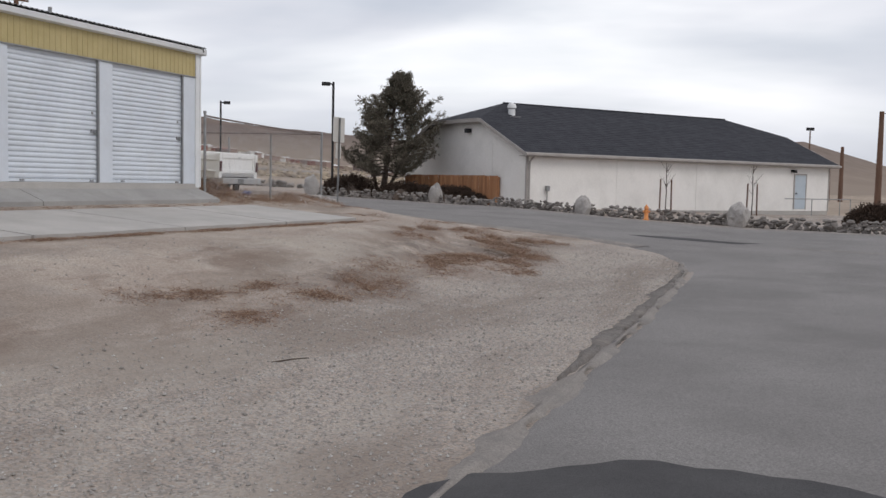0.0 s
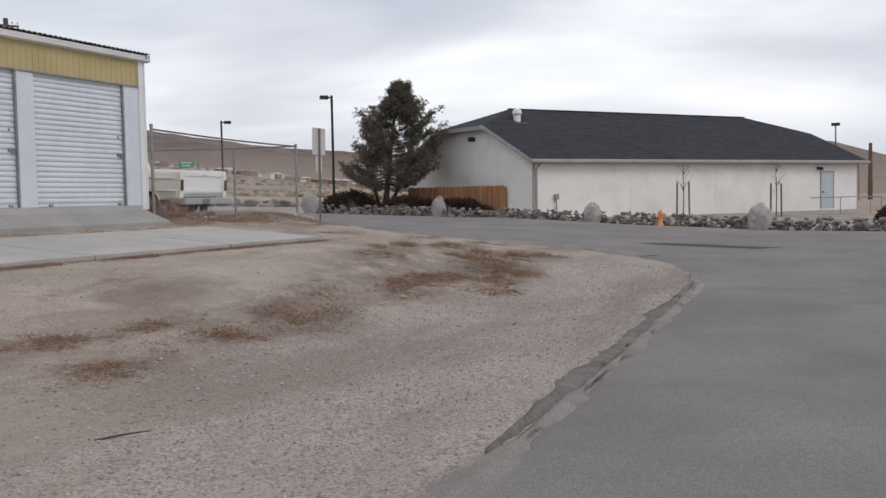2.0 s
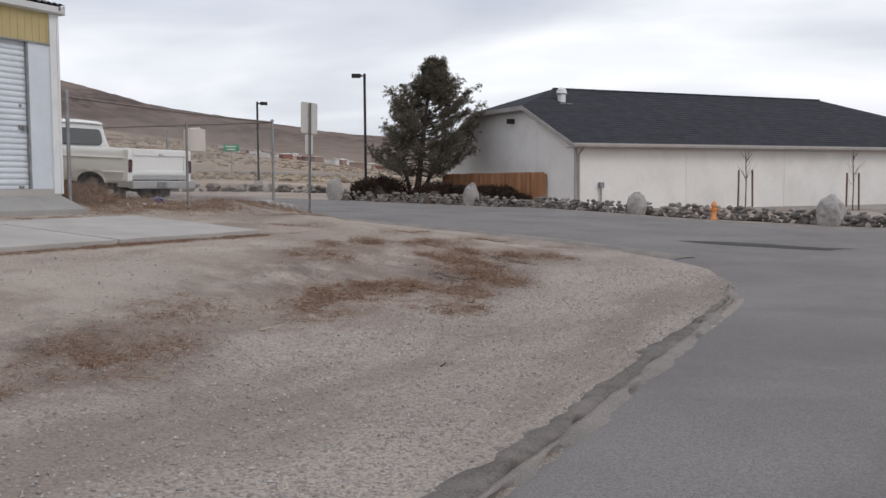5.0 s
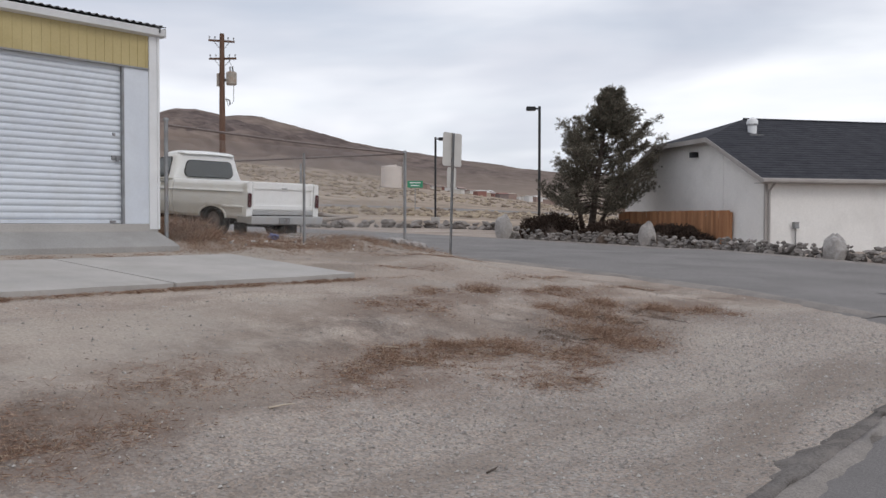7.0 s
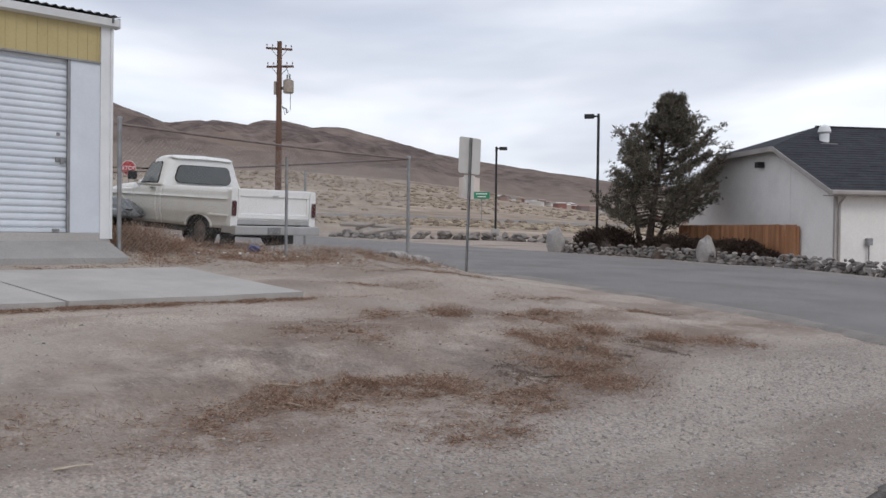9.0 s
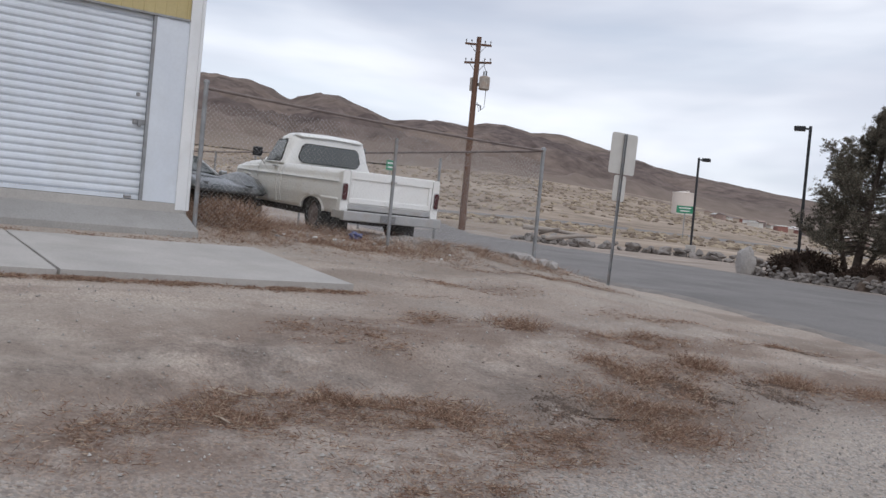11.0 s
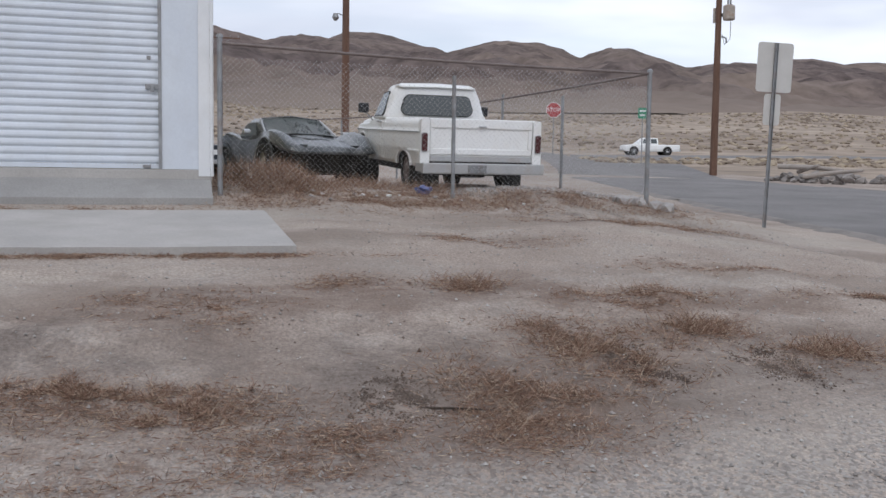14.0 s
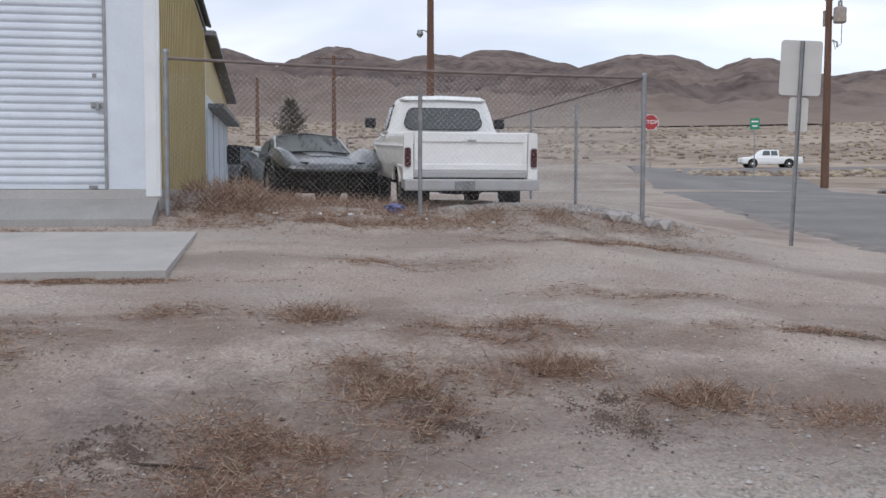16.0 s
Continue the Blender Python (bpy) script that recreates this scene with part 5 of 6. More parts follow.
def sports_car():
    """Long-nosed coupe on raised front wheels, its nose cover gone, facing the fence."""
    t = thing("sports_car", pose(-17.05, 19.62, 1.08, 0, 0, 192) @ Matrix.Scale(1.04, 4), "dusty dark long-nosed coupe abandoned beside the pickup", "car")

    def sec(w, z0, zs, zt, bulge, cw=0.42):
        """Half section: sill, flank, fender crown, valley, hood."""
        return [(0, z0), (w * 0.86, z0), (w * 0.97, z0 + 0.04), (w, z0 + (zs - z0) * 0.45), (w * 0.985, zs - 0.05), (w * 0.93, zs + bulge * 0.75), (w * 0.82, zs + bulge), (w * 0.70, zs + bulge * 0.65), (w * 0.58, zt - 0.01), (cw, zt + 0.015), (0, zt + 0.035)]
    st = [(0.02, sec(0.74, 0.50, 0.60, 0.585, 0.0)), (0.10, sec(0.83, 0.50, 0.64, 0.62, 0.02)), (0.30, sec(0.89, 0.54, 0.69, 0.66, 0.06)), (0.50, sec(0.92, 0.58, 0.76, 0.72, 0.10)),
          (0.70, sec(0.93, 0.68, 0.79, 0.74, 0.12)), (0.85, sec(0.94, 0.75, 0.81, 0.76, 0.13)), (1.02, sec(0.945, 0.77, 0.82, 0.78, 0.13)), (1.20, sec(0.94, 0.74, 0.82, 0.80, 0.12)), (1.36, sec(0.93, 0.64, 0.81, 0.81, 0.10)), (1.44, sec(0.92, 0.30, 0.80, 0.82, 0.08)),
          (1.8, sec(0.88, 0.24, 0.78, 0.84, 0.03)), (2.2, sec(0.86, 0.24, 0.78, 0.85, 0.01)), (2.8, sec(0.87, 0.24, 0.80, 0.86, 0.02)), (3.15, sec(0.90, 0.28, 0.84, 0.86, 0.06)), (3.6, sec(0.93, 0.66, 0.88, 0.86, 0.10)), (4.1, sec(0.90, 0.34, 0.84, 0.86, 0.05)), (4.5, sec(0.80, 0.42, 0.74, 0.80, 0.0)), (4.62, sec(0.7, 0.48, 0.68, 0.72, 0.0))]
    part("body", loft(st), CARDARK, t, "dusty dark body with bulging fenders", smooth=True)
    gh = loft([(1.55, [(0, 0.80), (0.70, 0.80), (0.70, 0.815), (0.60, 0.825), (0.0, 0.86)]), (1.72, [(0, 0.80), (0.75, 0.80), (0.73, 0.86), (0.66, 0.92), (0.0, 0.97)]), (2.05, [(0, 0.80), (0.79, 0.80), (0.69, 1.02), (0.62, 1.09), (0.0, 1.14)]), (2.22, [(0, 0.80), (0.80, 0.80), (0.67, 1.08), (0.59, 1.165), (0.0, 1.215)]), (2.34, [(0, 0.80), (0.80, 0.80), (0.66, 1.11), (0.56, 1.20), (0.0, 1.25)]), (2.75, [(0, 0.80), (0.80, 0.80), (0.65, 1.12), (0.55, 1.22), (0.0, 1.26)]), (3.15, [(0, 0.80), (0.78, 0.80), (0.62, 1.08), (0.53, 1.16), (0.0, 1.20)]), (3.8, [(0, 0.80), (0.66, 0.80), (0.55, 0.88), (0.5, 0.90), (0.0, 0.93)])])
    part("cabin", gh, CARDARK, t, "low dark cabin", smooth=True)
    ws = bmesh.new()
    rows = []
    for k in range(7):
        y = -1 + k / 3
        c = 1 - y * y
        rows.append((ws.verts.new((1.60 - 0.07 * c, 0.66 * y, 0.875 + 0.035 * c)), ws.verts.new((2.22 - 0.03 * c, 0.56 * y, 1.19 + 0.045 * c))))
    for a, b in zip(rows, rows[1:]):
        ws.faces.new((a[0], b[0], b[1], a[1]))
    bmesh.ops.solidify(ws, geom=ws.faces[:], thickness=0.012)
    part("windscreen", ws, DUSTGLASS, t, "dusty raked windscreen", smooth=True)
    part("windscreen_header", tube([(2.23, -0.57, 1.20), (2.20, 0, 1.255), (2.23, 0.57, 1.20)], 0.018, 6), CARDARK, t)
    for s in (1, -1):
        sw = bmesh.new()
        v = [sw.verts.new(p) for p in ((1.86, s * 0.80, 0.87), (2.95, s * 0.80, 0.87), (2.80, s * 0.665, 1.13), (2.30, s * 0.675, 1.12))]
        sw.faces.new(v)
        bmesh.ops.solidify(sw, geom=sw.faces[:], thickness=0.01)
        part("side_window", sw, DUSTGLASS, t, "dusty side window")
        part("pillar_trim", tube([(1.60, s * 0.70, 0.86), (2.24, s * 0.60, 1.19)], 0.022, 6), CHROME, t, "chrome windscreen pillar")
        part("door_mirror", box(1.85, 1.97, s * 0.99 - 0.08, s * 0.99 + 0.06, 0.88, 0.98, 0.03), CHROME, t, "small chrome mirror")
        for cx, zc in ((1.02, 0.36), (3.6, 0.34)):
            part("wheel_well", tube([(cx, s * 0.55, zc), (cx, s * 0.80, zc)], 0.40, 20), UNDER, t, "black wheel well")
            part("arch_lip", tube([(cx + 0.43 * math.cos(a), s * 0.925, zc + 0.02 + 0.42 * math.sin(a)) for a in np.linspace(0.0, math.pi, 15)], 0.02, 6), CARDARK, t, smooth=True)
            wheel(t, cx, s * 0.86, 0.345, 0.24, CHROME)
        part("frame_horn", box(0.12, 0.55, s * 0.42 - 0.05, s * 0.42 + 0.05, 0.26, 0.40, 0.01), UNDER, t, "bare black frame rail")
        part("lamp_lid", box(0.16, 0.34, s * 0.56 - 0.14, s * 0.56 + 0.14, 0.655, 0.672, 0.006), CARDARK, t, "closed pop-up lamp lid")
    # added black panel, imitates the shaded void below the raised nose
    part("radiator_support", box(0.50, 0.60, -0.62, 0.62, 0.14, 0.60, 0.02), UNDER, t, "black panel standing in for the shaded gap under the nose")
    part("hood_seam", box(0.52, 0.535, -0.40, 0.40, 0.715, 0.745), UNDER, t, "dark seam along the hood front")
    hs = loft([(0.62, [(0, 0.745), (0.20, 0.745), (0.17, 0.765), (0, 0.77)]), (0.95, [(0, 0.775), (0.24, 0.775), (0.20, 0.82), (0, 0.83)]), (1.45, [(0, 0.83), (0.27, 0.83), (0.23, 0.88), (0, 0.89)]), (1.56, [(0, 0.84), (0.27, 0.84), (0.24, 0.86), (0, 0.86)])])
    part("hood_bulge", hs, CARDARK, t, "raised hood bulge", smooth=True)
    return t


sports_car()


def small_pickup(m, paint, label, name="pickup_truck", cab0=2.0, plate=False):
    t = thing(name, m, label, "pickup truck")

    def s(w, z0, z1):
        return [(0, z0), (w * 0.95, z0), (w, z0 + 0.2), (w, z1 - 0.1), (w * 0.95, z1), (0, z1)]
    part("body", loft([(0.0, s(0.86, 0.45, 0.98)), (0.1, s(0.9, 0.4, 1.0)), (2.6, s(0.9, 0.38, 1.0)), (4.2, s(0.9, 0.38, 1.02)), (5.0, s(0.86, 0.4, 0.95)), (5.15, s(0.8, 0.45, 0.85))]), paint, t, smooth=False)
    part("cab", loft([(cab0, [(0, 0.99), (0.84, 0.99), (0.83, 1.05), (0.70, 1.58), (0, 1.62)]), (cab0 + 1.25, [(0, 0.99), (0.84, 0.99), (0.83, 1.05), (0.70, 1.60), (0, 1.64)]), (cab0 + 2.0, [(0, 0.99), (0.82, 0.99), (0.80, 1.02), (0.76, 1.03), (0, 1.04)])]), paint, t)
    for sd in (1, -1):
        gm = bmesh.new()
        for a, b in ((cab0 + 0.12, cab0 + 0.68), (cab0 + 0.76, cab0 + 1.45)):
            v = [gm.verts.new(p) for p in ((a, sd * 0.842, 1.1), (b, sd * 0.842, 1.1), (b - 0.12 * (b > cab0 + 1), sd * 0.735, 1.5), (a + 0.04, sd * 0.735, 1.5))]
            gm.faces.new(v)
        bmesh.ops.solidify(gm, geom=gm.faces[:], thickness=0.01)
        part("side_window", gm, GLASS, t, "dark side windows")
        for cx in (1.15, 4.25):
            part("wheel_well", tube([(cx, sd * 0.7, 0.42), (cx, sd * 0.908, 0.42)], 0.42, 18), UNDER, t)
        for cx in (1.15, 4.25):
            wheel(t, cx, sd * 0.84, 0.36, 0.2, CHROME)
    part("windscreen", prism(rounded_outline(1.4, 1.2, 1.1, 1.5, 0.05), cab0 - 0.006, cab0 + 0.006, "x"), GLASS, t, "rear window")
    for xa in (-0.12, 5.16):
        part("bumper", box(xa, xa + 0.105, -0.85, 0.85, 0.42, 0.555, 0.02), CHROME, t, "chrome bumper")
    if plate:
        part("licence_plate", box(-0.02, -0.005, -0.15, 0.15, 0.7, 0.85, 0.003), LETTER, t, "white licence plate")
    return t


hz = ground_at(-78.5, 58.5)
small_pickup(pose(-79.6, 62.6, hz + 0.06, 0, 0, 258), TRUCKWHITE, "white pickup truck out on the highway")
small_pickup(pose(-29.2, 18.2, full_ground(-30, 18.1), 0, 0, 215), CARBLUE, "dark blue pickup truck parked behind the storage units", plate=True)


# ---- second storage building ----
def second_storage():
    b = thing("storage_building", pose(0, 0, 0), "further ochre and white storage building with dark eave", "storage building")
    x0, x1, y1 = -21.0, -28.6, 17.02
    part("front_wall", box(x1, x0, y1 - 0.15, y1, 0.9, 3.35), WHITEMETAL, b, "white steel wall")
    gb = prism([(x0, 3.351), (x0, 4.5), (x0 - 0.5, 4.55), (x1, 3.75), (x1, 3.351)], y1 - 0.15, y1 - 0.001, "y")
    part("gable", gb, YELLOW, b, "ochre gable panel")
    part("side_wall", box(x0 - 0.15, x0 - 0.001, 2.0, y1 - 0.151, 0.9, 4.45), YELLOW, b)
    part("roof", prism([(x0 + 0.1, 4.5), (x0 + 0.1, 4.6), (x0 - 0.5, 4.67), (x1 - 0.2, 3.86), (x1 - 0.2, 3.76), (x0 - 0.5, 4.57)], 2.0, y1 + 0.25, "y"), DARKROOF, b, "grey steel roof")
    part("canopy", box(x1 - 0.1, x0 - 1.2, y1 + 0.002, y1 + 0.35, 3.1, 3.2), DARKROOF, b, "dark eave strip")
    part("corner_trim", box(x0 - 0.3, x0 + 0.01, y1 + 0.001, y1 + 0.03, 0.9, 4.45), WHITEPAINT, b, "white corner trim")
    for k in range(4):
        xa = x1 + 0.4 + k * 1.7
        part("door", box(xa, xa + 1.4, y1 + 0.002, y1 + 0.03, 1.05, 3.05, 0.01), PALEDOOR, b, "pale blue-grey door")
    part("air_conditioner", box(x1 + 0.3, x1 + 0.9, y1 + 0.032, y1 + 0.4, 2.0, 2.5, 0.03), BLACKSTEEL, b, "dark wall unit")


second_storage()


# ---- signs, poles and far things ----
def octagon_sign():
    x, y = -49.4, 37.55
    z = ground_at(x, y)
    s = thing("stop_sign", pose(x, y, z, 0, 0, 70), "red octagonal stop sign on steel post", "stop sign")
    cz = 4.88 - z
    part("post", box(-0.03, 0.03, -0.02, 0.02, -0.3, cz + 0.3), GALV, s, "grey post")
    R = 0.44
    for nm, rr, d, mt in (("border", R, 0.0, LETTER), ("plate", R * 0.93, 0.006, RED)):
        o = [(rr * math.cos(radians(22.5 + 45 * k)), cz + rr * math.sin(radians(22.5 + 45 * k))) for k in range(8)]
        bm = prism(o, -0.03 - d - 0.006, -0.03 - d, "y")
        part(nm, bm, mt, s)
    cu = bpy.data.curves.new("word", "FONT")
    cu.body, cu.size, cu.align_x, cu.align_y, cu.extrude = "STOP", 0.30, "CENTER", "CENTER", 0.003
    tmp = new("word", cu)
    me = bpy.data.meshes.new_from_object(tmp)
    bpy.data.objects.remove(tmp)
    me.materials.clear()
    me.materials.append(LETTER)
    w = new("word", me)
    w.parent = s
    w.matrix_basis = pose(0, -0.046, cz, 90, 0, 0)
    return s


octagon_sign()


def guide_sign(x, y, cz, w, h, turn, label):
    z = ground_at(x, y)
    s = thing("guide_sign", pose(x, y, z, 0, 0, turn), label, "road sign", group="green highway signs")
    for px in ((-w * 0.3, w * 0.3) if w > 1.5 else (0.0,)):
        part("post", box(px - 0.04, px + 0.04, 0.0, 0.06, -0.3, cz - z + h / 2), GALV, s, "grey post")
    part("plate", prism([(a, b + cz - z) for a, b in rounded_outline(w, w, -h / 2, h / 2, 0.06)], -0.02, -0.002, "y"), GREEN, s, "green sign plate")
    for k, (a, c) in enumerate(((0.2, 0.7), (-0.2, 0.55))):
        part("text_bar", box(-w * c / 2, w * c / 2, -0.03, -0.021, cz - z + a * h - 0.06 * h, cz - z + a * h + 0.08 * h), LETTER, s, "white unreadable line of text")


guide_sign(-61.5, 49.4, 5.75, 0.62, 0.75, 64, "small green sign beside the highway")
guide_sign(-55.7, 74.9, 4.9, 1.4, 0.62, 38, "wide green guide sign beside the highway")


def water_tank(x, y):
    z = ground_at(x, y) - 0.2
    t = thing("water_tank", pose(x, y, z), "pale pinkish water tank on the desert slope", "water tank")
    part("shell", tube([(0, 0, 0), (0, 0, 5.0)], 2.5, 28), TANK, t)
    part("roof", tube([(0, 0, 5.0), (0, 0, 5.15), (0, 0, 5.6)], [2.58, 2.55, 0.2], 28), TANK, t)
    part("hatch", box(1.0, 1.5, -0.25, 0.25, 5.3, 5.7, 0.03), TANK, t)


water_tank(-156, 185)

p2, h2 = utility_pole(-45.9, 25.3, 13.5, 0.2, "tall bare wooden pole with small lamp")
part("lamp_arm", tube([(0, 0, 9.0 - 1.9), (0.0, -0.35, 9.15 - 1.9), (0.0, -0.5, 9.1 - 1.9)], 0.025, 6), GALV, p2)
part("lamp_head", tube([(0, -0.5, 9.15 - 1.9), (0, -0.5, 8.95 - 1.9), (0, -0.5, 8.8 - 1.9)], [0.1, 0.17, 0.06], 10), GALV, p2, "small grey lamp")
utility_pole(-99.5, 22.9, 14.8, 0.24, "distant wooden utility pole with crossarm", arms=((0.3, 1.9, 90),))
utility_pole(-109.9, 14.9, 13.6, 0.24, "distant wooden utility pole with low crossarm", arms=((6.3, 1.2, 90),))
utility_pole(6.4, 97.9, 9.0, 0.32, "weathered wooden pole beyond the white building")
utility_pole(4.0, 148, 7.8, 0.34, "weathered wooden pole beyond the white building")
utility_pole(2.3, 150, 6.0, 0.34, "weathered wooden pole beyond the white building")
lp, lh = utility_pole(6.9, 73, 4.9, 0.09, "slim pole with flat lamp beyond the white building")
part("lamp_head", box(-0.35, 0.35, -0.15, 0.15, lh - 0.02, lh + 0.12, 0.02), BLACKSTEEL, lp, "flat dark lamp head")
lp, lh = utility_pole(0.4, 78, 6.1, 0.07, "slim pole with lamp behind the roof")
part("lamp_head", box(-0.3, 0.3, -0.15, 0.15, lh - 0.02, lh + 0.2, 0.02), BLACKSTEEL, lp, "dark lamp head")


# overhead wires from the corner pole
def wire(a, b, sag, r, label):
    pts = [Vector(a).lerp(Vector(b), t) - Vector((0, 0, sag * 4 * t * (1 - t))) for t in np.linspace(0, 1, 13)]
    w = part("overhead_wire", tube(pts, r, 4), BLACKSTEEL, None)
    return tagged(w, label, "cable")


wire((6.4, 97.9, 8.8), (40, 92, 10.5), 0.6, 0.03, "thin black overhead wire from the wooden pole")


# ---- far town ----
def far_town():
    rng = random.Random(5)
    tones = [mat("far_wall_%d" % k, c, tuple(min(1, v * 1.12) for v in c), 0.5, 0.8) for k, c in enumerate(((0.55, 0.53, 0.5), (0.30, 0.22, 0.19), (0.62, 0.61, 0.6), (0.20, 0.16, 0.15), (0.40, 0.33, 0.27), (0.25, 0.12, 0.10)))]
    for k in range(52):
        a = 113 + 17.5 * (k + rng.uniform(-0.4, 0.4)) / 52
        d = rng.uniform(265, 335)
        x, y = 1 + d * math.cos(radians(a)), 8 + d * math.sin(radians(a))
        w, dp, h = rng.uniform(1.5, 4.4), rng.uniform(1.5, 3), rng.uniform(0.7, 1.6)
        z = ground_at(x, y)
        hs = thing("house", pose(x, y, z, 0, 0, rng.uniform(-35, 35)), "small distant trailer or shed on the desert slope", "house", group="far town")
        part("wall", box(-w / 2, w / 2, -dp / 2, dp / 2, -0.5, h), rng.choice(tones), hs)
        part("roof", prism([(-w / 2 - 0.2, h), (0, h + rng.uniform(0.15, 0.6)), (w / 2 + 0.2, h)], -dp / 2 - 0.2, dp / 2 + 0.2, "y"), rng.choice(tones), hs)


far_town()


# ---- across the street: wall, boulders, fence, plants ----
WALL_LINE = [(-24.6, 44.0), (-20.5, 44.3), (-17.0, 43.5), (-12.2, 41.1), (-8.3, 39.1), (-5.0, 38.4), (-1.6, 38.0), (3.0, 36.6), (6.8, 35.2)]


def along_line(line, s):
    line = np.array(line)
    seg = np.hypot(*np.diff(line, axis=0).T)
    c = np.r_[0, np.cumsum(seg)]
    return float(np.interp(s, c, line[:, 0])), float(np.interp(s, c, line[:, 1])), c[-1]


def stone_meshes(n, material, sub=2):
    out = []
    for k in range(n):
        bm = rock(bmesh.new(), (0, 0, 0), 1.0, 0.75 + 0.2 * (k % 3), 0.62 + 0.12 * (k % 2), 3 + k * 1.7, sub, 0.5, 0.3)
        me = bpy.data.meshes.new("stone")
        bm.to_mesh(me)
        bm.free()
        me.materials.append(material)
        out.append(me)
    return out


STONES = stone_meshes(9, STONE, 1)


def stone_row(name, label, line, step, courses, size, seed, drop=0.0):
    rng = random.Random(seed)
    w = thing(name, pose(0, 0, 0), label, "stone wall" if "wall" in name else "rock pile")
    total = along_line(line, 0)[2]
    for c in range(courses):
        s = rng.uniform(0, step)
        while s < total:
            x, y, _ = along_line(line, s)
            r = size * rng.uniform(0.65, 1.35) * (1 - 0.1 * c)
            if not (c == courses - 1 and rng.random() < 0.35):
                x, y = x + rng.gauss(0, size * 0.35), y + rng.gauss(0, size * 0.35)
                o = new("stone", rng.choice(STONES))
                o.parent = w
                o.matrix_basis = pose(x, y, ground_at(x, y) - drop + size * (0.35 + 0.75 * c), rng.uniform(-25, 25), rng.uniform(-25, 25), rng.uniform(0, 360)) @ Matrix.Diagonal((r * 1.25, r, r * 0.8, 1))
            s += step * rng.uniform(0.7, 1.2)
    return w


stone_row("stone_wall", "low dry-stacked wall of grey fieldstones along the street", WALL_LINE, 0.23, 4, 0.16, 11)
stone_row("stone_wall", "low heap of pale fieldstones edging the parking lot", [(-42.2, 46.6), (-40.6, 48.2), (-38.8, 51.5), (-37.2, 55.2), (-33.5, 56.5), (-29, 57.5)], 0.5, 2, 0.3, 12)
stone_row("rock_pile", "loose pile of pale rocks and driftwood logs", [(-41.8, 46.2), (-39.8, 46.6), (-37.5, 47.4)], 0.42, 2, 0.27, 13)
for a, c, r in (((-41.6, 46.5, 0.75), (-38.2, 47.6, 0.55), 0.14), ((-41.0, 47.2, 0.5), (-38.8, 46.7, 0.8), 0.11), ((-39.5, 46.4, 0.3), (-37.2, 47.9, 0.62), 0.12)):
    za = ground_at(a[0], a[1])
    lg = tube([(a[0], a[1], za + a[2]), ((a[0] + c[0]) / 2, (a[1] + c[1]) / 2 + 0.1, za + (a[2] + c[2]) / 2 + 0.05), (c[0], c[1], za + c[2])], [r, r * 0.9, r * 0.6], 9)
    tagged(part("log", lg, mat("weathered_log", (0.30, 0.26, 0.23), (0.42, 0.37, 0.33), 2.0, 0.9, bump=0.5, fine=0.2)), "weathered grey log on the rock pile", "log", "driftwood logs")


def boulder(x, y, w, d, h, seed, label):
    bm = rock(bmesh.new(), (0, 0, h * 0.38), w / 2, d / 2, h * 0.6, seed, 3, 0.26, 0.12)
    o = part("boulder", bm, BOULDER, None, smooth=False)
    o.location = (x, y, ground_at(x, y))
    return tagged(o, label, "boulder")


boulder(-24.3, 43.9, 0.8, 0.6, 1.15, 4, "upright grey boulder ending the stone wall")
boulder(-16.85, 43.3, 0.7, 0.5, 1.0, 8, "upright grey boulder set in the stone wall")
boulder(-8.2, 38.8, 0.75, 0.6, 0.85, 5, "pale upright boulder set in the stone wall")
boulder(-1.65, 37.8, 1.0, 0.8, 1.0, 6, "pale squarish boulder set in the stone wall")
boulder(5.1, 35.2, 1.3, 1.0, 0.95, 9, "pale broad boulder near the wall's end")


def fire_hydrant():
    x, y = -5.35, 38.0
    h = thing("fire_hydrant", pose(x, y, ground_at(x, y) + 0.02, 0, 0, 20) @ Matrix.Scale(0.74, 4), "faded orange fire hydrant among wall stones", "fire hydrant")
    part("barrel", tube([(0, 0, -0.1), (0, 0, 0.05), (0, 0, 0.06), (0, 0, 0.58)], [0.16, 0.16, 0.11, 0.11], 14), ORANGE, h, smooth=True)
    part("bonnet", tube([(0, 0, 0.58), (0, 0, 0.62), (0, 0, 0.72), (0, 0, 0.78), (0, 0, 0.84)], [0.15, 0.14, 0.11, 0.05, 0.04], 14), ORANGE, h, smooth=True)
    for d in ((1, 0), (-1, 0), (0, -1)):
        part("outlet", tube([(d[0] * 0.08, d[1] * 0.08, 0.45), (d[0] * 0.2, d[1] * 0.2, 0.45)], 0.065, 10), ORANGE, h, "capped outlet")


fire_hydrant()


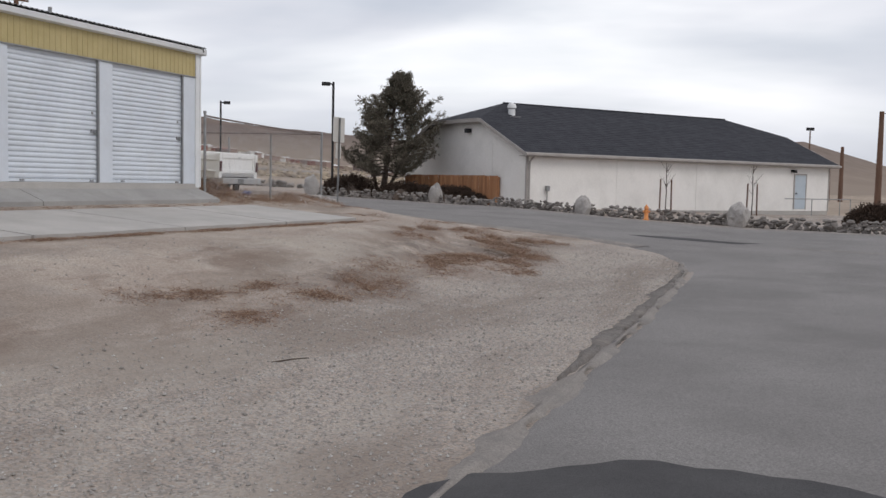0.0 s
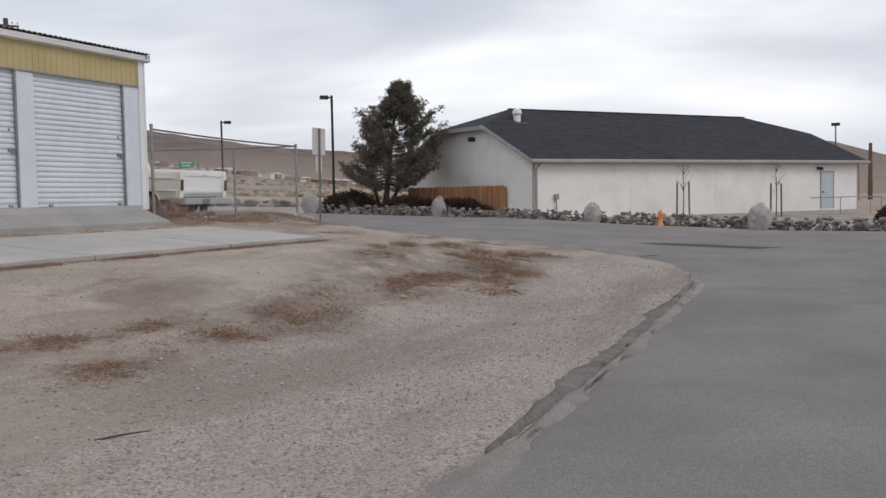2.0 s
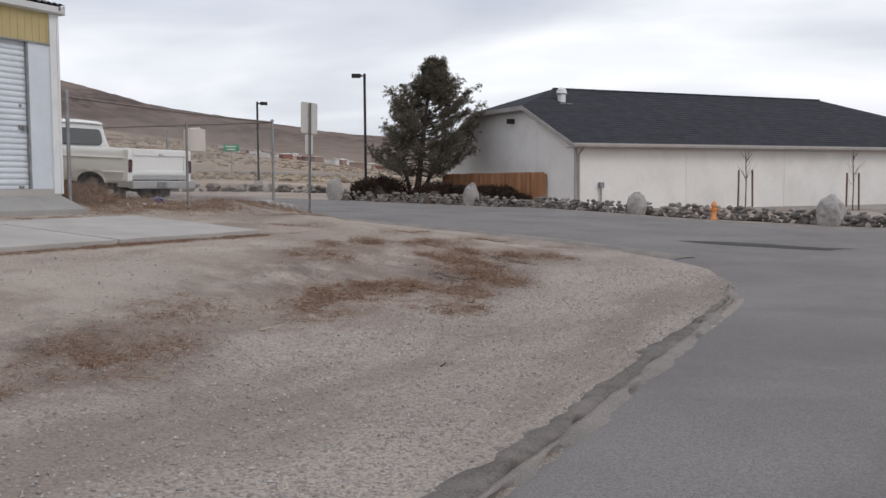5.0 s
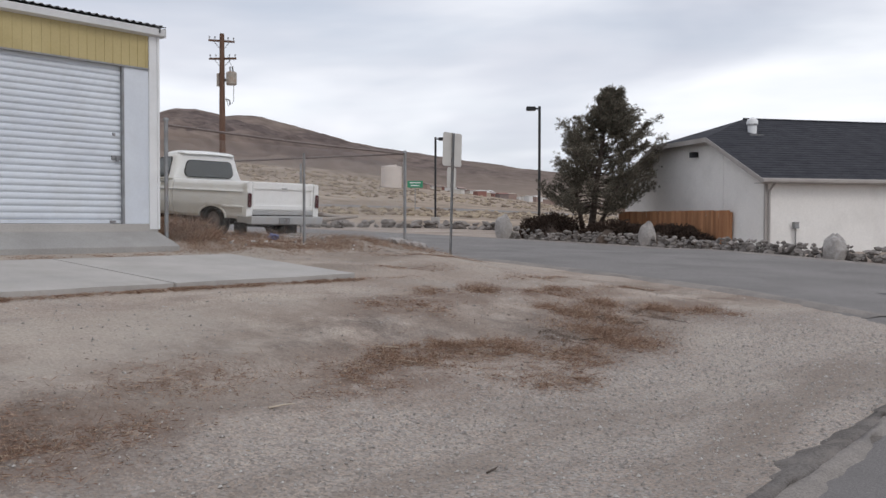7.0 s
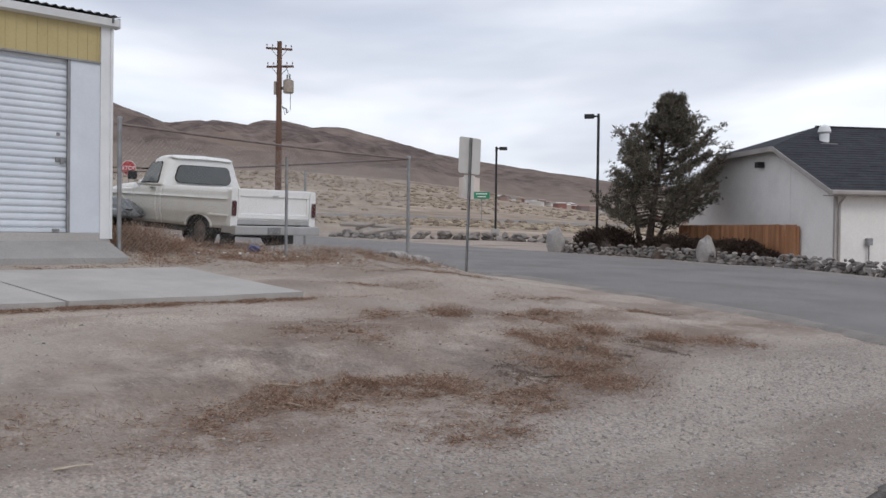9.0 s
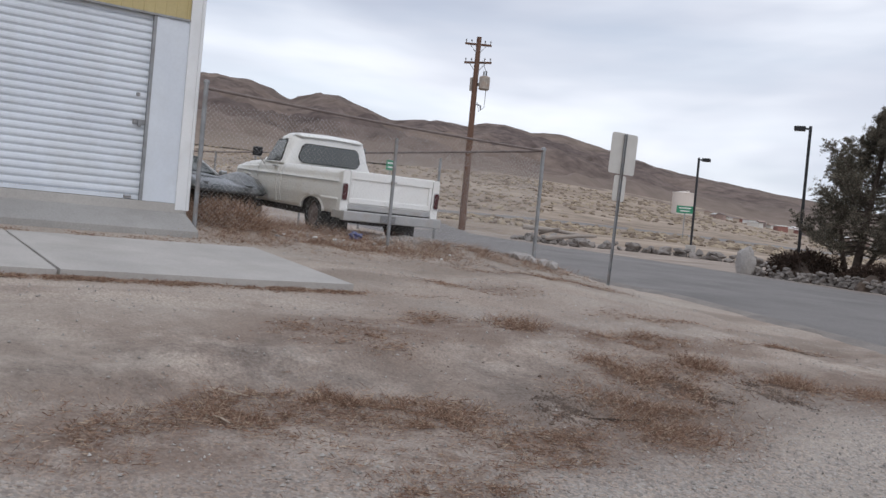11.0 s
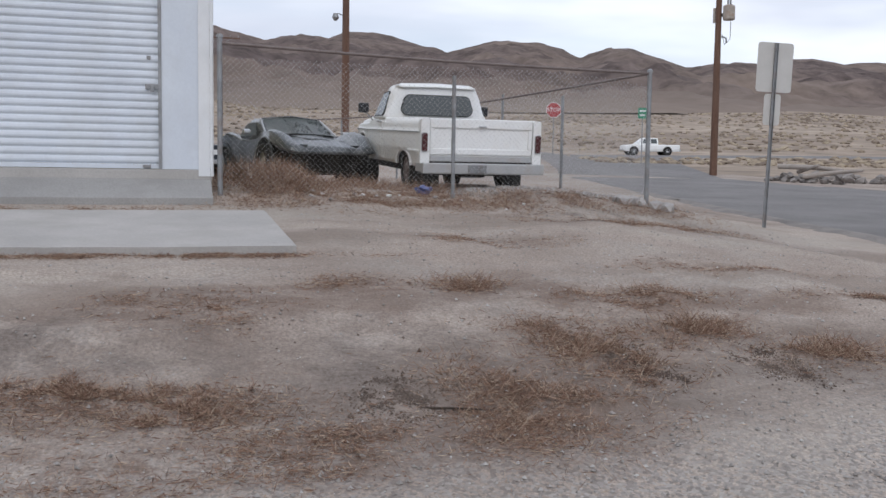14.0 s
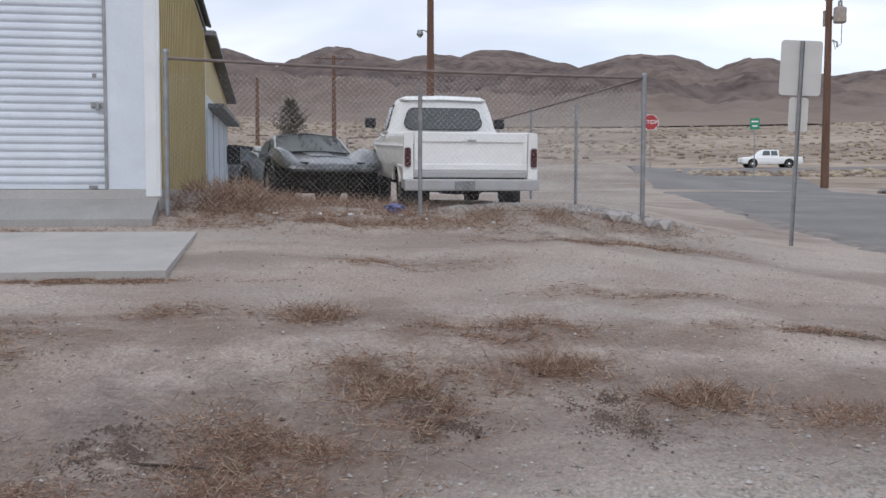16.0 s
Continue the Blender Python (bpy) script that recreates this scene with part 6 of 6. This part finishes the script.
def board_fence():
    a, b = Vector((-14.1, 44.95, 0)), Vector((-20.3, 47.3, 0))
    f = thing("wooden_fence", pose(0, 0, 0), "reddish cedar board fence beside the white building", "fence")
    d = (b - a).normalized()
    L = (b - a).length
    ang = math.degrees(math.atan2(d.y, d.x))
    z0 = 0.25
    bd = part("board", add_box(bmesh.new(), 0, 0.135, -0.011, 0.011, 0, 1.62, 0.004), CEDAR, f)
    bd.matrix_basis = pose(a.x, a.y, z0, 0, 0, ang)
    s, rng = 0.142, random.Random(3)
    while s < L - 0.14:
        p = a + d * s
        place(bd, "board", f, pose(p.x, p.y, z0 + rng.uniform(-0.015, 0.015), 0, rng.uniform(-0.4, 0.4), ang))
        s += 0.142
    n = Vector((-d.y, d.x, 0))
    for zz in (0.55, 1.5):
        p = a + n * -0.03
        part("rail", add_box(bmesh.new(), 0, L, -0.02, 0.018, zz, zz + 0.09, 0, pose(p.x, p.y, 0, 0, 0, ang)), CEDAR, f)
    for k in range(4):
        p = a + d * (L * k / 3) - n * 0.08
        part("post", box(p.x - 0.045, p.x + 0.045, p.y - 0.045, p.y + 0.045, -0.2, 1.8), CEDAR, f)


board_fence()


def blades(bm_v, bm_f, base, direction, length, width, seed_rng):
    """One thin pointed leaf as two triangles."""
    d = Vector(direction).normalized()
    side = d.cross(Vector((seed_rng.uniform(-1, 1), seed_rng.uniform(-1, 1), seed_rng.uniform(-0.3, 1)))).normalized() * width
    k = len(bm_v)
    b = Vector(base)
    mid = b + d * length * 0.5
    bm_v += [b, mid + side, mid - side, b + d * length]
    bm_f += [(k, k + 1, k + 2), (k + 1, k + 3, k + 2)]


def from_lists(name, v, f, material, parent=None, label=""):
    me = bpy.data.meshes.new(name)
    me.from_pydata([tuple(p) for p in v], [], f)
    me.materials.append(material)
    o = new(name, me)
    if parent is not None:
        o.parent = parent
    if label:
        o["label"] = label
    return o


def pine(x, y, H, R, seed, label, z=None, clumps=1500, squat=0.24, lean=(0.0, 0.0)):
    """Broad pine: upswept limbs, each with side twigs that end in tufts of needles."""
    rng = random.Random(seed)
    z = ground_at(x, y) if z is None else z
    t = thing("pine_tree", pose(x, y, z), label, "tree")
    bm = bmesh.new()
    spine = [Vector((0.12 * math.sin(k * 0.9), 0.1 * math.cos(k * 1.3), H * k / 8)) for k in range(9)]
    add_tube(bm, spine, [0.17 * (1 - k / 9) + 0.015 for k in range(9)], 9)
    add_tube(bm, [spine[0] + Vector((0.1, 0, 0)), (0.55, 0.2, H * 0.16), (0.9, 0.3, H * 0.34), (1.1, 0.35, H * 0.5)], [0.12, 0.10, 0.06, 0.02], 7)
    add_tube(bm, [spine[0] + Vector((-0.1, 0, 0)), (-0.6, -0.1, H * 0.2), (-1.0, -0.2, H * 0.38), (-1.2, -0.2, H * 0.62)], [0.12, 0.09, 0.06, 0.02], 7)
    part("trunk", bm, BARK, t, "dark forked trunk")
    v, f = [], []
    limbs = bmesh.new()
    n_limb = 84
    twigs = 12
    tufts = max(2, int(clumps / (n_limb * twigs)))
    for k in range(n_limb):
        u = ((k + 0.5) / n_limb) ** 0.92
        h = H * (squat + (0.97 - squat) * u)
        a = k * 2.39996 + rng.uniform(-0.5, 0.5)
        reach = float(np.interp(u, [0, 0.15, 0.35, 0.55, 0.7, 0.85, 1], [0.80, 1.0, 1.0, 0.80, 0.45, 0.22, 0.05]))
        prof = R * reach * rng.uniform(0.72, 1.12) * (0.9 + 0.45 * noise.noise(Vector((math.cos(a) * 1.4, math.sin(a) * 1.4, u * 4 + seed)))) + 0.1
        rise = prof * (0.06 + 0.55 * u) + 0.12
        drop = 0.10 * prof * (1 - u)
        root = Vector((spine[min(8, int(h / H * 8))].x, spine[min(8, int(h / H * 8))].y, h - rise * 0.35))
        tip = Vector((math.cos(a) * prof, math.sin(a) * prof, h + rise * 0.65))
        mid = root.lerp(tip, 0.55) + Vector((0, 0, -drop - 0.08 * prof))
        add_tube(limbs, [root, mid, tip], [0.04 * (1.15 - u), 0.022, 0.008], 5, cap=False)
        for w in range(twigs):
            s = 0.30 + 0.70 * (w + rng.random()) / twigs
            p = root.lerp(mid, s / 0.55) if s < 0.55 else mid.lerp(tip, (s - 0.55) / 0.45)
            side = a + rng.choice((-1, 1)) * rng.uniform(0.3, 1.3)
            L = prof * rng.uniform(0.10, 0.24) + 0.16
            e = p + Vector((math.cos(side) * L, math.sin(side) * L, L * rng.uniform(0.25, 0.95)))
            add_tube(limbs, [p, e], [0.010, 0.004], 3, cap=False)
            for c in range(tufts):
                q = p.lerp(e, rng.uniform(0.1, 1.08)) + Vector((rng.gauss(0, 0.08), rng.gauss(0, 0.08), rng.gauss(0.02, 0.08)))
                axis = (e - p).normalized()
                for b in range(10):
                    d = axis * 0.7 + Vector((rng.gauss(0, 0.6), rng.gauss(0, 0.6), rng.gauss(0.3, 0.5)))
                    blades(v, f, q, d, rng.uniform(0.09, 0.19), rng.uniform(0.006, 0.013), rng)
    part("branchwork", limbs, BARK, t, "dark bare limbs and twigs")
    from_lists("crown", v, f, TREELEAF, t, "dull grey-green needles with gaps")
    for o in t.children:
        for q in o.data.vertices:
            u = max(0.0, q.co.z / H)
            q.co.x += lean[0] * u
            q.co.y += lean[1] * u
    return t


pine(-21.35, 46.25, 6.75, 2.6, 21, "bushy dark pine tree with forked trunk", z=0.55, clumps=14500, squat=0.20, lean=(1.0, 0.5))
pine(-90.0, 18.6, 4.7, 1.5, 33, "small dark conifer far behind the cars", clumps=500)


def bush(x, y, rx, ry, rz, n, seed, label, material=None, name="shrub", z=None, leaf=(0.06, 0.16), wide=(0.014, 0.034), core=True):
    rng = random.Random(seed)
    z = ground_at(x, y) if z is None else z
    t = thing(name, pose(x, y, z), label, "shrub")
    v, f = [], []
    for _ in range(n):
        a, e = rng.uniform(0, 2 * math.pi), math.asin(rng.uniform(0.0, 1.0))
        k = rng.uniform(0.72, 1.03) * (1 + 0.22 * noise.noise(Vector((math.cos(a) * 2, math.sin(a) * 2, e * 2 + seed))))
        d = Vector((math.cos(a) * math.cos(e), math.sin(a) * math.cos(e), math.sin(e)))
        p = Vector((d.x * rx * k, d.y * ry * k, d.z * rz * k))
        blades(v, f, p, d + Vector((rng.gauss(0, 0.6), rng.gauss(0, 0.6), rng.gauss(0.2, 0.5))), rng.uniform(*leaf), rng.uniform(*wide), rng)
    from_lists("foliage", v, f, material or DARKBUSH, t)
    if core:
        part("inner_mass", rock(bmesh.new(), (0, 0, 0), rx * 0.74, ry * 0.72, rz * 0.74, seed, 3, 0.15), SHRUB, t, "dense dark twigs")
    return t


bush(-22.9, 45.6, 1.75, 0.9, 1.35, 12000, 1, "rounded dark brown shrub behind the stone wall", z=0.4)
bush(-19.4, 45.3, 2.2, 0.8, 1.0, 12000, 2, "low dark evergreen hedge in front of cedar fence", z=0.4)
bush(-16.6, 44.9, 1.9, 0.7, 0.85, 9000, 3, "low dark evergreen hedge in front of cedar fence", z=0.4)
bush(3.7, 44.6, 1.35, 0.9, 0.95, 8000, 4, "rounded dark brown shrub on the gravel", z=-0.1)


def staked_sapling(u, seed):
    rng = random.Random(seed)
    x, y = wb_at(u, -1.5)
    z = ground_at(x, y)
    t = thing("sapling", pose(x, y, z), "thin bare sapling tied between two wooden stakes", "tree", group="staked saplings")
    for s in (-0.42, 0.42):
        part("stake", tube([(s * 0.6, s * 0.8, -0.2), (s * 0.55, s * 0.75, 1.75)], 0.045, 6), POLEWOOD, t, "dark wooden stake")
    bm = tube([(0, 0, -0.1), (0.03, 0, 1.2), (-0.02, 0.03, 2.6)], [0.035, 0.025, 0.01], 6)
    for k in range(16):
        h = rng.uniform(1.1, 2.4)
        a = rng.uniform(0, 6.28)
        L = rng.uniform(0.3, 0.8)
        add_tube(bm, [(0, 0, h), (math.cos(a) * L * 0.4, math.sin(a) * L * 0.4, h + L * 0.6), (math.cos(a) * L * 0.7, math.sin(a) * L * 0.7, h + L)], [0.010, 0.007, 0.003], 4, cap=False)
    part("stem", bm, BARK, t, "thin bare branches")


staked_sapling(8.0, 1)
staked_sapling(14.6, 2)


def hand_rail():
    r = thing("hand_rail", pose(0, 0, 0), "grey pipe railing beside the service door", "railing")
    pts = [wb_at(u, -1.3) for u in (17.6, 20.0, 22.6, 23.6)]
    zs = [ground_at(*p) for p in pts]
    part("top_bar", tube([(p[0], p[1], z + 0.95) for p, z in zip(pts, [0.0] * 4)], 0.03, 6), GALV, r)
    for p in pts[1:]:
        part("upright", tube([(p[0], p[1], ground_at(*p) - 0.1), (p[0], p[1], 0.95)], 0.025, 6), GALV, r)


hand_rail()


# ---- road details ----
def patch(name, cx, cy, rx, ry, ang, lift, material, seed, label, wob=0.18):
    bm = bmesh.new()
    n, rings = 56, 5
    cen = bm.verts.new((cx, cy, ground_at(cx, cy) + lift))
    prev = None
    ca, sa = math.cos(radians(ang)), math.sin(radians(ang))
    for r in range(1, rings + 1):
        row = []
        for k in range(n):
            a = 2 * math.pi * k / n
            q = r / rings * (1 + wob * noise.noise(Vector((math.cos(a) * 1.6, math.sin(a) * 1.6, seed))) + wob * 0.5 * noise.noise(Vector((math.cos(a) * 6, math.sin(a) * 6, seed))))
            lx, ly = math.cos(a) * rx * q, math.sin(a) * ry * q
            x, y = cx + lx * ca - ly * sa, cy + lx * sa + ly * ca
            row.append(bm.verts.new((x, y, ground_at(x, y) + lift - (0.012 if r == rings else 0))))
        for k in range(n):
            if prev is None:
                bm.faces.new((cen, row[k], row[(k + 1) % n]))
            else:
                bm.faces.new((prev[k], row[k], row[(k + 1) % n], prev[(k + 1) % n]))
        prev = row
    o = part(name, bm, material, None, smooth=True)
    return tagged(o, label, "road patch", kind="structure")


patch("road_patch", 1.3, 2.25, 2.15, 1.75, -10, 0.05, FRESH, 1, "dark fresh asphalt patch on the road")
patch("road_patch", -2.3, 28.6, 1.9, 0.45, 8, 0.05, FRESH, 2, "dark stain on the side street", 0.3)
sandm = mat("washed_sand", (0.225, 0.205, 0.19), (0.30, 0.272, 0.248), 1.6, 0.95, bump=0.6, fine=0.28, fine_scale=50, stain=(0.19, 0.177, 0.17), stain_scale=1.5, stain_amt=0.9, spec=0.1)
crumbm = mat("crumbled_edge", (0.135, 0.122, 0.113), (0.19, 0.174, 0.163), 2.0, 0.95, bump=0.8, fine=0.35, fine_scale=40, stain=(0.27, 0.24, 0.215), stain_scale=2.4, stain_amt=0.8, spec=0.1)
EDGE = [(-0.75, 0), (-0.92, 6), (-1.04, 11), (-1.26, 16), (-1.5, 19.5), (-1.88, 21.5)]
st = ribbon("road_edge", [(x + 0.02, y) for x, y in EDGE], [(x + 0.20, y) for x, y in EDGE], 320, 3, 0.044, sandm, jag=0.30, seed=5)
tagged(st, "sand washed over the asphalt edge", "road edge", kind="structure")
CRUMB = [(-0.95, 7), (-1.05, 9), (-1.06, 11), (-1.28, 16), (-1.5, 19.2)]
EDGE2L = [(-0.97, 6.5)] + [(x - 0.16, y) for x, y in CRUMB[1:-1]] + [(-1.5, 19.6)]
EDGE2R = [(-0.96, 6.5)] + [(x + 0.16, y) for x, y in CRUMB[1:-1]] + [(-1.49, 19.6)]
st = ribbon("road_edge", EDGE2L, EDGE2R, 420, 3, 0.046, crumbm, jag=0.20, seed=8)
tagged(st, "dark crumbled asphalt edge", "road edge", kind="structure")
st = ribbon("road_edge", [(-3.4, 24.4), (-6.4, 26.0), (-9.5, 26.8), (-13, 27.6), (-19, 29.1), (-28, 31.5)], [(-2.9, 24.8), (-6.2, 26.6), (-9.4, 27.3), (-12.9, 28.1), (-18.9, 29.6), (-27.9, 32)], 160, 3, 0.05, sandm, jag=0.3, seed=6)
tagged(st, "sand washed over the street edge", "road edge", kind="structure")
st = ribbon("road_edge", [(5, 34.0), (0, 35.4), (-5, 35.7), (-10.5, 38.6), (-16, 41.0), (-23, 42.2), (-34, 43)], [(6, 35.3), (0, 36.9), (-5, 37.2), (-10.5, 40.0), (-16, 42.3), (-23, 43.3), (-34, 44)], 90, 3, 0.055, sandm, jag=0.25, seed=7)
tagged(st, "sandy shoulder along the stone wall", "road edge", kind="structure")
st = ribbon("road_line", [(0.5, 27.4), (4.5, 26.6)], [(0.5, 27.62), (4.5, 26.82)], 20, 2, 0.052, sandm, jag=0.05, seed=9)
tagged(st, "faded pale line on the asphalt", "road marking", kind="structure")


# ---- dead weeds, litter and stones on the lot ----
def weed_patch(cx, cy, rx, ry, ang, n, tall, seed, label="patch of matted rust-brown dead weeds on the dirt"):
    rng = random.Random(seed * 13 + 1)
    v, f = [], []
    ca, sa = math.cos(radians(ang)), math.sin(radians(ang))
    made = 0
    n = int(n * 1.5)
    while made < n:
        lx, ly = rng.gauss(0, 0.6), rng.gauss(0, 0.6)
        if noise.noise(Vector((lx * rx * 2.6, ly * ry * 1.6, seed * 3.1))) + 0.5 * noise.noise(Vector((lx * rx * 8, ly * ry * 5, seed))) < 0.02 and rng.random() < 0.88:
            continue
        x, y = cx + lx * rx * ca - ly * ry * sa, cy + lx * rx * sa + ly * ry * ca
        z = full_ground(x, y) + 0.004
        a = rng.uniform(0, 2 * math.pi)
        if rng.random() < 0.62:
            d = (math.cos(a), math.sin(a), rng.uniform(-0.02, 0.12))
            blades(v, f, (x, y, z + rng.uniform(0, 0.012)), d, rng.uniform(0.02, 0.085), rng.uniform(0.0012, 0.0042), rng)
        else:
            d = (math.cos(a), math.sin(a), rng.uniform(0.2, 1.5))
            blades(v, f, (x, y, z), d, rng.uniform(0.25, 1.0) * tall, rng.uniform(0.0010, 0.0026), rng)
        made += 1
    o = from_lists("dead_weeds", v, f, REDWEED)
    return tagged(o, label, "weeds", "dead weeds on the lot", kind="stuff")


for k, p in enumerate(PATCHES):
    weed_patch(*p, k + 1)
for k, (y, n) in enumerate(((17.9, 2600), (19.2, 3400), (20.6, 3000), (22.0, 2200), (23.4, 1600))):
    weed_patch(-12.55, y, 0.62, 1.0, 0, n, 0.2, 60 + k, "tangle of dry brown weeds at the fence foot")
for k, (x, y, n) in enumerate(((-14.2, 18.6, 2600), (-15.0, 19.6, 2200), (-15.6, 18.4, 2000), (-14.0, 20.4, 1500))):
    weed_patch(x, y, 0.9, 0.8, 0, n, 0.36, 70 + k, "tall dry brown weeds around the parked cars")
for k, (y, n) in enumerate(((16.6, 3000), (14.6, 3000), (12.6, 2600), (10.4, 2200), (8.0, 2000))):
    weed_patch(-8.64 + 0.02 * (y - 17), y, 0.09, 1.3, 0, n, 0.06, 80 + k, "dry weeds along the broken slab edge")
for k, y in enumerate((15.5, 12.0, 8.0)):
    weed_patch(-11.8, y, 0.16, 2.0, 0, 700, 0.06, 90 + k, "dry weeds between apron and slab")
for k, (x, y) in enumerate(((-13.0, 18.15), (-13.3, 17.7), (-13.7, 18.2))):
    bush(x, y, 0.5, 0.4, 0.36, 1500, 40 + k, "dry brown tumbleweed tangled at the fence", REDWEED, "tumbleweed", z=full_ground(x, y) - 0.05, leaf=(0.1, 0.28), wide=(0.0015, 0.004), core=False)


def scatter(name, label, category, count, region, sizes, material, seed, keep=None):
    rng = np.random.default_rng(seed)
    x0, x1, y0, y1 = region
    base = np.array([(1, 0, 0), (0, 1, 0), (-1, 0, 0), (0, -1, 0), (0, 0, 0.75), (0, 0, -0.4)], float)
    tri = [(0, 1, 4), (1, 2, 4), (2, 3, 4), (3, 0, 4), (1, 0, 5), (2, 1, 5), (3, 2, 5), (0, 3, 5)]
    V, F = [], []
    made = 0
    while made < count:
        x, y = rng.uniform(x0, x1), rng.uniform(y0, y1)
        if keep is not None and not keep(x, y, rng):
            continue
        s = sizes[0] * (sizes[1] / sizes[0]) ** (rng.random() ** 2.2)
        a = rng.uniform(0, 6.28)
        k = base * (1 + rng.uniform(-0.35, 0.35, base.shape)) * s
        ca, sa = math.cos(a), math.sin(a)
        z = full_ground(x, y) + s * 0.2
        o = len(V)
        V += [(x + p[0] * ca - p[1] * sa * 0.7, y + p[0] * sa + p[1] * ca * 0.7, z + p[2]) for p in k]
        F += [(a0 + o, b0 + o, c0 + o) for a0, b0, c0 in tri]
        made += 1
    return tagged(from_lists(name, V, F, material), label, category, kind="stuff")


scatter("gravel", "loose grey stone chips on the road shoulder", "gravel", 17000, (-5.2, -0.95, 0, 23), (0.008, 0.024), PEBBLE, 1, lambda x, y, r: x < -0.88 - 0.028 * y and r.random() < min(1, (x + 5.6) / 2.2))
scatter("gravel", "loose stones scattered over the dirt lot", "gravel", 9000, (-12, -3.6, 6, 26), (0.005, 0.02), PEBBLE, 2, lambda x, y, r: not (x < -8.3 and y < 18.1))
scatter("gravel", "dark clods of dirt on the lot", "dirt clods", 110, (-6.6, -4.8, 16.8, 21.5), (0.008, 0.032), DARKDIRT, 3)
scatter("gravel", "grey gravel mound at the fence corner", "gravel", 5000, (-16.5, -12.9, 20.6, 24.6), (0.012, 0.04), PEBBLE, 4)
for k, (cx, cy, rx, ry) in enumerate(((-5.55, 19.75, 0.32, 0.22), (-5.55, 20.85, 0.38, 0.24), (-7.05, 23.3, 0.08, 0.5), (-11.15, 22.75, 0.12, 0.8), (-5.3, 18.0, 0.3, 0.35))):
    rng2 = random.Random(k)
    weedless = scatter("damp_soil", "dark freshly dug soil on the lot", "soil", 2200, (cx - 1.6 * rx, cx + 1.6 * rx, cy - 1.6 * ry, cy + 1.6 * ry), (0.004, 0.014), DARKDIRT, 20 + k, lambda x, y, r, c=(cx, cy, rx, ry): r.random() < math.exp(-1.6 * (((x - c[0]) / c[2]) ** 2 + ((y - c[1]) / c[3]) ** 2)) * (0.6 + 1.4 * noise.noise(Vector((x * 6, y * 6, 0)))))


# rubble, litter and sticks
def rubble():
    rng = random.Random(9)
    for k in range(16):
        x, y = -12.75 + rng.gauss(0, 0.22), 23.55 + rng.gauss(0, 0.32)
        s = rng.uniform(0.05, 0.16)
        o = part("rubble_chunk", rock(bmesh.new(), (0, 0, 0), s * 1.3, s, s * 0.7, k + 2, 1, 0.5, 0.4), BOULDER)
        o.location = (x, y, full_ground(x, y) + s * 0.25)
        tagged(o, "broken pale concrete chunk at the fence post", "rubble", "rubble at the fence corner")
    for k in range(26):
        x, y = -12.55 + rng.gauss(0, 0.25), rng.uniform(18.4, 21.5)
        s = rng.uniform(0.012, 0.04)
        o = part("litter", rock(bmesh.new(), (0, 0, 0), s * 1.4, s, s * 0.5, k + 40, 1, 0.6, 0.2), BOULDER if k % 3 else LETTER)
        o.location = (x, y, full_ground(x, y) + s * 0.3 + 0.03)
        tagged(o, "scrap of white litter among dry weeds", "litter", "litter along the fence")
    o = part("plastic_bag", rock(bmesh.new(), (0, 0, 0.05), 0.17, 0.1, 0.07, 77, 3, 0.7), BLUEBAG)
    o.location = (-13.3, 20.28, full_ground(-13.3, 20.28))
    tagged(o, "crumpled blue plastic bag in the weeds", "plastic bag")
    for k, (x, y, a, L) in enumerate(((-3.5, 5.75, 60, 0.42), (-5.9, 15.2, 30, 0.5), (-5.1, 18.2, 70, 0.55), (-5.4, 15.0, 10, 0.3), (-3.0, 13.2, 100, 0.18), (-4.9, 12.9, 80, 0.25))):
        z = full_ground(x, y) + 0.012
        dx, dy = math.cos(radians(a)) * L / 2, math.sin(radians(a)) * L / 2
        o = part("stick", tube([(-dx, -dy, 0), (0.02, 0.01, 0.012), (dx, dy, 0.004)], [0.009, 0.008, 0.004], 5), mat("dry_stick_%d" % k, (0.4, 0.33, 0.26), (0.5, 0.42, 0.33)) if k % 2 else BARK)
        o.location = (x, y, z)
        tagged(o, "dry broken stick lying on the dirt", "stick", "sticks on the lot")


rubble()


# ---- desert scrub on the far slope ----
def scrub():
    rng = np.random.default_rng(4)
    V, F = [], []
    ico = bmesh.new()
    bmesh.ops.create_icosphere(ico, subdivisions=1, radius=1.0)
    base = np.array([v.co[:] for v in ico.verts])
    tri = [[v.index for v in fc.verts] for fc in ico.faces]
    ico.free()
    made = 0
    while made < 7500:
        a, d = rng.uniform(108, 196), 72 + 330 * rng.random() ** 1.6
        x, y = 0.5 + d * math.cos(radians(a)), 15 + d * math.sin(radians(a))
        if -101 < x + 0.0 < -60 and y < 200 and abs(x + 83 - 0.16 * (y - 40)) < 9:
            continue
        if noise.noise(Vector((x * 0.03, y * 0.03, 0))) < -0.15 and rng.random() < 0.8:
            continue
        s = rng.uniform(0.10, 0.36) * (1 + d / 300)
        p = base * (1 + rng.uniform(-0.35, 0.35, base.shape)) * (s, s, s * 0.55)
        z = ground_at(x, y)
        if z < 0.3:
            continue
        o = len(V)
        V += [(x + q[0], y + q[1], z + 0.1 * s + q[2]) for q in p]
        F += [[t + o for t in f3] for f3 in tri]
        made += 1
    return tagged(from_lists("sagebrush", V, F, SCRUB), "dry sagebrush clumps dotting the desert slope", "sagebrush", kind="stuff")


scrub()
